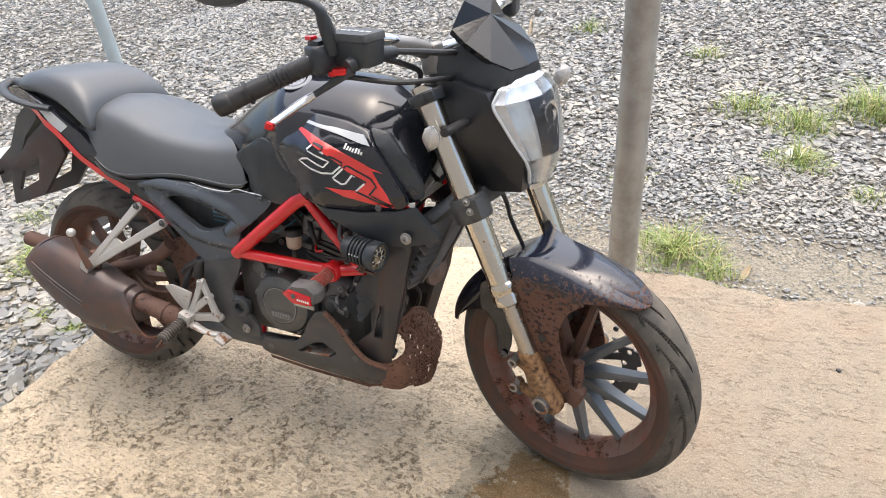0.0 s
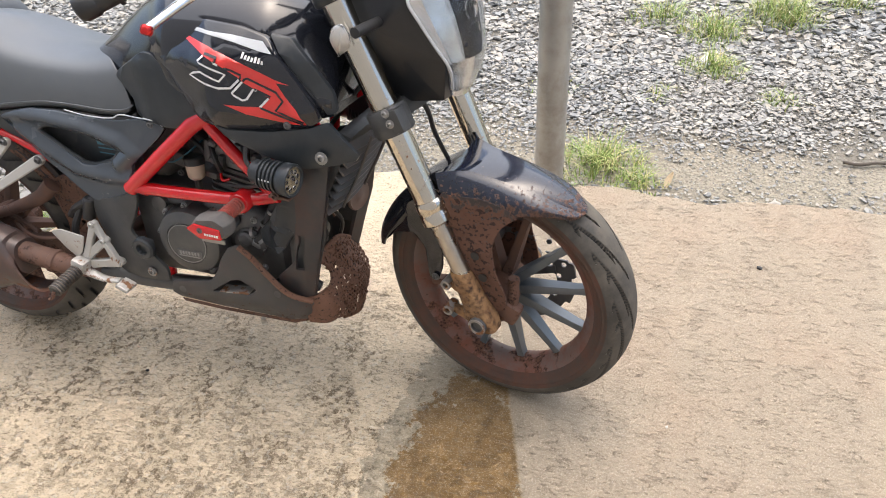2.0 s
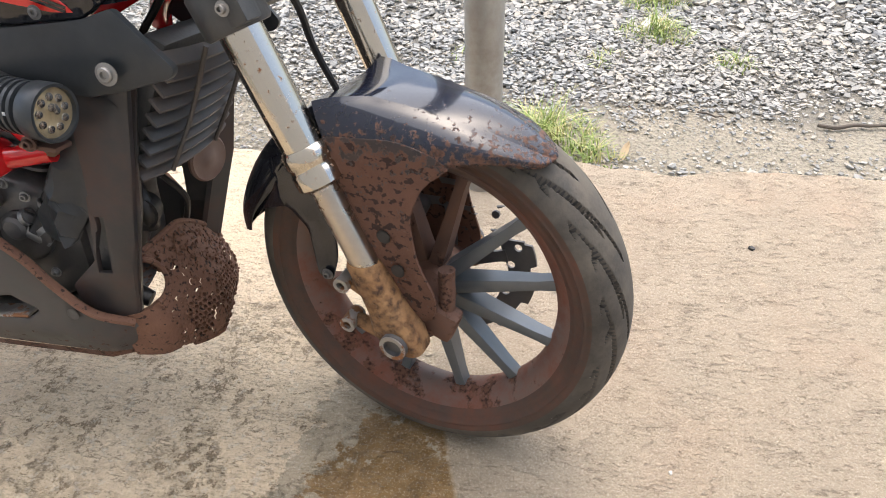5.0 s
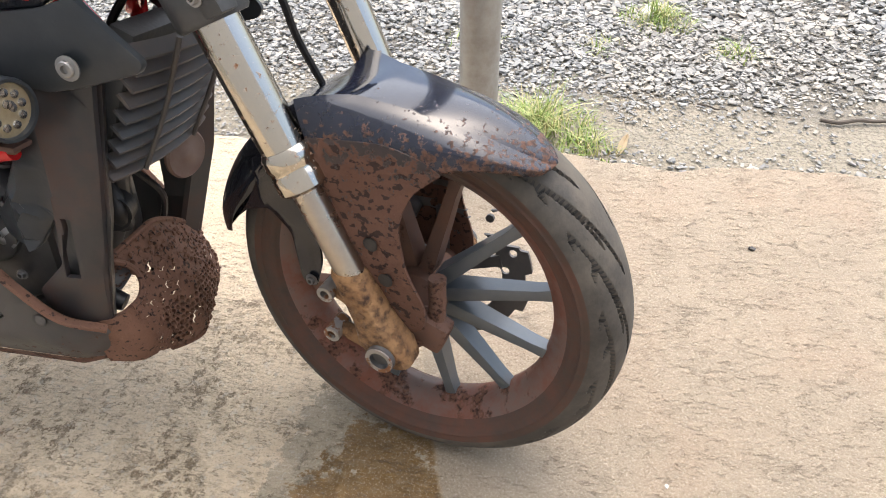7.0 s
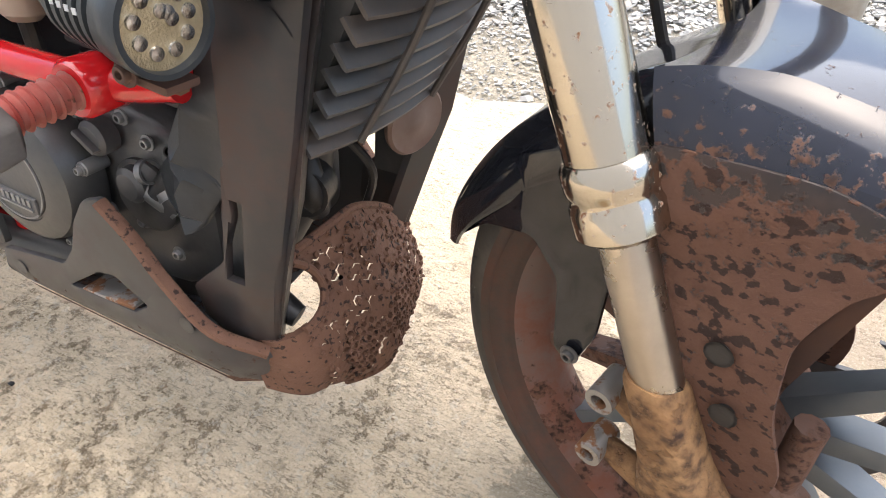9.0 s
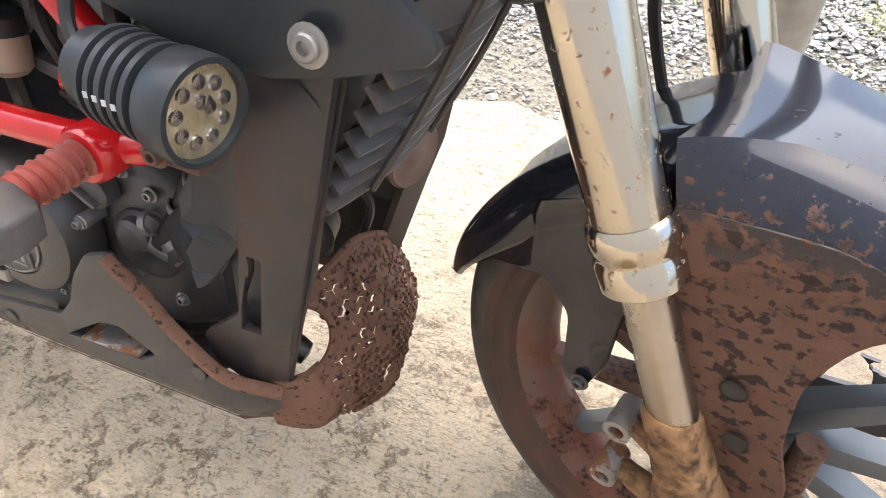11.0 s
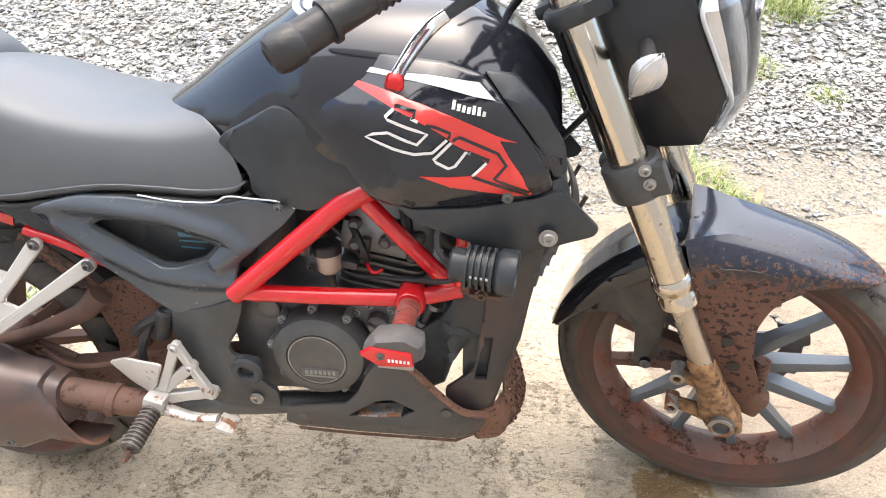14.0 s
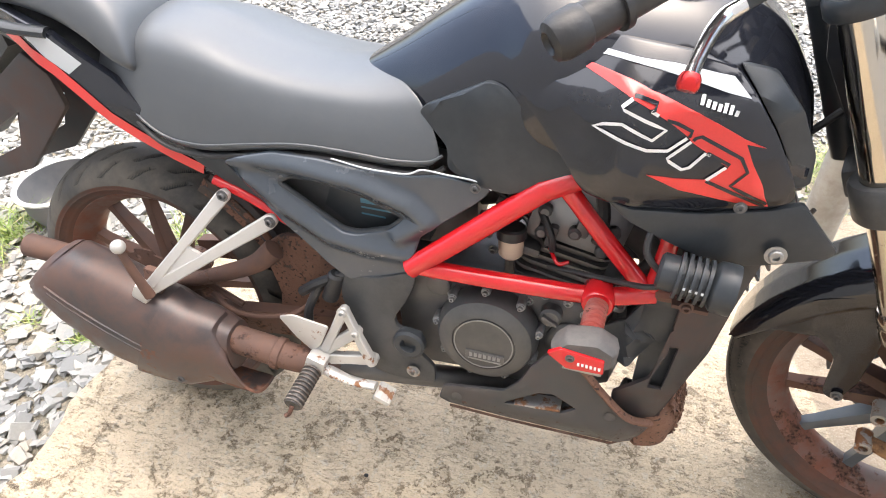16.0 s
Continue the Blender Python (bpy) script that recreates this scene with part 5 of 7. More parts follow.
tank.parent = motorcycle
tank["label"] = "gloss black tank with red and silver graphics"
part("tank_shell", loft(rings), BLACK_GLOSS, tank, "", None, 60)


def flank(x, z):
    """Depth of the tank's side fairing."""
    y = -0.212 + 0.22 * max(0.0, x - 0.90) + 0.40 * max(0.0, 0.88 - x)
    return y + 0.9 * max(0.0, z - 0.815) + 0.9 * max(0.0, 0.715 - z) ** 1.2


def on_flank(d):
    return lambda x, z: flank(x, z) - d


FAIRING = [(0.775, 0.868), (0.866, 0.876), (0.94, 0.866), (0.990, 0.850), (1.010, 0.828), (1.040, 0.786), (1.072, 0.730), (1.078, 0.706), (1.055, 0.690), (0.978, 0.686), (0.90, 0.690), (0.862, 0.694), (0.843, 0.697), (0.832, 0.712), (0.806, 0.746), (0.771, 0.786), (0.744, 0.812)]
LOWER = [(0.86, 0.704), (0.90, 0.689), (0.978, 0.684), (1.055, 0.691), (1.090, 0.702), (1.110, 0.678), (1.143, 0.640), (1.136, 0.628), (1.075, 0.612), (1.035, 0.606), (0.985, 0.622), (0.945, 0.645), (0.90, 0.672)]
NOSE = [(0.990, 0.854), (1.03, 0.846), (1.065, 0.806), (1.094, 0.750), (1.098, 0.712), (1.080, 0.708), (1.072, 0.732), (1.040, 0.788), (1.010, 0.830)]
MID = [(0.612, 0.756), (0.624, 0.768), (0.713, 0.814), (0.736, 0.809), (0.766, 0.783), (0.801, 0.744), (0.827, 0.710), (0.838, 0.696), (0.820, 0.688), (0.800, 0.684), (0.745, 0.664), (0.720, 0.668), (0.655, 0.684), (0.657, 0.716), (0.628, 0.742)]


def mid_depth(x, z):
    return -0.160 + 0.40 * max(0, 0.700 - x) - 0.02 * (z - 0.7) + 0.3 * max(0.0, z - 0.79)


RED_MARK = [(0.815, 0.852), (0.881, 0.840), (0.923, 0.825), (0.954, 0.812), (0.988, 0.794), (1.007, 0.783), (1.031, 0.773), (1.010, 0.777), (1.022, 0.753), (1.037, 0.729), (1.051, 0.698), (1.030, 0.699), (0.994, 0.709), (0.948, 0.721), (0.911, 0.739), (0.944, 0.735), (0.976, 0.734),
            (0.994, 0.751), (0.971, 0.767), (0.954, 0.778), (0.947, 0.786), (0.931, 0.798), (0.910, 0.812), (0.886, 0.823), (0.855, 0.835), (0.816, 0.848)]
PALE_STRIPE = [(0.815, 0.866), (0.869, 0.861), (0.924, 0.855), (0.972, 0.846), (0.985, 0.844), (1.005, 0.825), (0.981, 0.830), (0.939, 0.842), (0.891, 0.853), (0.857, 0.857), (0.817, 0.859)]
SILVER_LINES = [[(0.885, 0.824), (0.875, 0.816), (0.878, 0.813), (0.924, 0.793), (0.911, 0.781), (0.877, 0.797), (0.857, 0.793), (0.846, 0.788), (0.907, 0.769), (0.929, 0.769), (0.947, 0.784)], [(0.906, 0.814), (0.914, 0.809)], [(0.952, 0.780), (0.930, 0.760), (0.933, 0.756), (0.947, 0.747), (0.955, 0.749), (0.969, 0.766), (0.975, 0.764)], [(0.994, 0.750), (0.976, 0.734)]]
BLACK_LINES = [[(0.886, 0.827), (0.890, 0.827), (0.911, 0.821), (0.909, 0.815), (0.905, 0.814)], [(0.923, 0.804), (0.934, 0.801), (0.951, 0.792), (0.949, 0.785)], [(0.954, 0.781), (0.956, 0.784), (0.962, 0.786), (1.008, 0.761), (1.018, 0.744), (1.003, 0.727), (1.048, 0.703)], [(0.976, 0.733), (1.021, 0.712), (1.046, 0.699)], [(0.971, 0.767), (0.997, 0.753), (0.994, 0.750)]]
for s in (-1, 1):
    def put(name, bm, material, label="", parent=tank):
        return part(name, mirrored(bm) if s > 0 else bm, material, parent, label)
    fair = put("side_fairing", panel(rounded(FAIRING, 0.008), flank, 0.012, cut=0.03), BLACK_GLOSS, "gloss black fairing with a red arrow graphic")
    put("lower_fairing", panel(rounded(LOWER, 0.006), lambda x, z: flank(x, max(z, 0.700)) + 0.003 - 0.10 * max(0, x - 1.03) + 0.15 * max(0, 0.66 - z), 0.010, cut=0.03), BLACK_SATIN, "matt black lower fairing")
    put("nose_fairing", panel(rounded(NOSE, 0.006), lambda x, z: flank(x, z) + 0.006 + 0.35 * max(0, x - 1.02), 0.010, cut=0.03), BLACK_SATIN)
    put("mid_cover", panel(rounded(MID, 0.010), mid_depth, 0.010, cut=0.03), BLACK_SATIN, "satin black cover between seat and tank")
    put("fairing_bolt", join(bolt((1.074, -0.176, 0.636), r=0.0085, h=0.005)), ALLOY, "bright socket bolt")
    put("cover_bolt", join(bolt((0.702, -0.168, 0.673), r=0.005, h=0.003)), DARK_METAL)
    put("cover_bolt", join(bolt((1.020, -0.188, 0.700), r=0.005, h=0.003)), DARK_METAL)
    put("red_graphic", panel(RED_MARK, on_flank(0.0012), 0.001, cut=0.02, edge=0), RED_DECAL, "red metallic arrow graphic", fair)
    put("pale_stripe", panel(PALE_STRIPE, on_flank(0.0014), 0.001, cut=0.02, edge=0), SILVER_DECAL, "pale grey stripe", fair)
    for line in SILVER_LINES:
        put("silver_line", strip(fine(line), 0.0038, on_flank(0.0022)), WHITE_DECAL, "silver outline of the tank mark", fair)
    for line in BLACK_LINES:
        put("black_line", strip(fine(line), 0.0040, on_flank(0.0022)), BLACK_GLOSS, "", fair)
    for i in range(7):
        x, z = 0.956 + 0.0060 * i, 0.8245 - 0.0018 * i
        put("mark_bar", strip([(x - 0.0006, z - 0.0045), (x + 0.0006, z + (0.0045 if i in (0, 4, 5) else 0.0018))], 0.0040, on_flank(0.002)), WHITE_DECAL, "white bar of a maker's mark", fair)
part("tank_ring", lathe([(0.034, -0.001), (0.036, 0.001), (0.036, 0.0025), (0.026, 0.003), (0.0255, 0.001)], (0.775, -0.085, 0.928), (0.05, -0.42, 0.9), 40, True), BADGE, tank, "round grey badge")
part("tank_ring", lathe([(0.0, 0.0), (0.022, 0.0), (0.022, 0.002), (0.0, 0.002)], (0.775, -0.085, 0.928), (0.05, -0.42, 0.9), 30), BADGE, tank)
part("filler_cap", lathe([(0.0, 0.0), (0.055, 0.0), (0.055, 0.006), (0.045, 0.010), (0.0, 0.012)], (0.80, 0.0, 0.953), (0, 0, 1), 40), BLACK_SATIN, tank)

seat = new("rider_seat")
seat.parent = motorcycle
seat["label"] = "smooth charcoal vinyl rider seat"
# centre x, top, lower edge, half width, forward sweep of the sides
SEAT_ROWS = [(0.015, 0.752, 0.745, 0.080, 0.075), (0.030, 0.785, 0.738, 0.115, 0.080), (0.065, 0.818, 0.722, 0.130, 0.078), (0.12, 0.845, 0.695, 0.144, 0.060), (0.18, 0.857, 0.676, 0.150, 0.040), (0.25, 0.846, 0.672, 0.154, 0.030), (0.32, 0.818, 0.681, 0.154, 0.035),
             (0.39, 0.798, 0.688, 0.150, 0.050), (0.44, 0.791, 0.684, 0.148, 0.083), (0.48, 0.791, 0.678, 0.146, 0.108), (0.515, 0.795, 0.680, 0.143, 0.126), (0.53, 0.797, 0.690, 0.139, 0.132), (0.533, 0.785, 0.70, 0.133, 0.130)]
rings = []
for x, zt, zl, w, sw in spread(SEAT_ROWS):
    rings.append(half_ring(x, [(w * 0.90, zl - 0.004), (w * 0.985, zl + 0.004), (w, zl + 0.018), (w * 0.94, zl + 0.5 * (zt - zl)), (w * 0.80, zl + 0.80 * (zt - zl)), (w * 0.5, zt - 0.07 * (zt - zl)), (0.0, zt)], 4, lambda y, sw=sw: sw * (y / 0.15) ** 2))
part("cushion", loft(rings), SEAT, seat, "", None, 60)
edge_rows = spread(SEAT_ROWS[2:-1])
for s in (-1, 1):
    part("seam", tube([(r[0] + r[4] * 0.9, s * (r[3] + 0.001), r[2] + 0.012) for r in edge_rows], 0.0022, 6, False), SEAT, seat, "stitched seam")
    # Black bead along the cushion's lower edge, painted shade of the gap there.
    part("gap_shade_bead", tube([(r[0] + r[4] * 0.92, s * (r[3] + 0.000), r[2] - 0.006) for r in edge_rows], 0.004, 6, False), RUBBER, seat)
pillion = new("pillion_seat")
pillion.parent = motorcycle
pillion["label"] = "charcoal carbon-grain pillion seat"
PILLION = [(-0.150, 0.880, 0.872, 0.070), (-0.140, 0.898, 0.868, 0.095), (-0.10, 0.915, 0.870, 0.118), (-0.04, 0.925, 0.868, 0.128), (0.03, 0.926, 0.852, 0.136), (0.085, 0.915, 0.825, 0.142), (0.12, 0.893, 0.800, 0.146), (0.145, 0.865, 0.788, 0.146), (0.157, 0.83, 0.784, 0.140), (0.160, 0.80, 0.782, 0.128)]
rings = []
for x, zt, zl, w in spread(PILLION):
    rings.append(half_ring(x, [(w * 0.92, zl - 0.004), (w, zl + 0.010), (w * 0.95, zl + 0.55 * (zt - zl)), (w * 0.78, zl + 0.86 * (zt - zl)), (w * 0.45, zt - 0.03 * (zt - zl)), (0.0, zt)], 4, lambda y: 0.015 * (y / 0.13) ** 2))
part("cushion", loft(rings), SEAT, pillion, "", None, 60)

tail = new("tail_fairing")
tail.parent = motorcycle
tail["label"] = "gloss black tail fairing with a red stripe"
TAIL = [(-0.20, 0.872), (-0.10, 0.874), (0.03, 0.838), (0.075, 0.806), (0.132, 0.772), (0.170, 0.730), (0.210, 0.690), (0.290, 0.620), (0.240, 0.626), (0.200, 0.642), (0.107, 0.697), (0.030, 0.768), (-0.045, 0.820), (-0.20, 0.852)]


def tail_depth(x, z):
    return -0.142 + 0.30 * max(0.0, -x) + 0.12 * max(0.0, 0.72 - z)


RAIL = [(0.205, 0.698), (0.225, 0.680), (0.262, 0.664), (0.312, 0.666), (0.330, 0.640), (0.352, 0.606), (0.392, 0.562), (0.340, 0.585), (0.290, 0.618), (0.240, 0.652)]
SIDE = [(0.311, 0.666), (0.350, 0.678), (0.391, 0.686), (0.464, 0.684), (0.533, 0.674), (0.600, 0.670), (0.650, 0.676), (0.700, 0.670), (0.722, 0.664), (0.700, 0.640), (0.640, 0.592), (0.615, 0.572), (0.606, 0.536), (0.600, 0.508), (0.545, 0.488), (0.493, 0.478), (0.462, 0.500), (0.430, 0.530), (0.388, 0.565), (0.347, 0.610)]
WINDOW = [(0.392, 0.636), (0.412, 0.648), (0.457, 0.647), (0.528, 0.632), (0.579, 0.610), (0.592, 0.602), (0.568, 0.580), (0.518, 0.566), (0.492, 0.568), (0.440, 0.602)]


CREST = [(0.30, 0.664), (0.36, 0.670), (0.43, 0.667), (0.52, 0.655), (0.60, 0.625), (0.625, 0.600), (0.585, 0.572)]
LOWER_CREST = [(0.345, 0.640), (0.40, 0.596), (0.47, 0.556), (0.53, 0.545), (0.60, 0.540)]


def off_line(x, z, line):
    """Distance of a point from a line of straight stretches."""
    best, p = 9.0, Vector((x, z))
    for a, b in zip(line, line[1:]):
        a, b = Vector(a), Vector(b)
        u = min(1.0, max(0.0, (p - a).dot(b - a) / (b - a).length_squared))
        best = min(best, (p - a.lerp(b, u)).length)
    return best


def side_depth(x, z):
    """Two sharp crests run along the cover, above and below its window."""
    u, w = (max(0.0, 1 - off_line(x, z, line) / r) for line, r in ((CREST, 0.024), (LOWER_CREST, 0.026)))
    d = 0.013 * u * u * (3 - 2 * u) + 0.011 * w * w * (3 - 2 * w)
    return -0.150 - d - 0.006 * math.exp(-((x - 0.50) / 0.1) ** 2)


HEEL = [(0.480, 0.482), (0.545, 0.492), (0.606, 0.512), (0.604, 0.490), (0.588, 0.452), (0.566, 0.416), (0.572, 0.398), (0.612, 0.388), (0.606, 0.346), (0.630, 0.318), (0.630, 0.282), (0.585, 0.284), (0.547, 0.290), (0.508, 0.300), (0.500, 0.350), (0.484, 0.400), (0.474, 0.440)]
for s in (-1, 1):
    def put(name, bm, material, parent, label=""):
        return part(name, mirrored(bm) if s > 0 else bm, material, parent, label)
    shell = put("tail_side", panel(rounded(TAIL, 0.006), tail_depth, 0.014, cut=0.03), BLACK_GLOSS, tail)
    put("red_stripe", strip(fine([(-0.075, 0.838), (-0.03, 0.816), (0.030, 0.777), (0.070, 0.742), (0.107, 0.708), (0.150, 0.680), (0.205, 0.650), (0.250, 0.630)]), 0.019, lambda x, z: tail_depth(x, z) - 0.0015), RED_DECAL, shell, "red stripe along the tail")
    put("pale_patch", panel([(-0.03, 0.838), (0.035, 0.826), (0.085, 0.790), (0.055, 0.772), (0.02, 0.795)], lambda x, z: tail_depth(x, z) - 0.0012, 0.001, cut=0.02, edge=0), SILVER_DECAL, shell, "pale sticker on the tail")
    put("rail_cover", panel(rounded(RAIL, 0.006), -0.140, 0.012, cut=0.04), BLACK_SATIN, motorcycle)
    side = new("side_cover")
    side.parent = motorcycle
    side["label"] = "charcoal side cover with an open window"
    put("plate", panel(rounded(SIDE, 0.010), side_depth, 0.008, [rounded(WINDOW, 0.006)], cut=0.0065, edge=0.003), GREY_SATIN, side)
    put("window_lip", tube([(x, -0.149, z) for x, z in rounded(WINDOW, 0.008)] + [(rounded(WINDOW, 0.008)[0][0], -0.149, rounded(WINDOW, 0.008)[0][1])], 0.0045, 8, False, False), BLACK_SATIN, side)
    put("inner_plate", panel([(0.47, 0.652), (0.60, 0.628), (0.61, 0.57), (0.50, 0.552), (0.45, 0.59), (0.46, 0.615)], -0.122, 0.004, cut=0.2), BLACK_SATIN, side)
    for i in range(3):
        put("sticker_bar", strip([(0.512, 0.606 - 0.011 * i), (0.575 - 0.012 * i, 0.603 - 0.011 * i)], (0.008, 0.003, 0.003)[i], lambda x, z: -0.1235), TEAL_DECAL, side, "teal printed bar")
    # Silver line in place of the light that the cover's edge catches.
    put("edge_highlight", tube([(x, -0.158, z) for x, z in ((0.49, 0.688), (0.54, 0.679), (0.60, 0.677), (0.625, 0.686), (0.66, 0.683), (0.705, 0.678), (0.722, 0.668))], 0.0014, 6), SILVER_DECAL, side, "pale worn edge")
    put("heel_plate", panel(rounded(HEEL, 0.008), lambda x, z: -0.150 - 0.010 * math.exp(-((x - 0.55) / 0.06) ** 2), 0.008, cut=0.03), BLACK_ROUGH, motorcycle, "scuffed black heel plate")
    put("heel_bolt", join(bolt((0.595, -0.160, 0.309), r=0.008)), ALLOY, motorcycle)
    put("pivot_cap", lathe([(0.0, 0.0), (0.027, 0.0), (0.027, 0.012), (0.023, 0.016), (0.014, 0.016), (0.011, 0.006), (0.0, 0.006)], (0.592, -0.155, 0.373), (0, -1, 0), 30), BLACK_SATIN, motorcycle, "round black pivot cap")
    put("grab_handle", tube([(0.035, -0.138, 0.832), (-0.02, -0.152, 0.840), (-0.09, -0.152, 0.855), (-0.150, -0.130, 0.872), (-0.170, -0.100, 0.882), (-0.150, -0.082, 0.884), (-0.09, -0.098, 0.872)], 0.0085, 10, flat=1.5), BLACK_SATIN, motorcycle, "black grab handle")
part("tail_core", loft([half_ring(x, [(w, zl), (w, (zl + zt) / 2), (w * 0.8, zt), (0.0, zt)], 2) for x, w, zl, zt in ((-0.22, 0.07, 0.84, 0.872), (-0.05, 0.115, 0.80, 0.868), (0.06, 0.12, 0.735, 0.80), (0.2, 0.12, 0.64, 0.70), (0.34, 0.12, 0.58, 0.68), (0.5, 0.12, 0.55, 0.69), (0.62, 0.12, 0.55, 0.70))]), BLACK_ROUGH, motorcycle)
part("rear_mudguard", loft([[(0.035 + r * math.cos(a), y, 0.297 + r * math.sin(a)) for y, r in ((-0.085, 0.318), (-0.07, 0.338), (0, 0.345), (0.07, 0.338), (0.085, 0.318), (0.08, 0.314), (0, 0.338), (-0.08, 0.314))] for a in (radians(d) for d in range(20, 62, 3))]), GUARD_PLASTIC, motorcycle, "muddy inner mudguard")

# number-plate hanger and rear lamps
hanger = new("plate_hanger")
hanger.parent = motorcycle
hanger["label"] = "brown-stained plate hanger with an amber lamp"
for s in (-1, 1):
    h = panel(rounded([(-0.129, 0.772), (-0.085, 0.735), (-0.070, 0.679), (-0.206, 0.544), (-0.360, 0.494), (-0.348, 0.560), (-0.327, 0.620), (-0.250, 0.680), (-0.215, 0.715)], 0.006), -0.060, 0.010, [rounded([(-0.318, 0.545), (-0.216, 0.590), (-0.186, 0.662), (-0.275, 0.612)], 0.005)], cut=0.06)
    part("side_arm", mirrored(h) if s > 0 else h, GUARD_PLASTIC, hanger)
    part("indicator", lathe([(0.0, -0.022), (0.014, -0.020), (0.021, -0.005), (0.021, 0.008), (0.013, 0.016), (0.0, 0.018)], (-0.40, s * 0.115, 0.60), (-1, 0, 0), 20), AMBER, hanger, "amber rear indicator")
    part("stalk", tube([(-0.385, s * 0.05, 0.60), (-0.39, s * 0.10, 0.60)], 0.010, 10, False), RUBBER, hanger)
part("spine", loft([[(x, -w, z), (x, w, z), (x + 0.01, w, z - t), (x + 0.01, -w, z - t)] for x, z, w, t in ((-0.16, 0.83, 0.06, 0.05), (-0.24, 0.78, 0.055, 0.06), (-0.32, 0.68, 0.05, 0.06), (-0.40, 0.62, 0.06, 0.06))]), BLACK_ROUGH, hanger)
part("number_plate", box((0.004, 0.16, 0.11), pose(-0.435, 0.0, 0.60, 0, -25, 0), 0.002), PLASTIC_WHITE, hanger, "pale plate seen edge-on")
part("tail_lamp", box((0.05, 0.10, 0.03), pose(-0.235, 0.0, 0.852, 0, 8, 0), 0.008), RED, hanger)

# ---- red trellis frame ----
frame_ob = new("trellis_frame")
frame_ob.parent = motorcycle
frame_ob["label"] = "bright red tubular trellis frame"
for s in (-1, 1):
    for pts, r in (([(0.600, 0.157, 0.520), (0.70, 0.158, 0.602), (0.792, 0.153, 0.676), (0.826, 0.150, 0.692), (0.90, 0.12, 0.72)], 0.0165), ([(0.612, 0.156, 0.524), (0.74, 0.158, 0.522), (0.875, 0.156, 0.522), (0.952, 0.146, 0.532)], 0.0135),
                   ([(0.812, 0.150, 0.690), (0.87, 0.149, 0.618), (0.938, 0.144, 0.536)], 0.0125), ([(0.962, 0.138, 0.650), (0.955, 0.140, 0.590), (0.946, 0.144, 0.535)], 0.0125),
                   ([(0.592, 0.10, 0.300), (0.584, 0.095, 0.265), (0.575, 0.09, 0.235)], 0.016), ([(0.90, 0.12, 0.72), (0.98, 0.07, 0.74), (1.05, 0.03, 0.77)], 0.016), ([(0.952, 0.14, 0.64), (1.0, 0.08, 0.68), (1.06, 0.03, 0.72)], 0.015)):
        part("tube", tube([(x, s * y, z) for x, y, z in pts], r, 18, len(pts) > 2 and r != 0.0165), RED, frame_ob)
    part("gusset", box((0.030, 0.010, 0.018), pose(0.628, s * 0.155, 0.517, 0, 10, 0), 0.004), RED, frame_ob)
    part("slider_socket", lathe([(0.0, -0.022), (0.020, -0.022), (0.023, -0.018), (0.023, 0.018), (0.020, 0.022), (0.0, 0.022)], (0.878, s * 0.160, 0.523), (0, 1, 0), 24), RED, frame_ob)
for s in (-1, 1):
    part("tube", tube([(0.270, s * 0.138, 0.618), (0.330, s * 0.138, 0.594), (0.392, s * 0.138, 0.560)], 0.009, 10), RED, frame_ob)
part("head_tube", tube([(1.070, 0, 0.70), (1.030, 0, 0.81)], 0.030, 20, False), RED, frame_ob)
for s in (-1, 1):
    part("lower_cradle", tube([(0.575, s * 0.09, 0.235), (0.52, s * 0.085, 0.262), (0.49, s * 0.08, 0.30)], 0.016, 12), RED, frame_ob)


# ---- engine ----
engine = new("engine")
engine.parent = motorcycle
engine["label"] = "dark grey single-cylinder engine with a round clutch cover"


def case(rows):
    """A casting: rows of (x, half width, bottom, top), its corners rounded."""
    return loft([[(x, y, z) for y, z in rounded([(-w, lo), (w, lo), (w, hi), (-w, hi)], 0.02, 3)] for x, w, lo, hi in rows])


part("crankcase", case([(0.545, 0.08, 0.33, 0.47), (0.560, 0.110, 0.30, 0.505), (0.60, 0.118, 0.29, 0.515), (0.66, 0.112, 0.285, 0.49), (0.78, 0.115, 0.28, 0.49), (0.86, 0.112, 0.285, 0.47), (0.91, 0.10, 0.30, 0.44), (0.925, 0.07, 0.33, 0.40)]), DARK_METAL, engine)
TILT_UP = Matrix.Translation((0.800, 0, 0.455)) @ Matrix.Rotation(radians(14), 4, "Y")
fins = [loft([[TILT_UP @ Vector((x, y, z)) for x, y in rounded([(-0.068, -0.085), (0.068, -0.085), (0.068, 0.085), (-0.068, 0.085)], 0.02, 3)] for z in (0.02 + 0.0145 * i, 0.0245 + 0.0145 * i)]) for i in range(6)]
part("barrel", loft([[TILT_UP @ Vector((x, y, z)) for x, y in rounded([(-0.06, -0.075), (0.06, -0.075), (0.06, 0.075), (-0.06, 0.075)], 0.02, 3)] for z in (0.0, 0.10)]), DARK_METAL, engine, "finned dark barrel")
for f in fins:
    part("fin", f, DARK_METAL, engine)
part("cylinder_head", join(loft([[TILT_UP @ Vector((x * k, y * k, z)) for x, y in rounded([(-0.075, -0.095), (0.075, -0.095), (0.075, 0.095), (-0.075, 0.095)], 0.025, 3)] for z, k in ((0.105, 0.95), (0.115, 1.0), (0.16, 1.0), (0.175, 0.92), (0.215, 0.85), (0.225, 0.7))])), HEAD, engine, "bare alloy cylinder head")
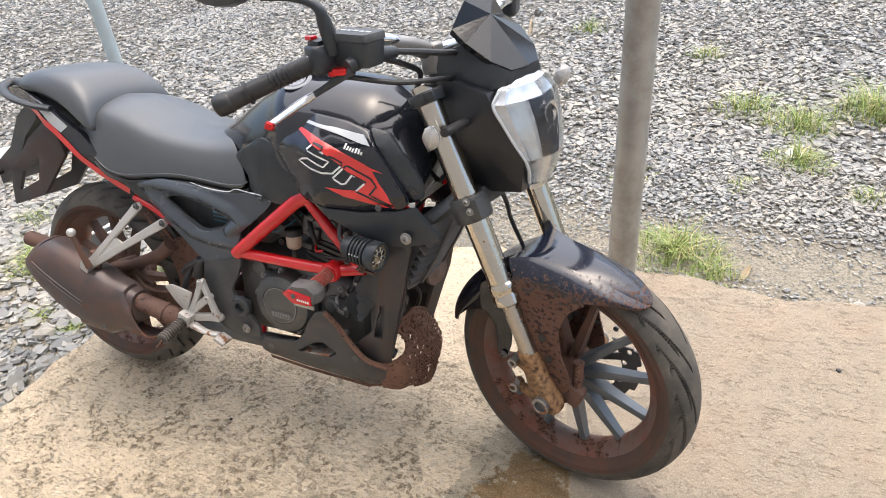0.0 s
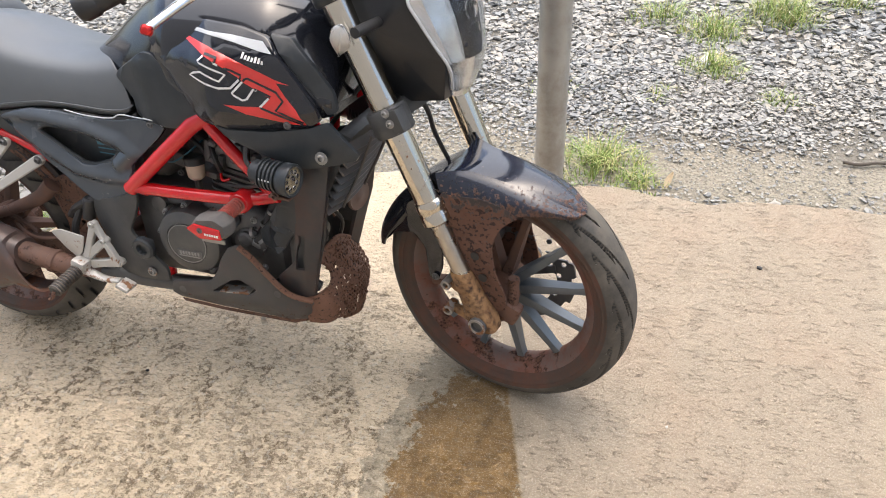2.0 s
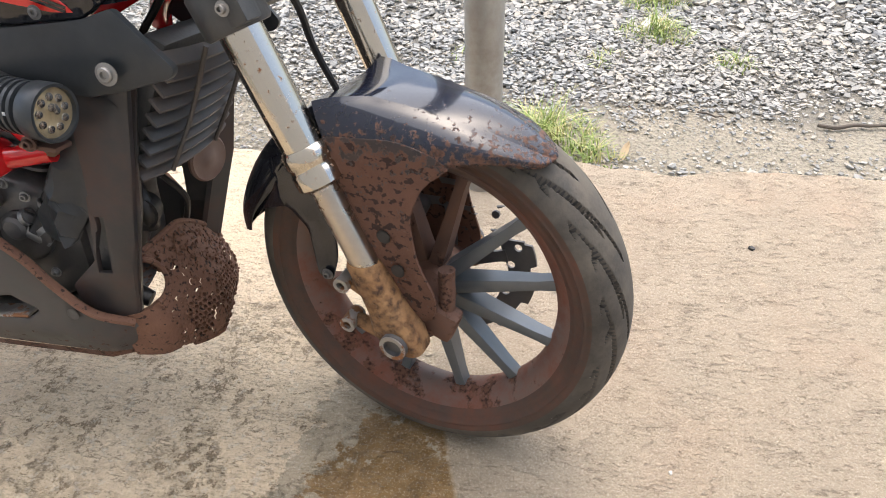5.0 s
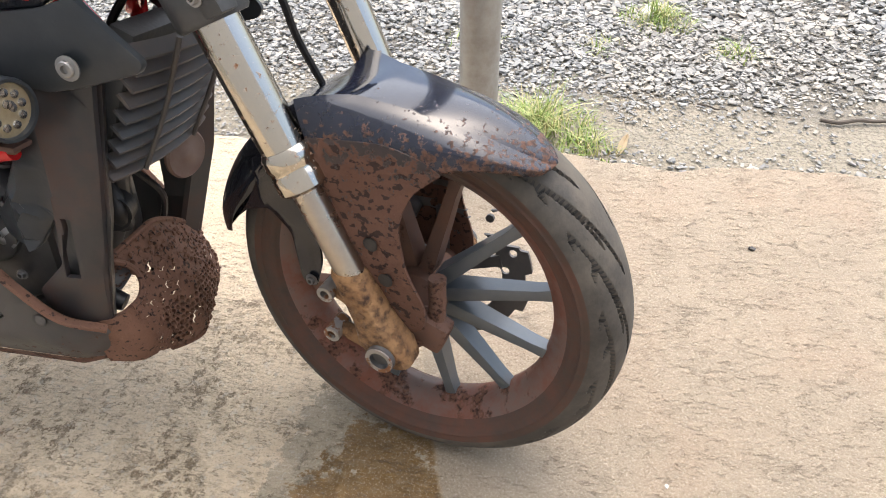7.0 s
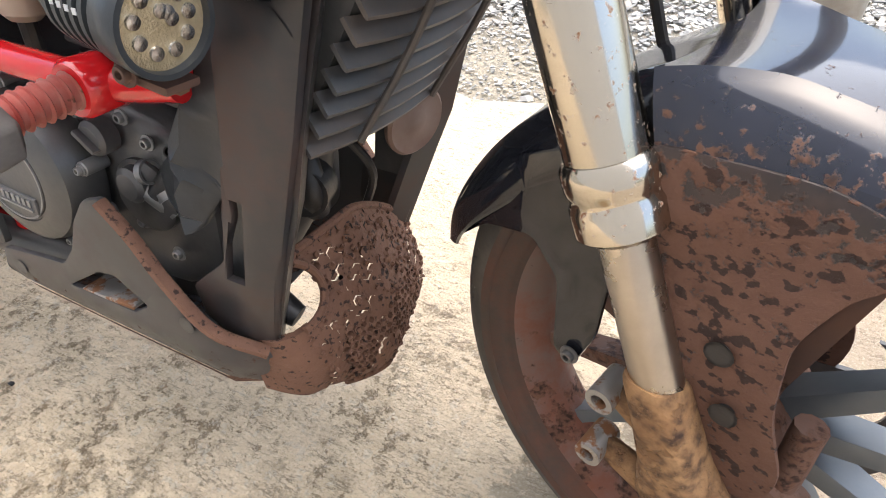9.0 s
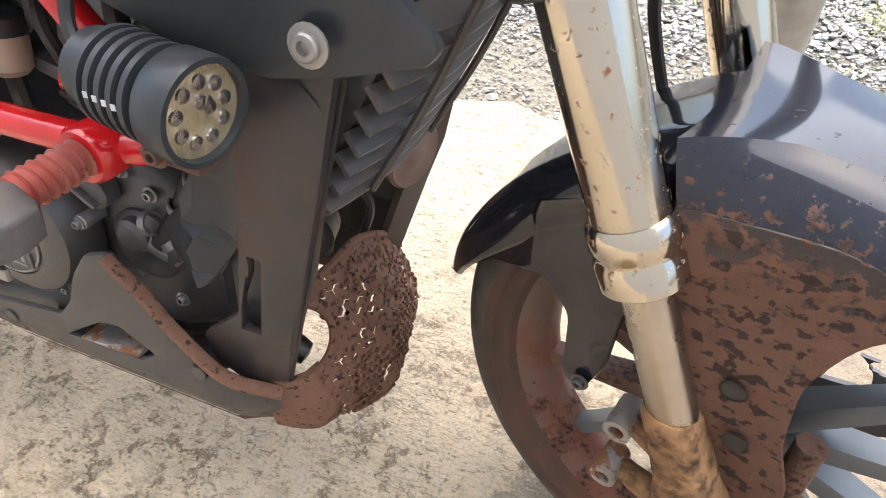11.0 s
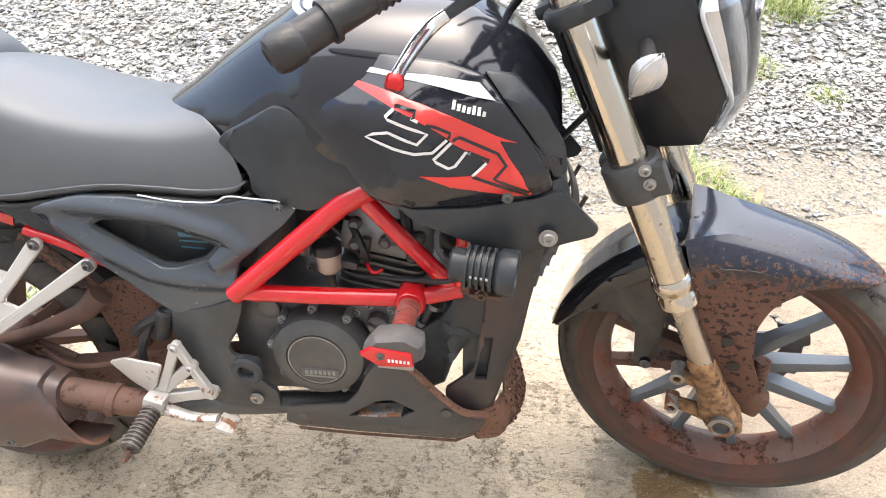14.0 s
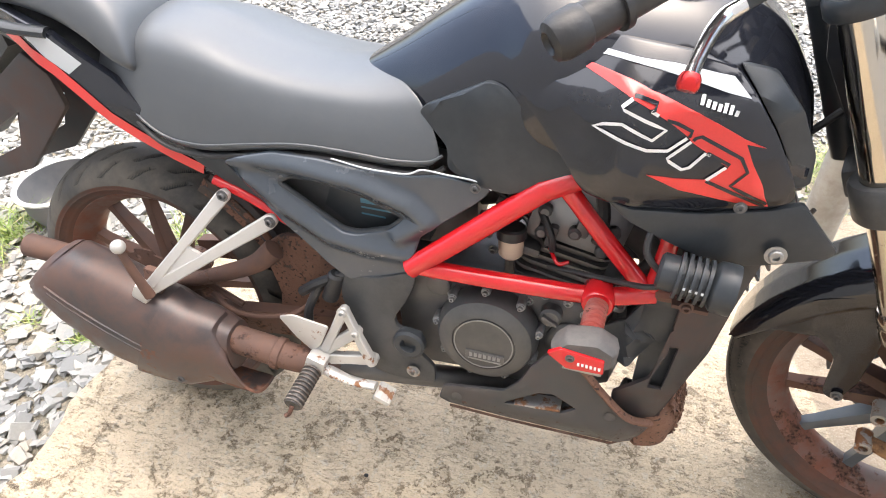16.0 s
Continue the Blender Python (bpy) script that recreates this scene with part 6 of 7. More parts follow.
for y in (-0.097,):
    for x, z in ((-0.045, 0.12), (0.0, 0.135), (0.045, 0.12), (-0.05, 0.155), (0.05, 0.155)):
        part("head_boss", lathe([(0.010, 0.0), (0.010, 0.010), (0.006, 0.014), (0.0, 0.014)], TILT_UP @ Vector((x, y, z)), (0, -1, 0), 12), DARK_METAL, engine)
cover = part("clutch_cover", lathe([(0.081, 0.0), (0.082, 0.012), (0.079, 0.026), (0.074, 0.038), (0.060, 0.045), (0.0505, 0.046), (0.0495, 0.0435), (0.0475, 0.0435), (0.0465, 0.046), (0.0, 0.047)], (0.716, -0.120, 0.402), (0, -1, 0), 56), COVER, engine, "round grey clutch cover")
part("raised_ring", lathe([(0.0475, 0.0), (0.0475, 0.0015), (0.0455, 0.0015), (0.0455, 0.0)], (0.716, -0.1655, 0.402), (0, -1, 0), 48, True), HEAD, cover)
part("name_bar", box((0.062, 0.003, 0.017), pose(0.719, -0.1675, 0.378, 0, 3, 0), 0.001), DARK_METAL, cover, "cast plain bar of a maker's mark")
part("name_line", box((0.052, 0.002, 0.0022), pose(0.719, -0.1695, 0.3725, 0, 3, 0), 0), HEAD, cover)
for i in range(7):
    part("name_stroke", box((0.0045, 0.002, 0.0075), pose(0.697 + 0.0075 * i, -0.1695, 0.381 - 0.0003 * i, 0, 3, 0), 0), HEAD, cover)
for i in range(9):
    a = radians(12 + 40 * i)
    part("cover_bolt", join(lathe([(0.0075, 0.0), (0.0075, 0.024), (0.005, 0.026), (0.0, 0.026)], (0.716 + 0.083 * math.cos(a), -0.118, 0.402 + 0.083 * math.sin(a)), (0, -1, 0), 14), bolt((0.716 + 0.083 * math.cos(a), -0.143, 0.402 + 0.083 * math.sin(a)), r=0.0042)), HEAD, engine)
part("oil_filler", join(lathe([(0.017, 0.0), (0.017, 0.016), (0.013, 0.02), (0.0, 0.02)], (0.812, -0.118, 0.450), (0, -1, 0), 24), box((0.028, 0.010, 0.005), pose(0.812, -0.140, 0.450, 0, 35, 0), 0.002)), DARK_METAL, engine, "oil filler plug")
part("front_case", join(lathe([(0.038, 0.0), (0.038, 0.012), (0.030, 0.018), (0.0, 0.018)], (0.842, -0.105, 0.392), (0, -1, 0), 30), lathe([(0.018, 0.0), (0.018, 0.024), (0.013, 0.028), (0.0, 0.028)], (0.84, -0.105, 0.408), (0, -1, 0), 20)), DARK_METAL, engine)
part("water_pump", join(tube([(0.83, -0.115, 0.410), (0.855, -0.12, 0.402), (0.872, -0.11, 0.38)], 0.010, 12), lathe([(0.013, -0.004), (0.013, 0.004)], (0.845, -0.118, 0.406), (1, 0, -0.3), 16)), HEAD, engine, "bare alloy hose fitting")
part("sprocket_cap", lathe([(0.019, 0.0), (0.019, 0.012), (0.015, 0.014), (0.0, 0.014)], (0.632, -0.112, 0.470), (0, -1, 0), 24), DARK_METAL, engine)
part("throttle_body", join(tube([(0.66, -0.02, 0.60), (0.72, -0.02, 0.605), (0.79, -0.02, 0.61)], (0.034, 0.026, 0.028), 18), lathe([(0.024, 0), (0.024, 0.03), (0, 0.03)], (0.735, -0.05, 0.60), (0, -1, 0), 18)), RUBBER, engine)
part("airbox", case([(0.48, 0.06, 0.55, 0.66), (0.50, 0.09, 0.52, 0.69), (0.64, 0.09, 0.52, 0.69), (0.68, 0.06, 0.55, 0.66)]), BLACK_ROUGH, motorcycle)
rear_res = new("rear_brake_reservoir")
rear_res.parent = motorcycle
part("cup", lathe([(0.0, 0.0), (0.012, 0.0), (0.018, 0.006), (0.0195, 0.034), (0.0, 0.034)], (0.744, -0.118, 0.540), (0, 0.05, 1), 24), PALE_PLASTIC, rear_res, "yellowed fluid cup")
part("cap", lathe([(0.0, 0.0), (0.022, 0.0), (0.022, 0.014), (0.019, 0.017), (0.0, 0.017)], (0.744, -0.116, 0.574), (0, 0.05, 1), 24), RUBBER, rear_res)
part("clip", join(bolt((0.722, -0.135, 0.560), r=0.005), tube([(0.744, -0.118, 0.54), (0.742, -0.115, 0.50), (0.73, -0.10, 0.47)], 0.008, 8)), RUBBER, rear_res)
for pts, r, m in (([(0.66, -0.10, 0.565), (0.69, -0.11, 0.572), (0.72, -0.10, 0.590), (0.75, -0.08, 0.615)], 0.002, TEAL_DECAL), ([(0.80, -0.12, 0.535), (0.88, -0.15, 0.548), (0.93, -0.19, 0.572), (0.955, -0.205, 0.588)], 0.004, RUBBER), ([(0.955, -0.205, 0.600), (0.928, -0.20, 0.63), (0.935, -0.185, 0.665), (0.97, -0.16, 0.668)], 0.0045, RUBBER),
                  ([(0.78, -0.10, 0.62), (0.80, -0.12, 0.59), (0.805, -0.115, 0.56)], 0.006, RUBBER), ([(0.80, -0.11, 0.56), (0.815, -0.13, 0.548), (0.83, -0.125, 0.550)], 0.003, RED), ([(0.70, -0.08, 0.64), (0.76, -0.10, 0.60), (0.79, -0.09, 0.55)], 0.005, RUBBER), ([(0.86, -0.09, 0.66), (0.87, -0.11, 0.62), (0.865, -0.11, 0.58)], 0.009, RUBBER)):
    part("wire", tube(pts, r, 8), m, motorcycle)
for x, z, w, h in ((0.775, 0.60, 0.018, 0.05), (0.80, 0.575, 0.014, 0.035), (0.70, 0.575, 0.03, 0.03), (0.845, 0.60, 0.02, 0.04), (0.77, 0.545, 0.03, 0.015)):
    part("engine_fitting", box((w, 0.03, h), pose(x, -0.092, z, 0, 14, 0), 0.005), DARK_METAL, engine)

for x, y, z, r, ax in ((0.872, -0.112, 0.402, 0.0125, (0.6, 0, -0.8)), (0.86, -0.122, 0.425, 0.010, (1, 0, 0.3)), (0.885, -0.105, 0.44, 0.012, (0.3, 0, 1)), (0.905, -0.10, 0.47, 0.012, (0.3, 0, 1))):
    part("hose_clamp", lathe([(r, -0.004), (r + 0.002, -0.004), (r + 0.002, 0.004), (r, 0.004)], (x, y, z), ax, 20, True), HEAD, engine, "bright steel hose clamp")
part("coolant_hose", tube([(0.862, -0.118, 0.40), (0.878, -0.108, 0.425), (0.892, -0.10, 0.455), (0.915, -0.09, 0.50), (0.95, -0.07, 0.54)], 0.0115, 12), RUBBER, engine)
for x, z in ((0.775, 0.462), (0.80, 0.478), (0.835, 0.47), (0.862, 0.452), (0.652, 0.452), (0.66, 0.345), (0.79, 0.335), (0.83, 0.36), (0.87, 0.335)):
    part("case_bolt", join(bolt((x, -0.116, z), r=0.0052)), HEAD, engine)

# ---- belly pan, radiator and its guards ----
belly = new("belly_pan")
belly.parent = motorcycle
belly["label"] = "black belly pan caked with red mud"
PAN = [(0.648, 0.294), (0.700, 0.302), (0.752, 0.309), (0.775, 0.335), (0.792, 0.372), (0.815, 0.402), (0.842, 0.412), (0.872, 0.385), (0.905, 0.345), (0.945, 0.300), (0.985, 0.268), (1.004, 0.246), (1.012, 0.198), (0.930, 0.214), (0.76, 0.228), (0.655, 0.246), (0.640, 0.265)]
TRI = [(0.752, 0.282), (0.806, 0.318), (0.830, 0.322), (0.868, 0.300), (0.846, 0.284)]


def pan_depth(x, z):
    return -0.160 + 0.55 * max(0.0, 0.262 - z) + 0.35 * max(0.0, x - 0.93) + 0.5 * max(0.0, x - 0.96) - 0.004


for s in (-1, 1):
    a = panel(rounded(PAN, 0.006), pan_depth, 0.006, [rounded(TRI, 0.004)], cut=0.03)
    part("pan_side", mirrored(a) if s > 0 else a, BELLY, belly)
    for x, z in ((0.920, 0.300), (0.672, 0.276)):
        b = lathe([(0.009, 0.0), (0.007, 0.0), (0.0065, 0.008), (0.0, 0.008)], (x, pan_depth(x, z) - 0.0015, z), (0, 1, 0), 16)
        part("pan_socket", mirrored(b) if s > 0 else b, DARK_METAL, belly)
    e = tube([(x, (pan_depth(x, z) - 0.001) * -s, z) for x, z in ((0.844, 0.410), (0.875, 0.382), (0.906, 0.344), (0.946, 0.300), (0.985, 0.270))], 0.005, 8, True, True, 1.5)
    part("pan_edge", e, GUARD_MUD, belly, "thick raised edge covered in mud")
    lip = box((0.075, 0.03, 0.004), pose(0.806, s * 0.148, 0.284, 0, -4, 0), 0.001)
    part("window_floor", lip, ALLOY, belly)
    t = strip([(0.655, 0.236), (0.76, 0.219), (0.93, 0.208), (1.0, 0.206)], 0.018, lambda x, z: pan_depth(x, z) - 0.001)
    part("red_edge", mirrored(t) if s > 0 else t, RUSTY, belly, "faded red lower edge")
keel = [half_ring(x, [(w, zt), (w * 0.9, zt - 0.02), (w * 0.6, zl + 0.01), (0.0, zl)], 3) for x, w, zt, zl in ((0.65, 0.140, 0.258, 0.215), (0.75, 0.132, 0.234, 0.186), (0.86, 0.128, 0.224, 0.178))]
part("keel", loft(keel, False), BELLY, belly)


def skin(u, v):
    """The front guard's face: u across, from the right edge to the left; v up."""
    k = 2 * u - 1
    a = abs(k)
    low, high = Vector((1.037 - 0.027 * a ** 1.3, 0, 0.168 + 0.029 * a ** 1.5)), Vector((0.992 - 0.012 * a, 0, 0.364 - (0.012 * a if k < 0 else 0.072 * a ** 1.3)))
    p = low.lerp(high, v) + Vector((0.027 * math.sin(math.pi * max(v, 0.0) ** 0.7), 0, 0))
    p.y = k * (0.090 + 0.037 * v)
    return p


def mouth(u, v):
    """The open corner beside the radiator guard."""
    return ((u + 0.03) / 0.24) ** 2 + ((v - 0.82) / 0.21) ** 2


def honeycomb():
    """The front mud guard: a curved plate with a field of open hexagons, in the bike's frame."""
    bm = bmesh.new()
    pitch = 0.0105

    nu, nv = int(0.22 / pitch), int(0.20 / (pitch * 0.866))
    for j in range(nv):
        for i in range(nu):
            cu, cv = (i + 0.5 + 0.5 * (j % 2)) / nu, (j + 0.5) / nv
            if cu > 1:
                continue
            filled = noise.noise(Vector((cu * 5, cv * 4, 2.5))) + (0.40 if cv > 0.50 else 0) + (0.5 if cu < 0.16 or cu > 0.88 or cv < 0.05 else 0) - (0.5 if 0.08 < cv < 0.46 and 0.22 < cu < 0.80 else 0) > 0.05
            if mouth(cu, cv) < 1:
                continue
            hexa = [(cu + math.cos(a) / nu * 0.577, cv + math.sin(a) / nv * 0.667) for a in (math.pi / 6 + math.pi / 3 * k for k in range(6))]
            core = [(cu + math.cos(a) / nu * 0.40, cv + math.sin(a) / nv * 0.46) for a in (math.pi / 6 + math.pi / 3 * k for k in range(6))]
            bump = 0.003 * noise.noise(Vector((cu * 30, cv * 30, 0)))
            o = [bm.verts.new(skin(*p) + Vector((bump, 0, 0))) for p in hexa]
            if filled:
                bm.faces.new(o)
                continue
            c = [bm.verts.new(skin(*p) + Vector((bump, 0, 0))) for p in core]
            d = [bm.verts.new(skin(*p) + Vector((bump - 0.012, 0, 0))) for p in core]
            for k in range(6):
                q = (k + 1) % 6
                bm.faces.new((o[k], o[q], c[q], c[k]))
                bm.faces.new((c[k], c[q], d[q], d[k]))
    bmesh.ops.remove_doubles(bm, verts=bm.verts, dist=0.0012)
    return bm


part("honeycomb_guard", honeycomb(), GUARD_MUD, belly, "perforated front guard clogged with mud", None, 30)
rng = random.Random(3)
clods = []
for _ in range(520):
    u, v = rng.random(), rng.random()
    if mouth(u, v) < 1.15 or (0.06 < v < 0.46 and 0.2 < u < 0.8 and rng.random() < 0.85) or (u < 0.30 and rng.random() < 0.5):
        continue
    b = bmesh.new()
    bmesh.ops.create_icosphere(b, subdivisions=1, radius=rng.uniform(0.0015, 0.0042), matrix=Matrix.Translation(skin(u, v) + Vector((0.001, 0, 0))) @ Matrix.Diagonal((0.7, 1, 1, 1)))
    for q in b.verts:
        q.co += Vector((rng.uniform(-1, 1), rng.uniform(-1, 1), rng.uniform(-1, 1))) * 0.001
    clods.append(b)
ring = [skin(max(0.0, -0.03 + 0.24 * math.cos(t)), min(1.0, 0.82 + 0.21 * math.sin(t))) for t in (radians(-80 + 4 * k) for k in range(36))]
part("mouth_lip", tube(ring, 0.0045, 8, False), GUARD_MUD, belly, "mud-covered rim of the opening")
part("guard_rim", tube([skin(k / 24, 0.0) for k in range(4, 25)], 0.005, 8, False), GUARD_MUD, belly)
part("guard_rim", tube([skin(k / 24, 1.0) for k in range(25)], 0.0045, 8, False), GUARD_MUD, belly)
tagged(part("caked_mud", join(*clods), GUARD_MUD, belly, "dried clods of red mud"), kind="stuff")
def nose_corner():
    """The caked corner that joins the front guard to the pan's side."""
    rows = []
    for j in range(11):
        v = -0.02 + 0.64 * j / 10
        a, b = skin(0.03, v), Vector((0.966 - 0.01 * (j / 10), -0.134 + 0.010 * (1 - j / 10), 0.204 + 0.072 * j / 10))
        row = []
        for i in range(9):
            k = i / 8
            p = a.lerp(b, k) + Vector((0.010, -0.008, 0)) * math.sin(math.pi * k)
            row.append(p + Vector((1, -1, 0)) * 0.003 * noise.noise(p * 60))
        rows.append(row + [q + Vector((-0.006, 0.006, 0)) for q in reversed(row)])
    return loft(rows)


part("drain_bulb", lathe([(0.0, -0.03), (0.014, -0.028), (0.017, 0.0), (0.012, 0.026), (0.0, 0.028)], (0.962, -0.088, 0.290), (0.9, 0.1, -0.4), 16), RUBBER, belly)
part("nose_corner", nose_corner(), GUARD_MUD, belly, "mud-caked corner of the front guard")

radiator = new("radiator")
radiator.parent = motorcycle
radiator["label"] = "dark radiator with dusty horizontal slats"
RAD = Matrix.Translation((1.056, 0.0, 0.580)) @ Matrix.Rotation(radians(26), 4, "Y")
part("core", box((0.030, 0.22, 0.18), RAD, 0.006), BLACK_ROUGH, radiator)
for i in range(9):
    z = -0.084 + 0.0205 * i
    slat = loft([[RAD @ Vector((x + 0.012 * (1 - (y / 0.12) ** 2), y, z + dz)) for x, dz in ((0.012, 0.001), (0.027, -0.008), (0.030, -0.0085), (0.030, -0.0055), (0.014, 0.004))] for y in (-0.118 + 0.236 * k / 16 for k in range(17))])
    part("slat", slat, SLAT, radiator)
for y in (-0.062, 0.062):
    part("upright", tube([RAD @ Vector((0.040, y, -0.092)), RAD @ Vector((0.043, y + 0.004, 0.0)), RAD @ Vector((0.040, y, 0.092))], 0.0035, 8), SLAT, radiator)
GUARD = [(0.990, 0.560), (1.000, 0.606), (1.045, 0.604), (1.074, 0.618), (1.064, 0.575), (1.050, 0.510), (1.024, 0.400), (0.984, 0.256), (0.962, 0.258), (0.918, 0.292), (0.918, 0.335), (0.965, 0.379), (0.985, 0.430), (0.984, 0.480)]
SLOT = [(0.980, 0.446), (0.997, 0.446), (0.986, 0.362), (0.967, 0.362)]


def guard_depth(x, z):
    """The side guard folds inwards towards its leading edge."""
    lead = 1.030 + 0.30 * (z - 0.40)
    return -0.150 + 0.35 * max(0.0, x - lead + 0.03) + 0.18 * max(0.0, 0.36 - z) - 0.02 * max(0, 0.98 - x)


for s in (-1, 1):
    g = panel(rounded(GUARD, 0.006), guard_depth, 0.008, [SLOT], cut=0.03)
    part("radiator_guard", mirrored(g) if s > 0 else g, GUARD_PLASTIC, motorcycle, "tall matt black radiator guard")
    w = panel(rounded([(0.876, 0.432), (0.915, 0.470), (0.945, 0.520), (0.968, 0.590), (1.0, 0.595), (0.995, 0.500), (0.990, 0.446), (0.965, 0.440), (0.938, 0.398), (0.900, 0.392), (0.880, 0.402)], 0.008), lambda x, z: -0.134 - 0.10 * max(0, x - 0.95) + 0.25 * max(0, 0.92 - x) - 0.02 * math.exp(-((x - 0.93) / 0.012) ** 2), 0.006, cut=0.03)
    part("inner_cover", mirrored(w) if s > 0 else w, BLACK_SATIN, motorcycle)
    k = panel(rounded([(0.950, 0.470), (1.015, 0.470), (1.000, 0.345), (0.945, 0.345)], 0.006), -0.128, 0.004, cut=0.2)
    part("slot_back", mirrored(k) if s > 0 else k, BLACK_ROUGH, motorcycle)
    front = loft([[(x + 0.004, s * y, z), (x - 0.012, s * (y - 0.030), z), (x - 0.020, s * (y - 0.032), z), (x - 0.008, s * y, z)] for x, y, z in ((1.072, 0.134, 0.615), (1.049, 0.136, 0.510), (1.036, 0.136, 0.438), (1.019, 0.134, 0.385), (0.983, 0.122, 0.258))])
    part("guard_lip", front, GUARD_PLASTIC, motorcycle)
part("horn", lathe([(0.0, -0.02), (0.02, -0.02), (0.030, -0.006), (0.036, -0.004), (0.037, 0.002), (0.034, 0.005), (0.028, 0.003), (0.012, 0.005), (0.008, 0.007), (0.0, 0.007)], (1.034, 0.060, 0.450), (0.95, -0.30, -0.1), 40), HORN, motorcycle, "round dusty horn")
part("header_pipe", tube([(0.90, 0.0, 0.55), (0.95, 0.0, 0.50), (0.945, 0.01, 0.41), (0.905, 0.0, 0.31), (0.85, -0.03, 0.240), (0.72, -0.06, 0.225), (0.60, -0.10, 0.245), (0.50, -0.15, 0.285), (0.40, -0.195, 0.322)], 0.021, 16), DARK_METAL, motorcycle, "dark header pipe")
part("oil_cooler_hose", join(tube([(0.96, -0.03, 0.44), (0.98, -0.04, 0.405), (0.975, -0.03, 0.375)], 0.014, 10), tube([(0.97, 0.03, 0.43), (0.99, 0.05, 0.385), (0.975, 0.055, 0.33)], 0.005, 8), lathe([(0.0, 0.0), (0.026, 0.0), (0.026, 0.03), (0.0, 0.03)], (0.965, -0.02, 0.40), (0.3, -1, 0), 20)), RUBBER, motorcycle)

# ---- spot lamp and crash slider ----
for s in (-1, 1):
    lamp = new("spot_lamp")
    lamp.parent = motorcycle
    lamp["label"] = "black finned spot lamp on the frame"
    ax, c = Vector((0.985, -s * -0.12 if s < 0 else 0.12, -0.10)).normalized(), Vector((0.944, s * 0.205, 0.612))
    prof = [(0.0, 0.0), (0.022, 0.0), (0.027, 0.004), (0.027, 0.022)]
    for i in range(5):
        x = 0.022 + 0.0085 * i
        prof += [(0.0275, x), (0.0345, x + 0.0005), (0.0345, x + 0.0045), (0.0275, x + 0.005)]
    prof += [(0.0345, 0.066), (0.0365, 0.068), (0.0375, 0.086), (0.0365, 0.090), (0.0325, 0.090), (0.0315, 0.084)]
    prof = [(0.86 * r, h) for r, h in prof]
    part("housing", lathe(prof, c, ax, 40), BLACK_SATIN, lamp)
    part("lens", lathe([(0.0272, 0.0), (0.0272, 0.003), (0.0, 0.0035)], c + ax * 0.082, ax, 36), LED, lamp, "yellowish lens over many small lights")
    up = Vector((0, 0, 1)) - ax * ax.z
    sd = up.normalized().cross(ax)
    for i in range(12):
        k = 2 * math.pi * i / 9
        rr = 0.0175 if i < 9 else 0.006
        part("emitter", lathe([(0.0052, 0.0), (0.0042, 0.003), (0.0, 0.0036)], c + ax * 0.0835 + up.normalized() * rr * math.cos(k) + sd * rr * math.sin(k), ax, 12), REFLECTOR, lamp)
    for i in range(4):
        part("print_bar", box((0.003, 0.0006, 0.0035), Matrix.Translation(c + ax * (0.030 + 0.007 * i) + Vector((0, s * 0.0300, 0.002))), 0), SILVER_DECAL, lamp, "small pale printed bar")
    part("bracket", join(box((0.045, 0.028, 0.006), pose(0.990, s * 0.195, 0.560, 0, 6, 0), 0.002), bolt((0.985, s * 0.212, 0.566), (0, s, 0), 0.006), tube([(0.985, s * 0.19, 0.575), (0.975, s * 0.17, 0.55), (0.955, s * 0.15, 0.535)], 0.009, 8)), RUSTY, lamp)
    slider = new("crash_slider")
    slider.parent = motorcycle
    slider["label"] = "scuffed grey and red crash slider on a muddy arm"
    arm = [(0.878, s * 0.178, 0.523), (0.877, s * 0.20, 0.522), (0.875, s * 0.228, 0.520), (0.874, s * 0.248, 0.518)]
    part("arm", tube(arm, 0.0135, 18), SPRING, slider)
    coils = [lathe([(0.013, -0.002), (0.0158, 0.0), (0.013, 0.002)], Vector(arm[0]).lerp(Vector(arm[3]), (k + 0.5) / 9), Vector(arm[3]) - Vector(arm[0]), 18) for k in range(8)]
    for c in coils:
        part("coil", c, SPRING, slider)
    puck = rounded([(-0.046, 0.0), (-0.028, 0.020), (0.016, 0.024), (0.040, 0.010), (0.038, -0.015), (0.016, -0.026), (-0.026, -0.021)], 0.003, 2)
    part("puck", loft([[(0.873 + x * k, s * y, 0.516 + z * k) for x, z in puck] for y, k in ((0.238, 0.72), (0.244, 0.92), (0.260, 1.0), (0.273, 0.98), (0.281, 0.82))]), surface("scuffed_grey_rubber", (0.055, 0.055, 0.057), 0.6, dust=0.4), slider)
    face = panel(rounded([(-0.046, 0.002), (-0.028, 0.013), (0.026, 0.004), (0.027, -0.018), (-0.020, -0.018)], 0.003), -0.2845, 0.006, cut=0.1)
    bmesh.ops.translate(face, vec=(0.871, 0, 0.513), verts=face.verts)
    part("red_face", mirrored(face) if s > 0 else face, RED, slider, "bright red name face")
    for i in range(6):
        part("mark_bar", box((0.003, 0.001, 0.0045), pose(0.866 + 0.0052 * i, s * 0.2853, 0.5065 - 0.0005 * i), 0), WHITE_DECAL, slider, "pale bar of a maker's mark")
    part("screw", join(bolt((0.855, s * 0.2845, 0.513), (0, s, 0), 0.004, 0.002)), DARK_METAL, slider)
    part("washer_plate", box((0.05, 0.004, 0.010), pose(0.871, s * 0.270, 0.486, 0, 4, 0), 0.001), ALLOY, slider)

# ---- exhaust, swingarm and foot pegs ----
exhaust = new("exhaust")
exhaust.parent = motorcycle
exhaust["label"] = "black silencer baked over with red-brown mud"


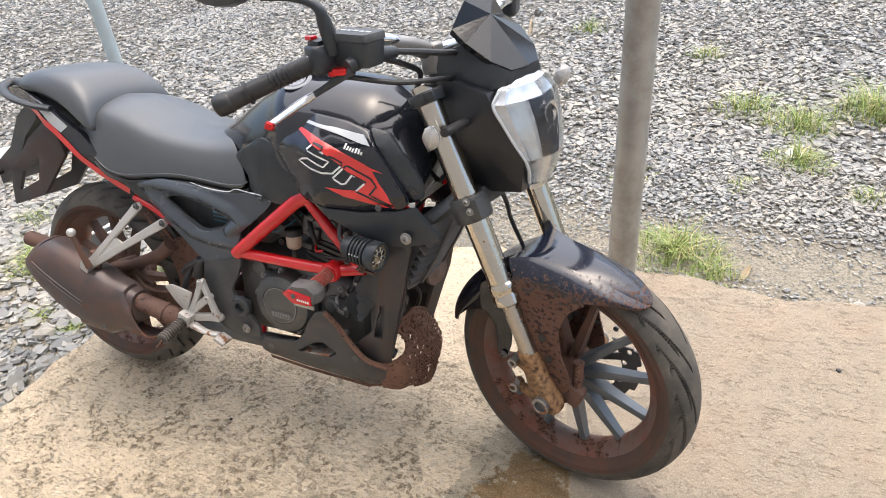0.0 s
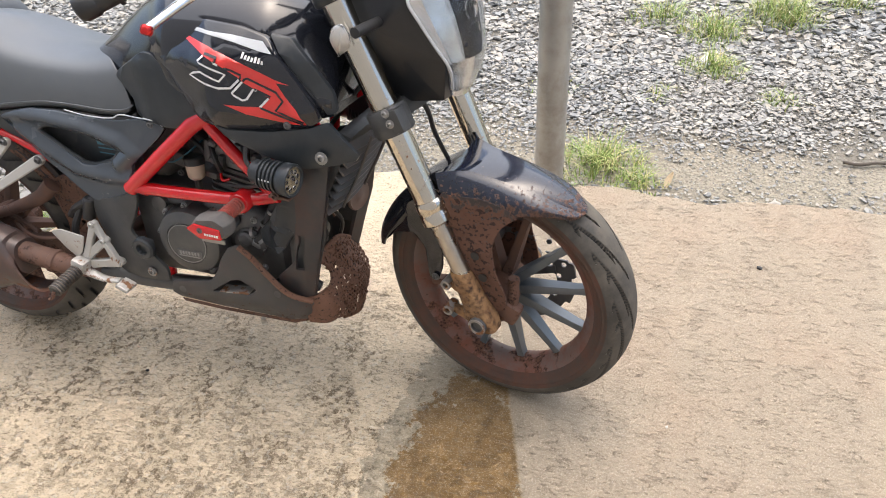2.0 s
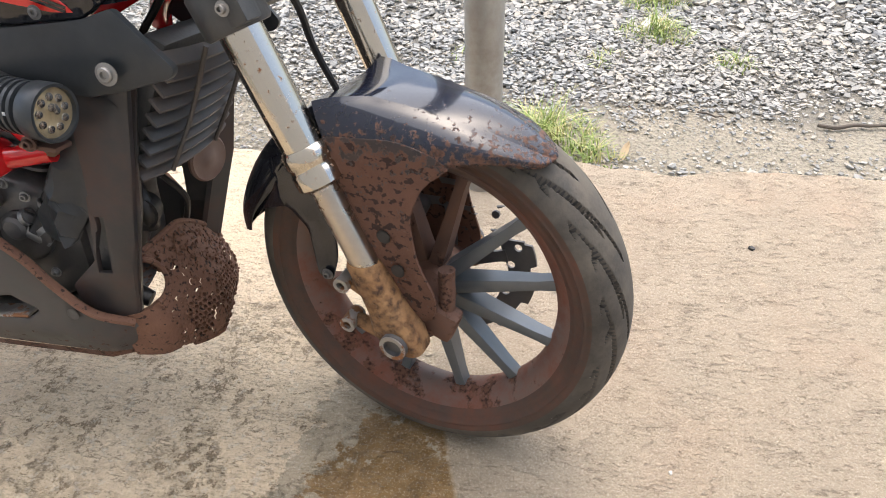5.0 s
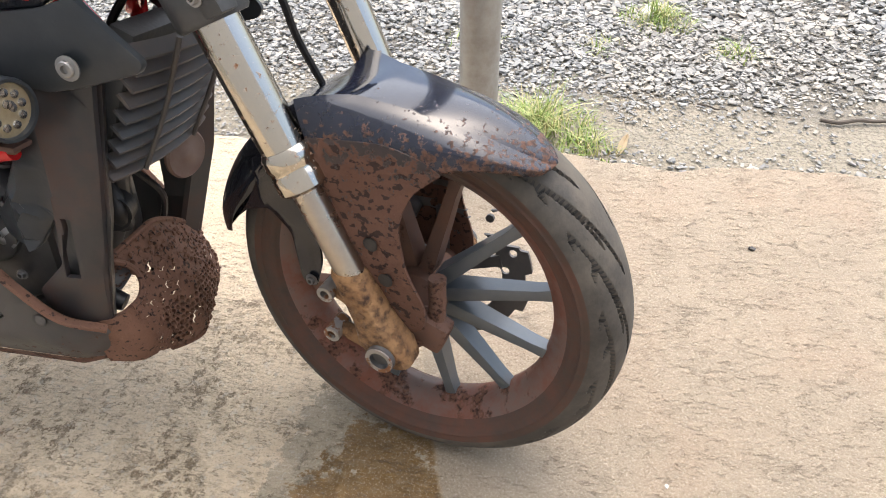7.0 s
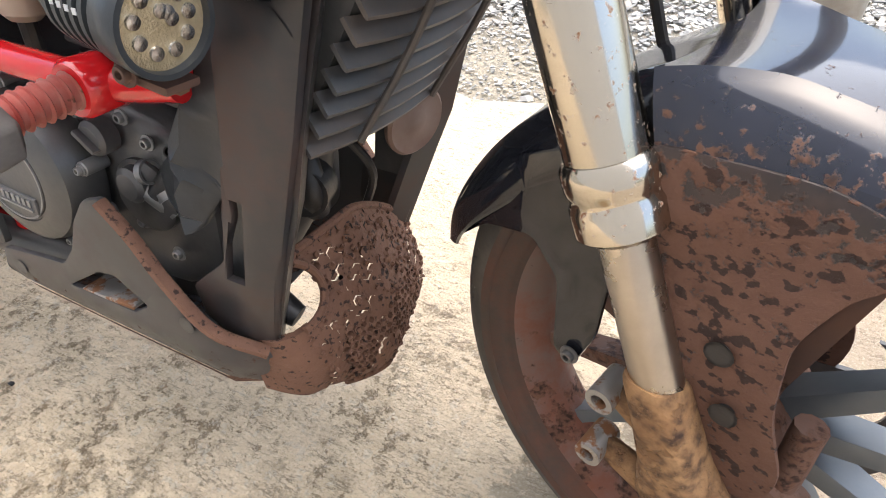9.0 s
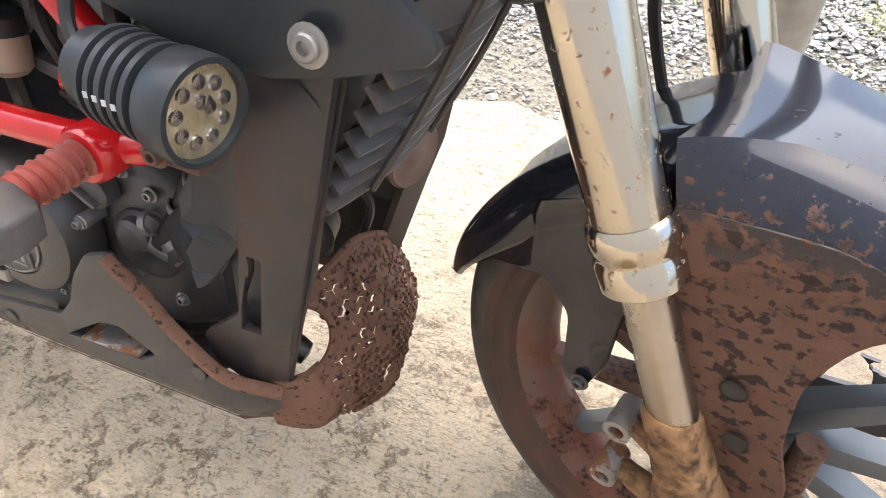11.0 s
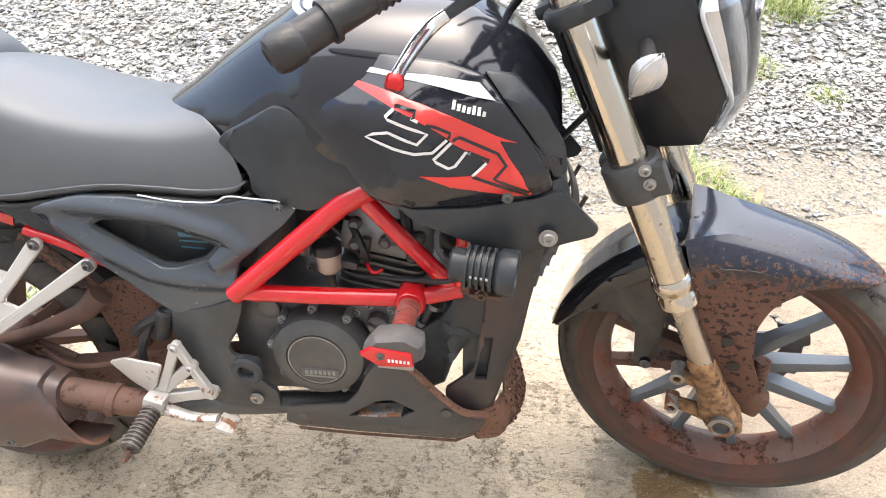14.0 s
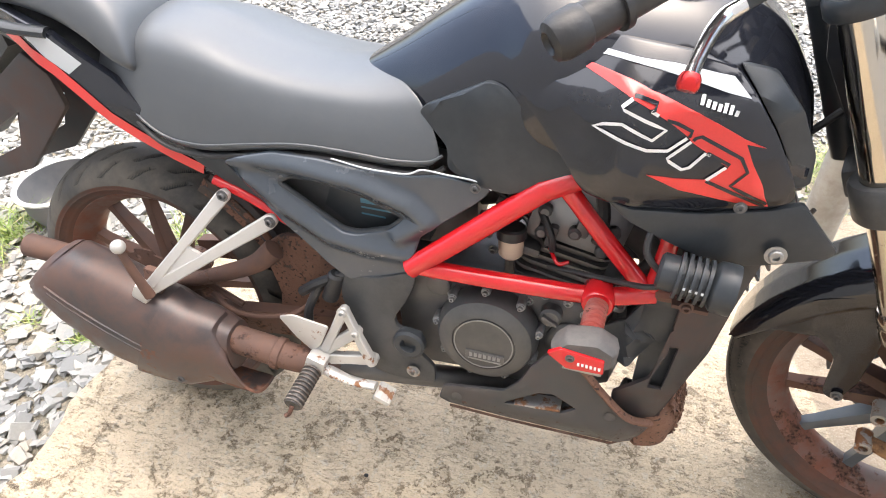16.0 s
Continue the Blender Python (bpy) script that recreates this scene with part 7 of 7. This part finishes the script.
def oval(c, hw, hh, tilt, n=28, power=2.6):
    """A rounded section across the silencer."""
    out = []
    for j in range(n):
        t = 2 * math.pi * j / n
        y = hw * math.copysign(abs(math.cos(t)) ** (2 / power), math.cos(t))
        z = hh * math.copysign(abs(math.sin(t)) ** (2 / power), math.sin(t))
        out.append((c[0] + z * tilt, c[1] + y, c[2] + z))
    return out


CAN = [((-0.052, -0.206, 0.446), 0.030, 0.033, 1.15), ((-0.050, -0.207, 0.445), 0.044, 0.045, 1.15), ((-0.040, -0.208, 0.440), 0.050, 0.052, 1.12), ((0.012, -0.211, 0.410), 0.056, 0.067, 0.92), ((0.064, -0.212, 0.379), 0.058, 0.079, 0.70),
       ((0.106, -0.212, 0.358), 0.059, 0.081, 0.61), ((0.148, -0.212, 0.346), 0.058, 0.083, 0.53), ((0.190, -0.212, 0.333), 0.056, 0.076, 0.45), ((0.228, -0.211, 0.327), 0.051, 0.076, 0.36), ((0.266, -0.210, 0.333), 0.044, 0.060, 0.15), ((0.296, -0.208, 0.340), 0.034, 0.042, 0.0)]
part("silencer", loft([oval(*c) for c in CAN]), EXHAUST, exhaust)
part("end_cap", loft([oval((x, -0.207, z), w, h, 1.15) for x, z, w, h in ((-0.060, 0.450, 0.030, 0.034), (-0.057, 0.448, 0.040, 0.044), (-0.049, 0.444, 0.045, 0.049))]), EXHAUST, exhaust)
part("tail_spout", lathe([(0.019, -0.03), (0.021, 0.085), (0.018, 0.085), (0.016, -0.03)], (-0.020, -0.200, 0.463), (-1, 0, 0.10), 24, True), RUSTY, exhaust)
for dz in (0.0, -0.014):
    part("groove_line", tube([(x, y, z + dz) for x, y, z in ((-0.030, -0.2605, 0.436), (0.02, -0.2665, 0.413), (0.08, -0.2695, 0.384), (0.14, -0.2690, 0.355), (0.175, -0.2665, 0.338))], 0.0026, 6), EXHAUST, exhaust)


def shield_ring(c, hw, hh, tilt, low=285):
    """A pressed sheet's section round the outer side of the silencer."""
    outer, inner = oval(c, hw + 0.006, hh + 0.006, tilt, 72), oval(c, hw + 0.001, hh + 0.001, tilt, 72)
    span = range(16, low // 5 + 1)
    return [outer[k] for k in span] + [inner[k] for k in reversed(span)]


part("heat_shield", loft([shield_ring(*c) for c in (*CAN[6:10], ((0.292, -0.209, 0.322), 0.044, 0.056, -0.20), ((0.312, -0.208, 0.312), 0.043, 0.050, -0.50))]), EXHAUST, exhaust, "brown pressed heat shield round the pipe's mouth")
part("link_pipe", tube([(0.29, -0.208, 0.352), (0.35, -0.203, 0.336), (0.41, -0.197, 0.322), (0.46, -0.17, 0.302)], (0.024, 0.025, 0.023, 0.021), 20), RUSTY, exhaust)
part("pipe_band", lathe([(0.0255, -0.008), (0.028, -0.006), (0.028, 0.006), (0.0255, 0.008)], (0.368, -0.202, 0.331), (0.97, 0.05, -0.24), 24, True), RUSTY, exhaust)
for x, z in ((0.205, 0.288),):
    part("shield_bolt", join(bolt((x, -0.262, z), r=0.007)), DARK_METAL, exhaust)
part("hanger_strap", box((0.03, 0.014, 0.05), pose(0.165, -0.215, 0.455, 0, 10, 0), 0.004), RUSTY, exhaust)


def flat_bar(a, b, wa, wb, t):
    """A flat forged arm between two points, seen from the side."""
    a, b = Vector(a), Vector(b)
    d = (b - a).normalized()
    n = Vector((-d.z, 0, d.x)).normalized()
    o = Vector((0, t / 2, 0))
    bm = loft([[p + n * w + o, p - n * w + o, p - n * w - o, p + n * w - o] for p, w in ((a - d * wa * 0.8, wa * 0.5), (a, wa), (a.lerp(b, 0.5), (wa + wb) * 0.42), (b, wb), (b + d * wb * 0.8, wb * 0.5))])
    bmesh.ops.bevel(bm, geom=bm.edges[:], offset=0.002, segments=1, affect="EDGES")
    return bm


for s in (-1, 1):
    stay = new("pillion_stay")
    stay.parent = motorcycle
    stay["label"] = "scratched silver pillion footrest stay"
    part("arm", flat_bar((0.295, s * 0.157, 0.603), (0.165, s * 0.232, 0.452), 0.011, 0.009, 0.012), PALE_ALLOY, stay)
    part("arm", flat_bar((0.368, s * 0.152, 0.565), (0.165, s * 0.232, 0.446), 0.012, 0.010, 0.012), PALE_ALLOY, stay)
    web = bmesh.new()
    web.faces.new([web.verts.new(p) for p in ((0.235, s * 0.193, 0.522), (0.265, s * 0.193, 0.507), (0.185, s * 0.222, 0.457), (0.178, s * 0.225, 0.465))])
    r = bmesh.ops.extrude_face_region(web, geom=web.faces[:])
    bmesh.ops.translate(web, vec=(0, s * 0.006, 0), verts=[v for v in r["geom"] if isinstance(v, bmesh.types.BMVert)])
    part("web", web, PALE_ALLOY, stay)
    for p in ((0.297, s * 0.163, 0.605), (0.370, s * 0.158, 0.566)):
        part("stay_bolt", join(bolt(p, (0, s, 0), 0.0065)), DARK_METAL, stay)
    part("clevis", box((0.03, 0.024, 0.03), pose(0.158, s * 0.236, 0.446, 0, 30, 0), 0.006), PALE_ALLOY, stay)
    part("folded_peg", tube([(0.176, s * 0.244, 0.446), (0.170, s * 0.252, 0.49), (0.163, s * 0.259, 0.540)], (0.009, 0.0075, 0.006), 12), RUSTY, stay, "folded footrest")
    ball = bmesh.new()
    bmesh.ops.create_uvsphere(ball, u_segments=18, v_segments=12, radius=0.0115, matrix=Matrix.Translation((0.163, s * 0.260, 0.549)))
    part("ball_end", ball, PALE_ALLOY, stay)

    rest = new("footrest_bracket")
    rest.parent = motorcycle
    rest["label"] = "silver rider footrest bracket with a ribbed rubber peg"
    plate = panel(rounded([(0.376, 0.408), (0.404, 0.416), (0.466, 0.404), (0.446, 0.360), (0.430, 0.345), (0.405, 0.368)], 0.006), -0.196, 0.004, cut=0.1)
    part("heel_guard", mirrored(plate) if s > 0 else plate, PALE_ALLOY, rest, "rust-marked heel guard")
    for a, b, wa, wb in (((0.490, 0.432), (0.452, 0.352), 0.009, 0.009), ((0.508, 0.392), (0.438, 0.338), 0.010, 0.012), ((0.532, 0.338), (0.440, 0.326), 0.011, 0.012), ((0.490, 0.432), (0.532, 0.338), 0.007, 0.009)):
        part("arm", flat_bar((a[0], s * 0.178, a[1]), (b[0], s * 0.186, b[1]), wa, wb, 0.014), PALE_ALLOY, rest)
    for x, z in ((0.490, 0.432), (0.508, 0.392), (0.532, 0.338)):
        part("bracket_bolt", join(bolt((x, s * 0.186, z), (0, s, 0), 0.0065)), PALE_ALLOY, rest)
    part("pivot", box((0.034, 0.030, 0.036), pose(0.440, s * 0.204, 0.330, 0, 20, 0), 0.006), PALE_ALLOY, rest)
    p0, p1 = Vector((0.438, s * 0.216, 0.324)), Vector((0.434, s * 0.286, 0.309))
    peg = part("peg", tube([p0, p1], 0.0135, 16, False), RUBBER, rest)
    rib_rubber = surface("muddy_rubber", (0.05, 0.035, 0.028), 0.8, dust=0.6)
    for k in range(10):
        part("rib", lathe([(0.013, -0.0022), (0.0165, -0.001), (0.0165, 0.001), (0.013, 0.0022)], p0.lerp(p1, (k + 0.5) / 10), p1 - p0, 16), rib_rubber, peg, "mud-dusted rubber rib")
    part("feeler", tube([p1, p1 + Vector((-0.004, s * 0.006, -0.012)), p1 + Vector((-0.010, s * 0.010, -0.016))], 0.004, 8), RUSTY, rest)
pedal = new("brake_pedal")
pedal.parent = motorcycle
pedal["label"] = "worn silver rear brake pedal"
part("arm", tube([(0.432, -0.196, 0.318), (0.49, -0.202, 0.302), (0.545, -0.206, 0.305)], (0.009, 0.007, 0.006), 10, flat=1.5), PALE_ALLOY, pedal)
part("pad", box((0.030, 0.036, 0.010), pose(0.563, -0.214, 0.300, 0, 25, 0), 0.003), PALE_ALLOY, pedal)
for i in range(3):
    part("grip_ridge", box((0.003, 0.032, 0.004), pose(0.553 + 0.010 * i, -0.214, 0.309 - 0.0048 * i, 0, 25, 0), 0.001), PALE_ALLOY, pedal)
part("pedal_link", join(tube([(0.425, -0.17, 0.34), (0.415, -0.165, 0.40), (0.44, -0.15, 0.46)], 0.008, 8), lathe([(0.0, 0.0), (0.014, 0.0), (0.014, 0.05), (0.010, 0.055), (0.0, 0.055)], (0.452, -0.150, 0.430), (0.35, 0, 1), 16)), RUBBER, motorcycle)

swing = new("swingarm")
swing.parent = motorcycle
swing["label"] = "mud-coated steel swingarm"
for s in (-1, 1):
    part("beam", loft([[(x, s * y - 0.014, z - h), (x, s * y + 0.014, z - h), (x, s * y + 0.014, z + h), (x, s * y - 0.014, z + h)] for x, y, z, h in ((0.56, 0.10, 0.345, 0.03), (0.40, 0.108, 0.33, 0.026), (0.20, 0.112, 0.312, 0.023), (0.05, 0.112, 0.300, 0.024), (-0.01, 0.112, 0.297, 0.018))]), RUSTY, swing)
    part("axle_end", lathe([(0.0, 0.0), (0.016, 0.0), (0.016, 0.02), (0.0, 0.02)], (0.035, s * 0.125, 0.297), (0, s, 0), 18), RUSTY, swing)
part("cross_tube", tube([(0.47, -0.1, 0.34), (0.47, 0.1, 0.34)], 0.03, 16, False), RUSTY, swing)
hug = new("rear_hugger")
hug.parent = motorcycle
hug["label"] = "black plastic hugger plastered with mud"
part("skin", loft([[(0.035 + r * math.cos(a), y, 0.297 + r * math.sin(a)) for y, r in ((-0.088, 0.306), (-0.080, 0.330), (0.0, 0.336), (0.080, 0.330), (0.088, 0.306), (0.082, 0.304), (0.0, 0.330), (-0.082, 0.304))] for a in (radians(d) for d in range(-12, 62, 4))]), GUARD_MUD, hug)
flap = panel(rounded([(0.300, 0.470), (0.345, 0.505), (0.40, 0.500), (0.452, 0.455), (0.455, 0.340), (0.43, 0.285), (0.34, 0.262), (0.30, 0.30), (0.325, 0.37)], 0.02), lambda x, z: -0.098 - 0.1 * max(0, x - 0.38), 0.010, cut=0.04)
part("side_flap", flap, GUARD_MUD, hug, "mud-plastered side flap")
part("torque_arm", tube([(0.125, -0.140, 0.395), (0.20, -0.138, 0.415), (0.30, -0.132, 0.455), (0.345, -0.125, 0.49)], (0.014, 0.014, 0.017, 0.02), 12, flat=0.8), RUSTY, hug, "mud-covered link arm")
part("shock", join(*[lathe([(0.020, -0.004), (0.0265, 0.0), (0.020, 0.004)], Vector((0.46, 0.02, 0.36)).lerp(Vector((0.50, 0.02, 0.58)), k / 12), (0.18, 0, 0.98), 18) for k in range(13)], tube([(0.455, 0.02, 0.34), (0.505, 0.02, 0.60)], 0.017, 14, False)), RED, motorcycle, "dark red shock spring")
for pts, r in (([(0.20, -0.13, 0.375), (0.24, -0.14, 0.352), (0.30, -0.145, 0.352), (0.37, -0.145, 0.372), (0.42, -0.14, 0.41)], 0.0055), ([(0.40, -0.148, 0.43), (0.43, -0.155, 0.455), (0.47, -0.15, 0.475), (0.50, -0.13, 0.48)], 0.009), ([(0.15, -0.12, 0.40), (0.20, -0.125, 0.385), (0.26, -0.13, 0.36)], 0.006)):
    part("brake_hose", tube(pts, r, 8), RUSTY if r < 0.008 else RUBBER, motorcycle)
part("rear_caliper", box((0.07, 0.045, 0.05), pose(0.14, -0.105, 0.385, 0, -20, 0), 0.012, 3), RUSTY, motorcycle)
part("side_stand", tube([(0.56, 0.11, 0.25), (0.54, 0.16, 0.14), (0.52, 0.205, 0.036)], 0.011, 10), DARK_METAL, motorcycle)
part("stand_foot", box((0.06, 0.04, 0.006), pose(0.515, 0.214, 0.036, 9.5, 0, 0), 0.002), DARK_METAL, motorcycle)
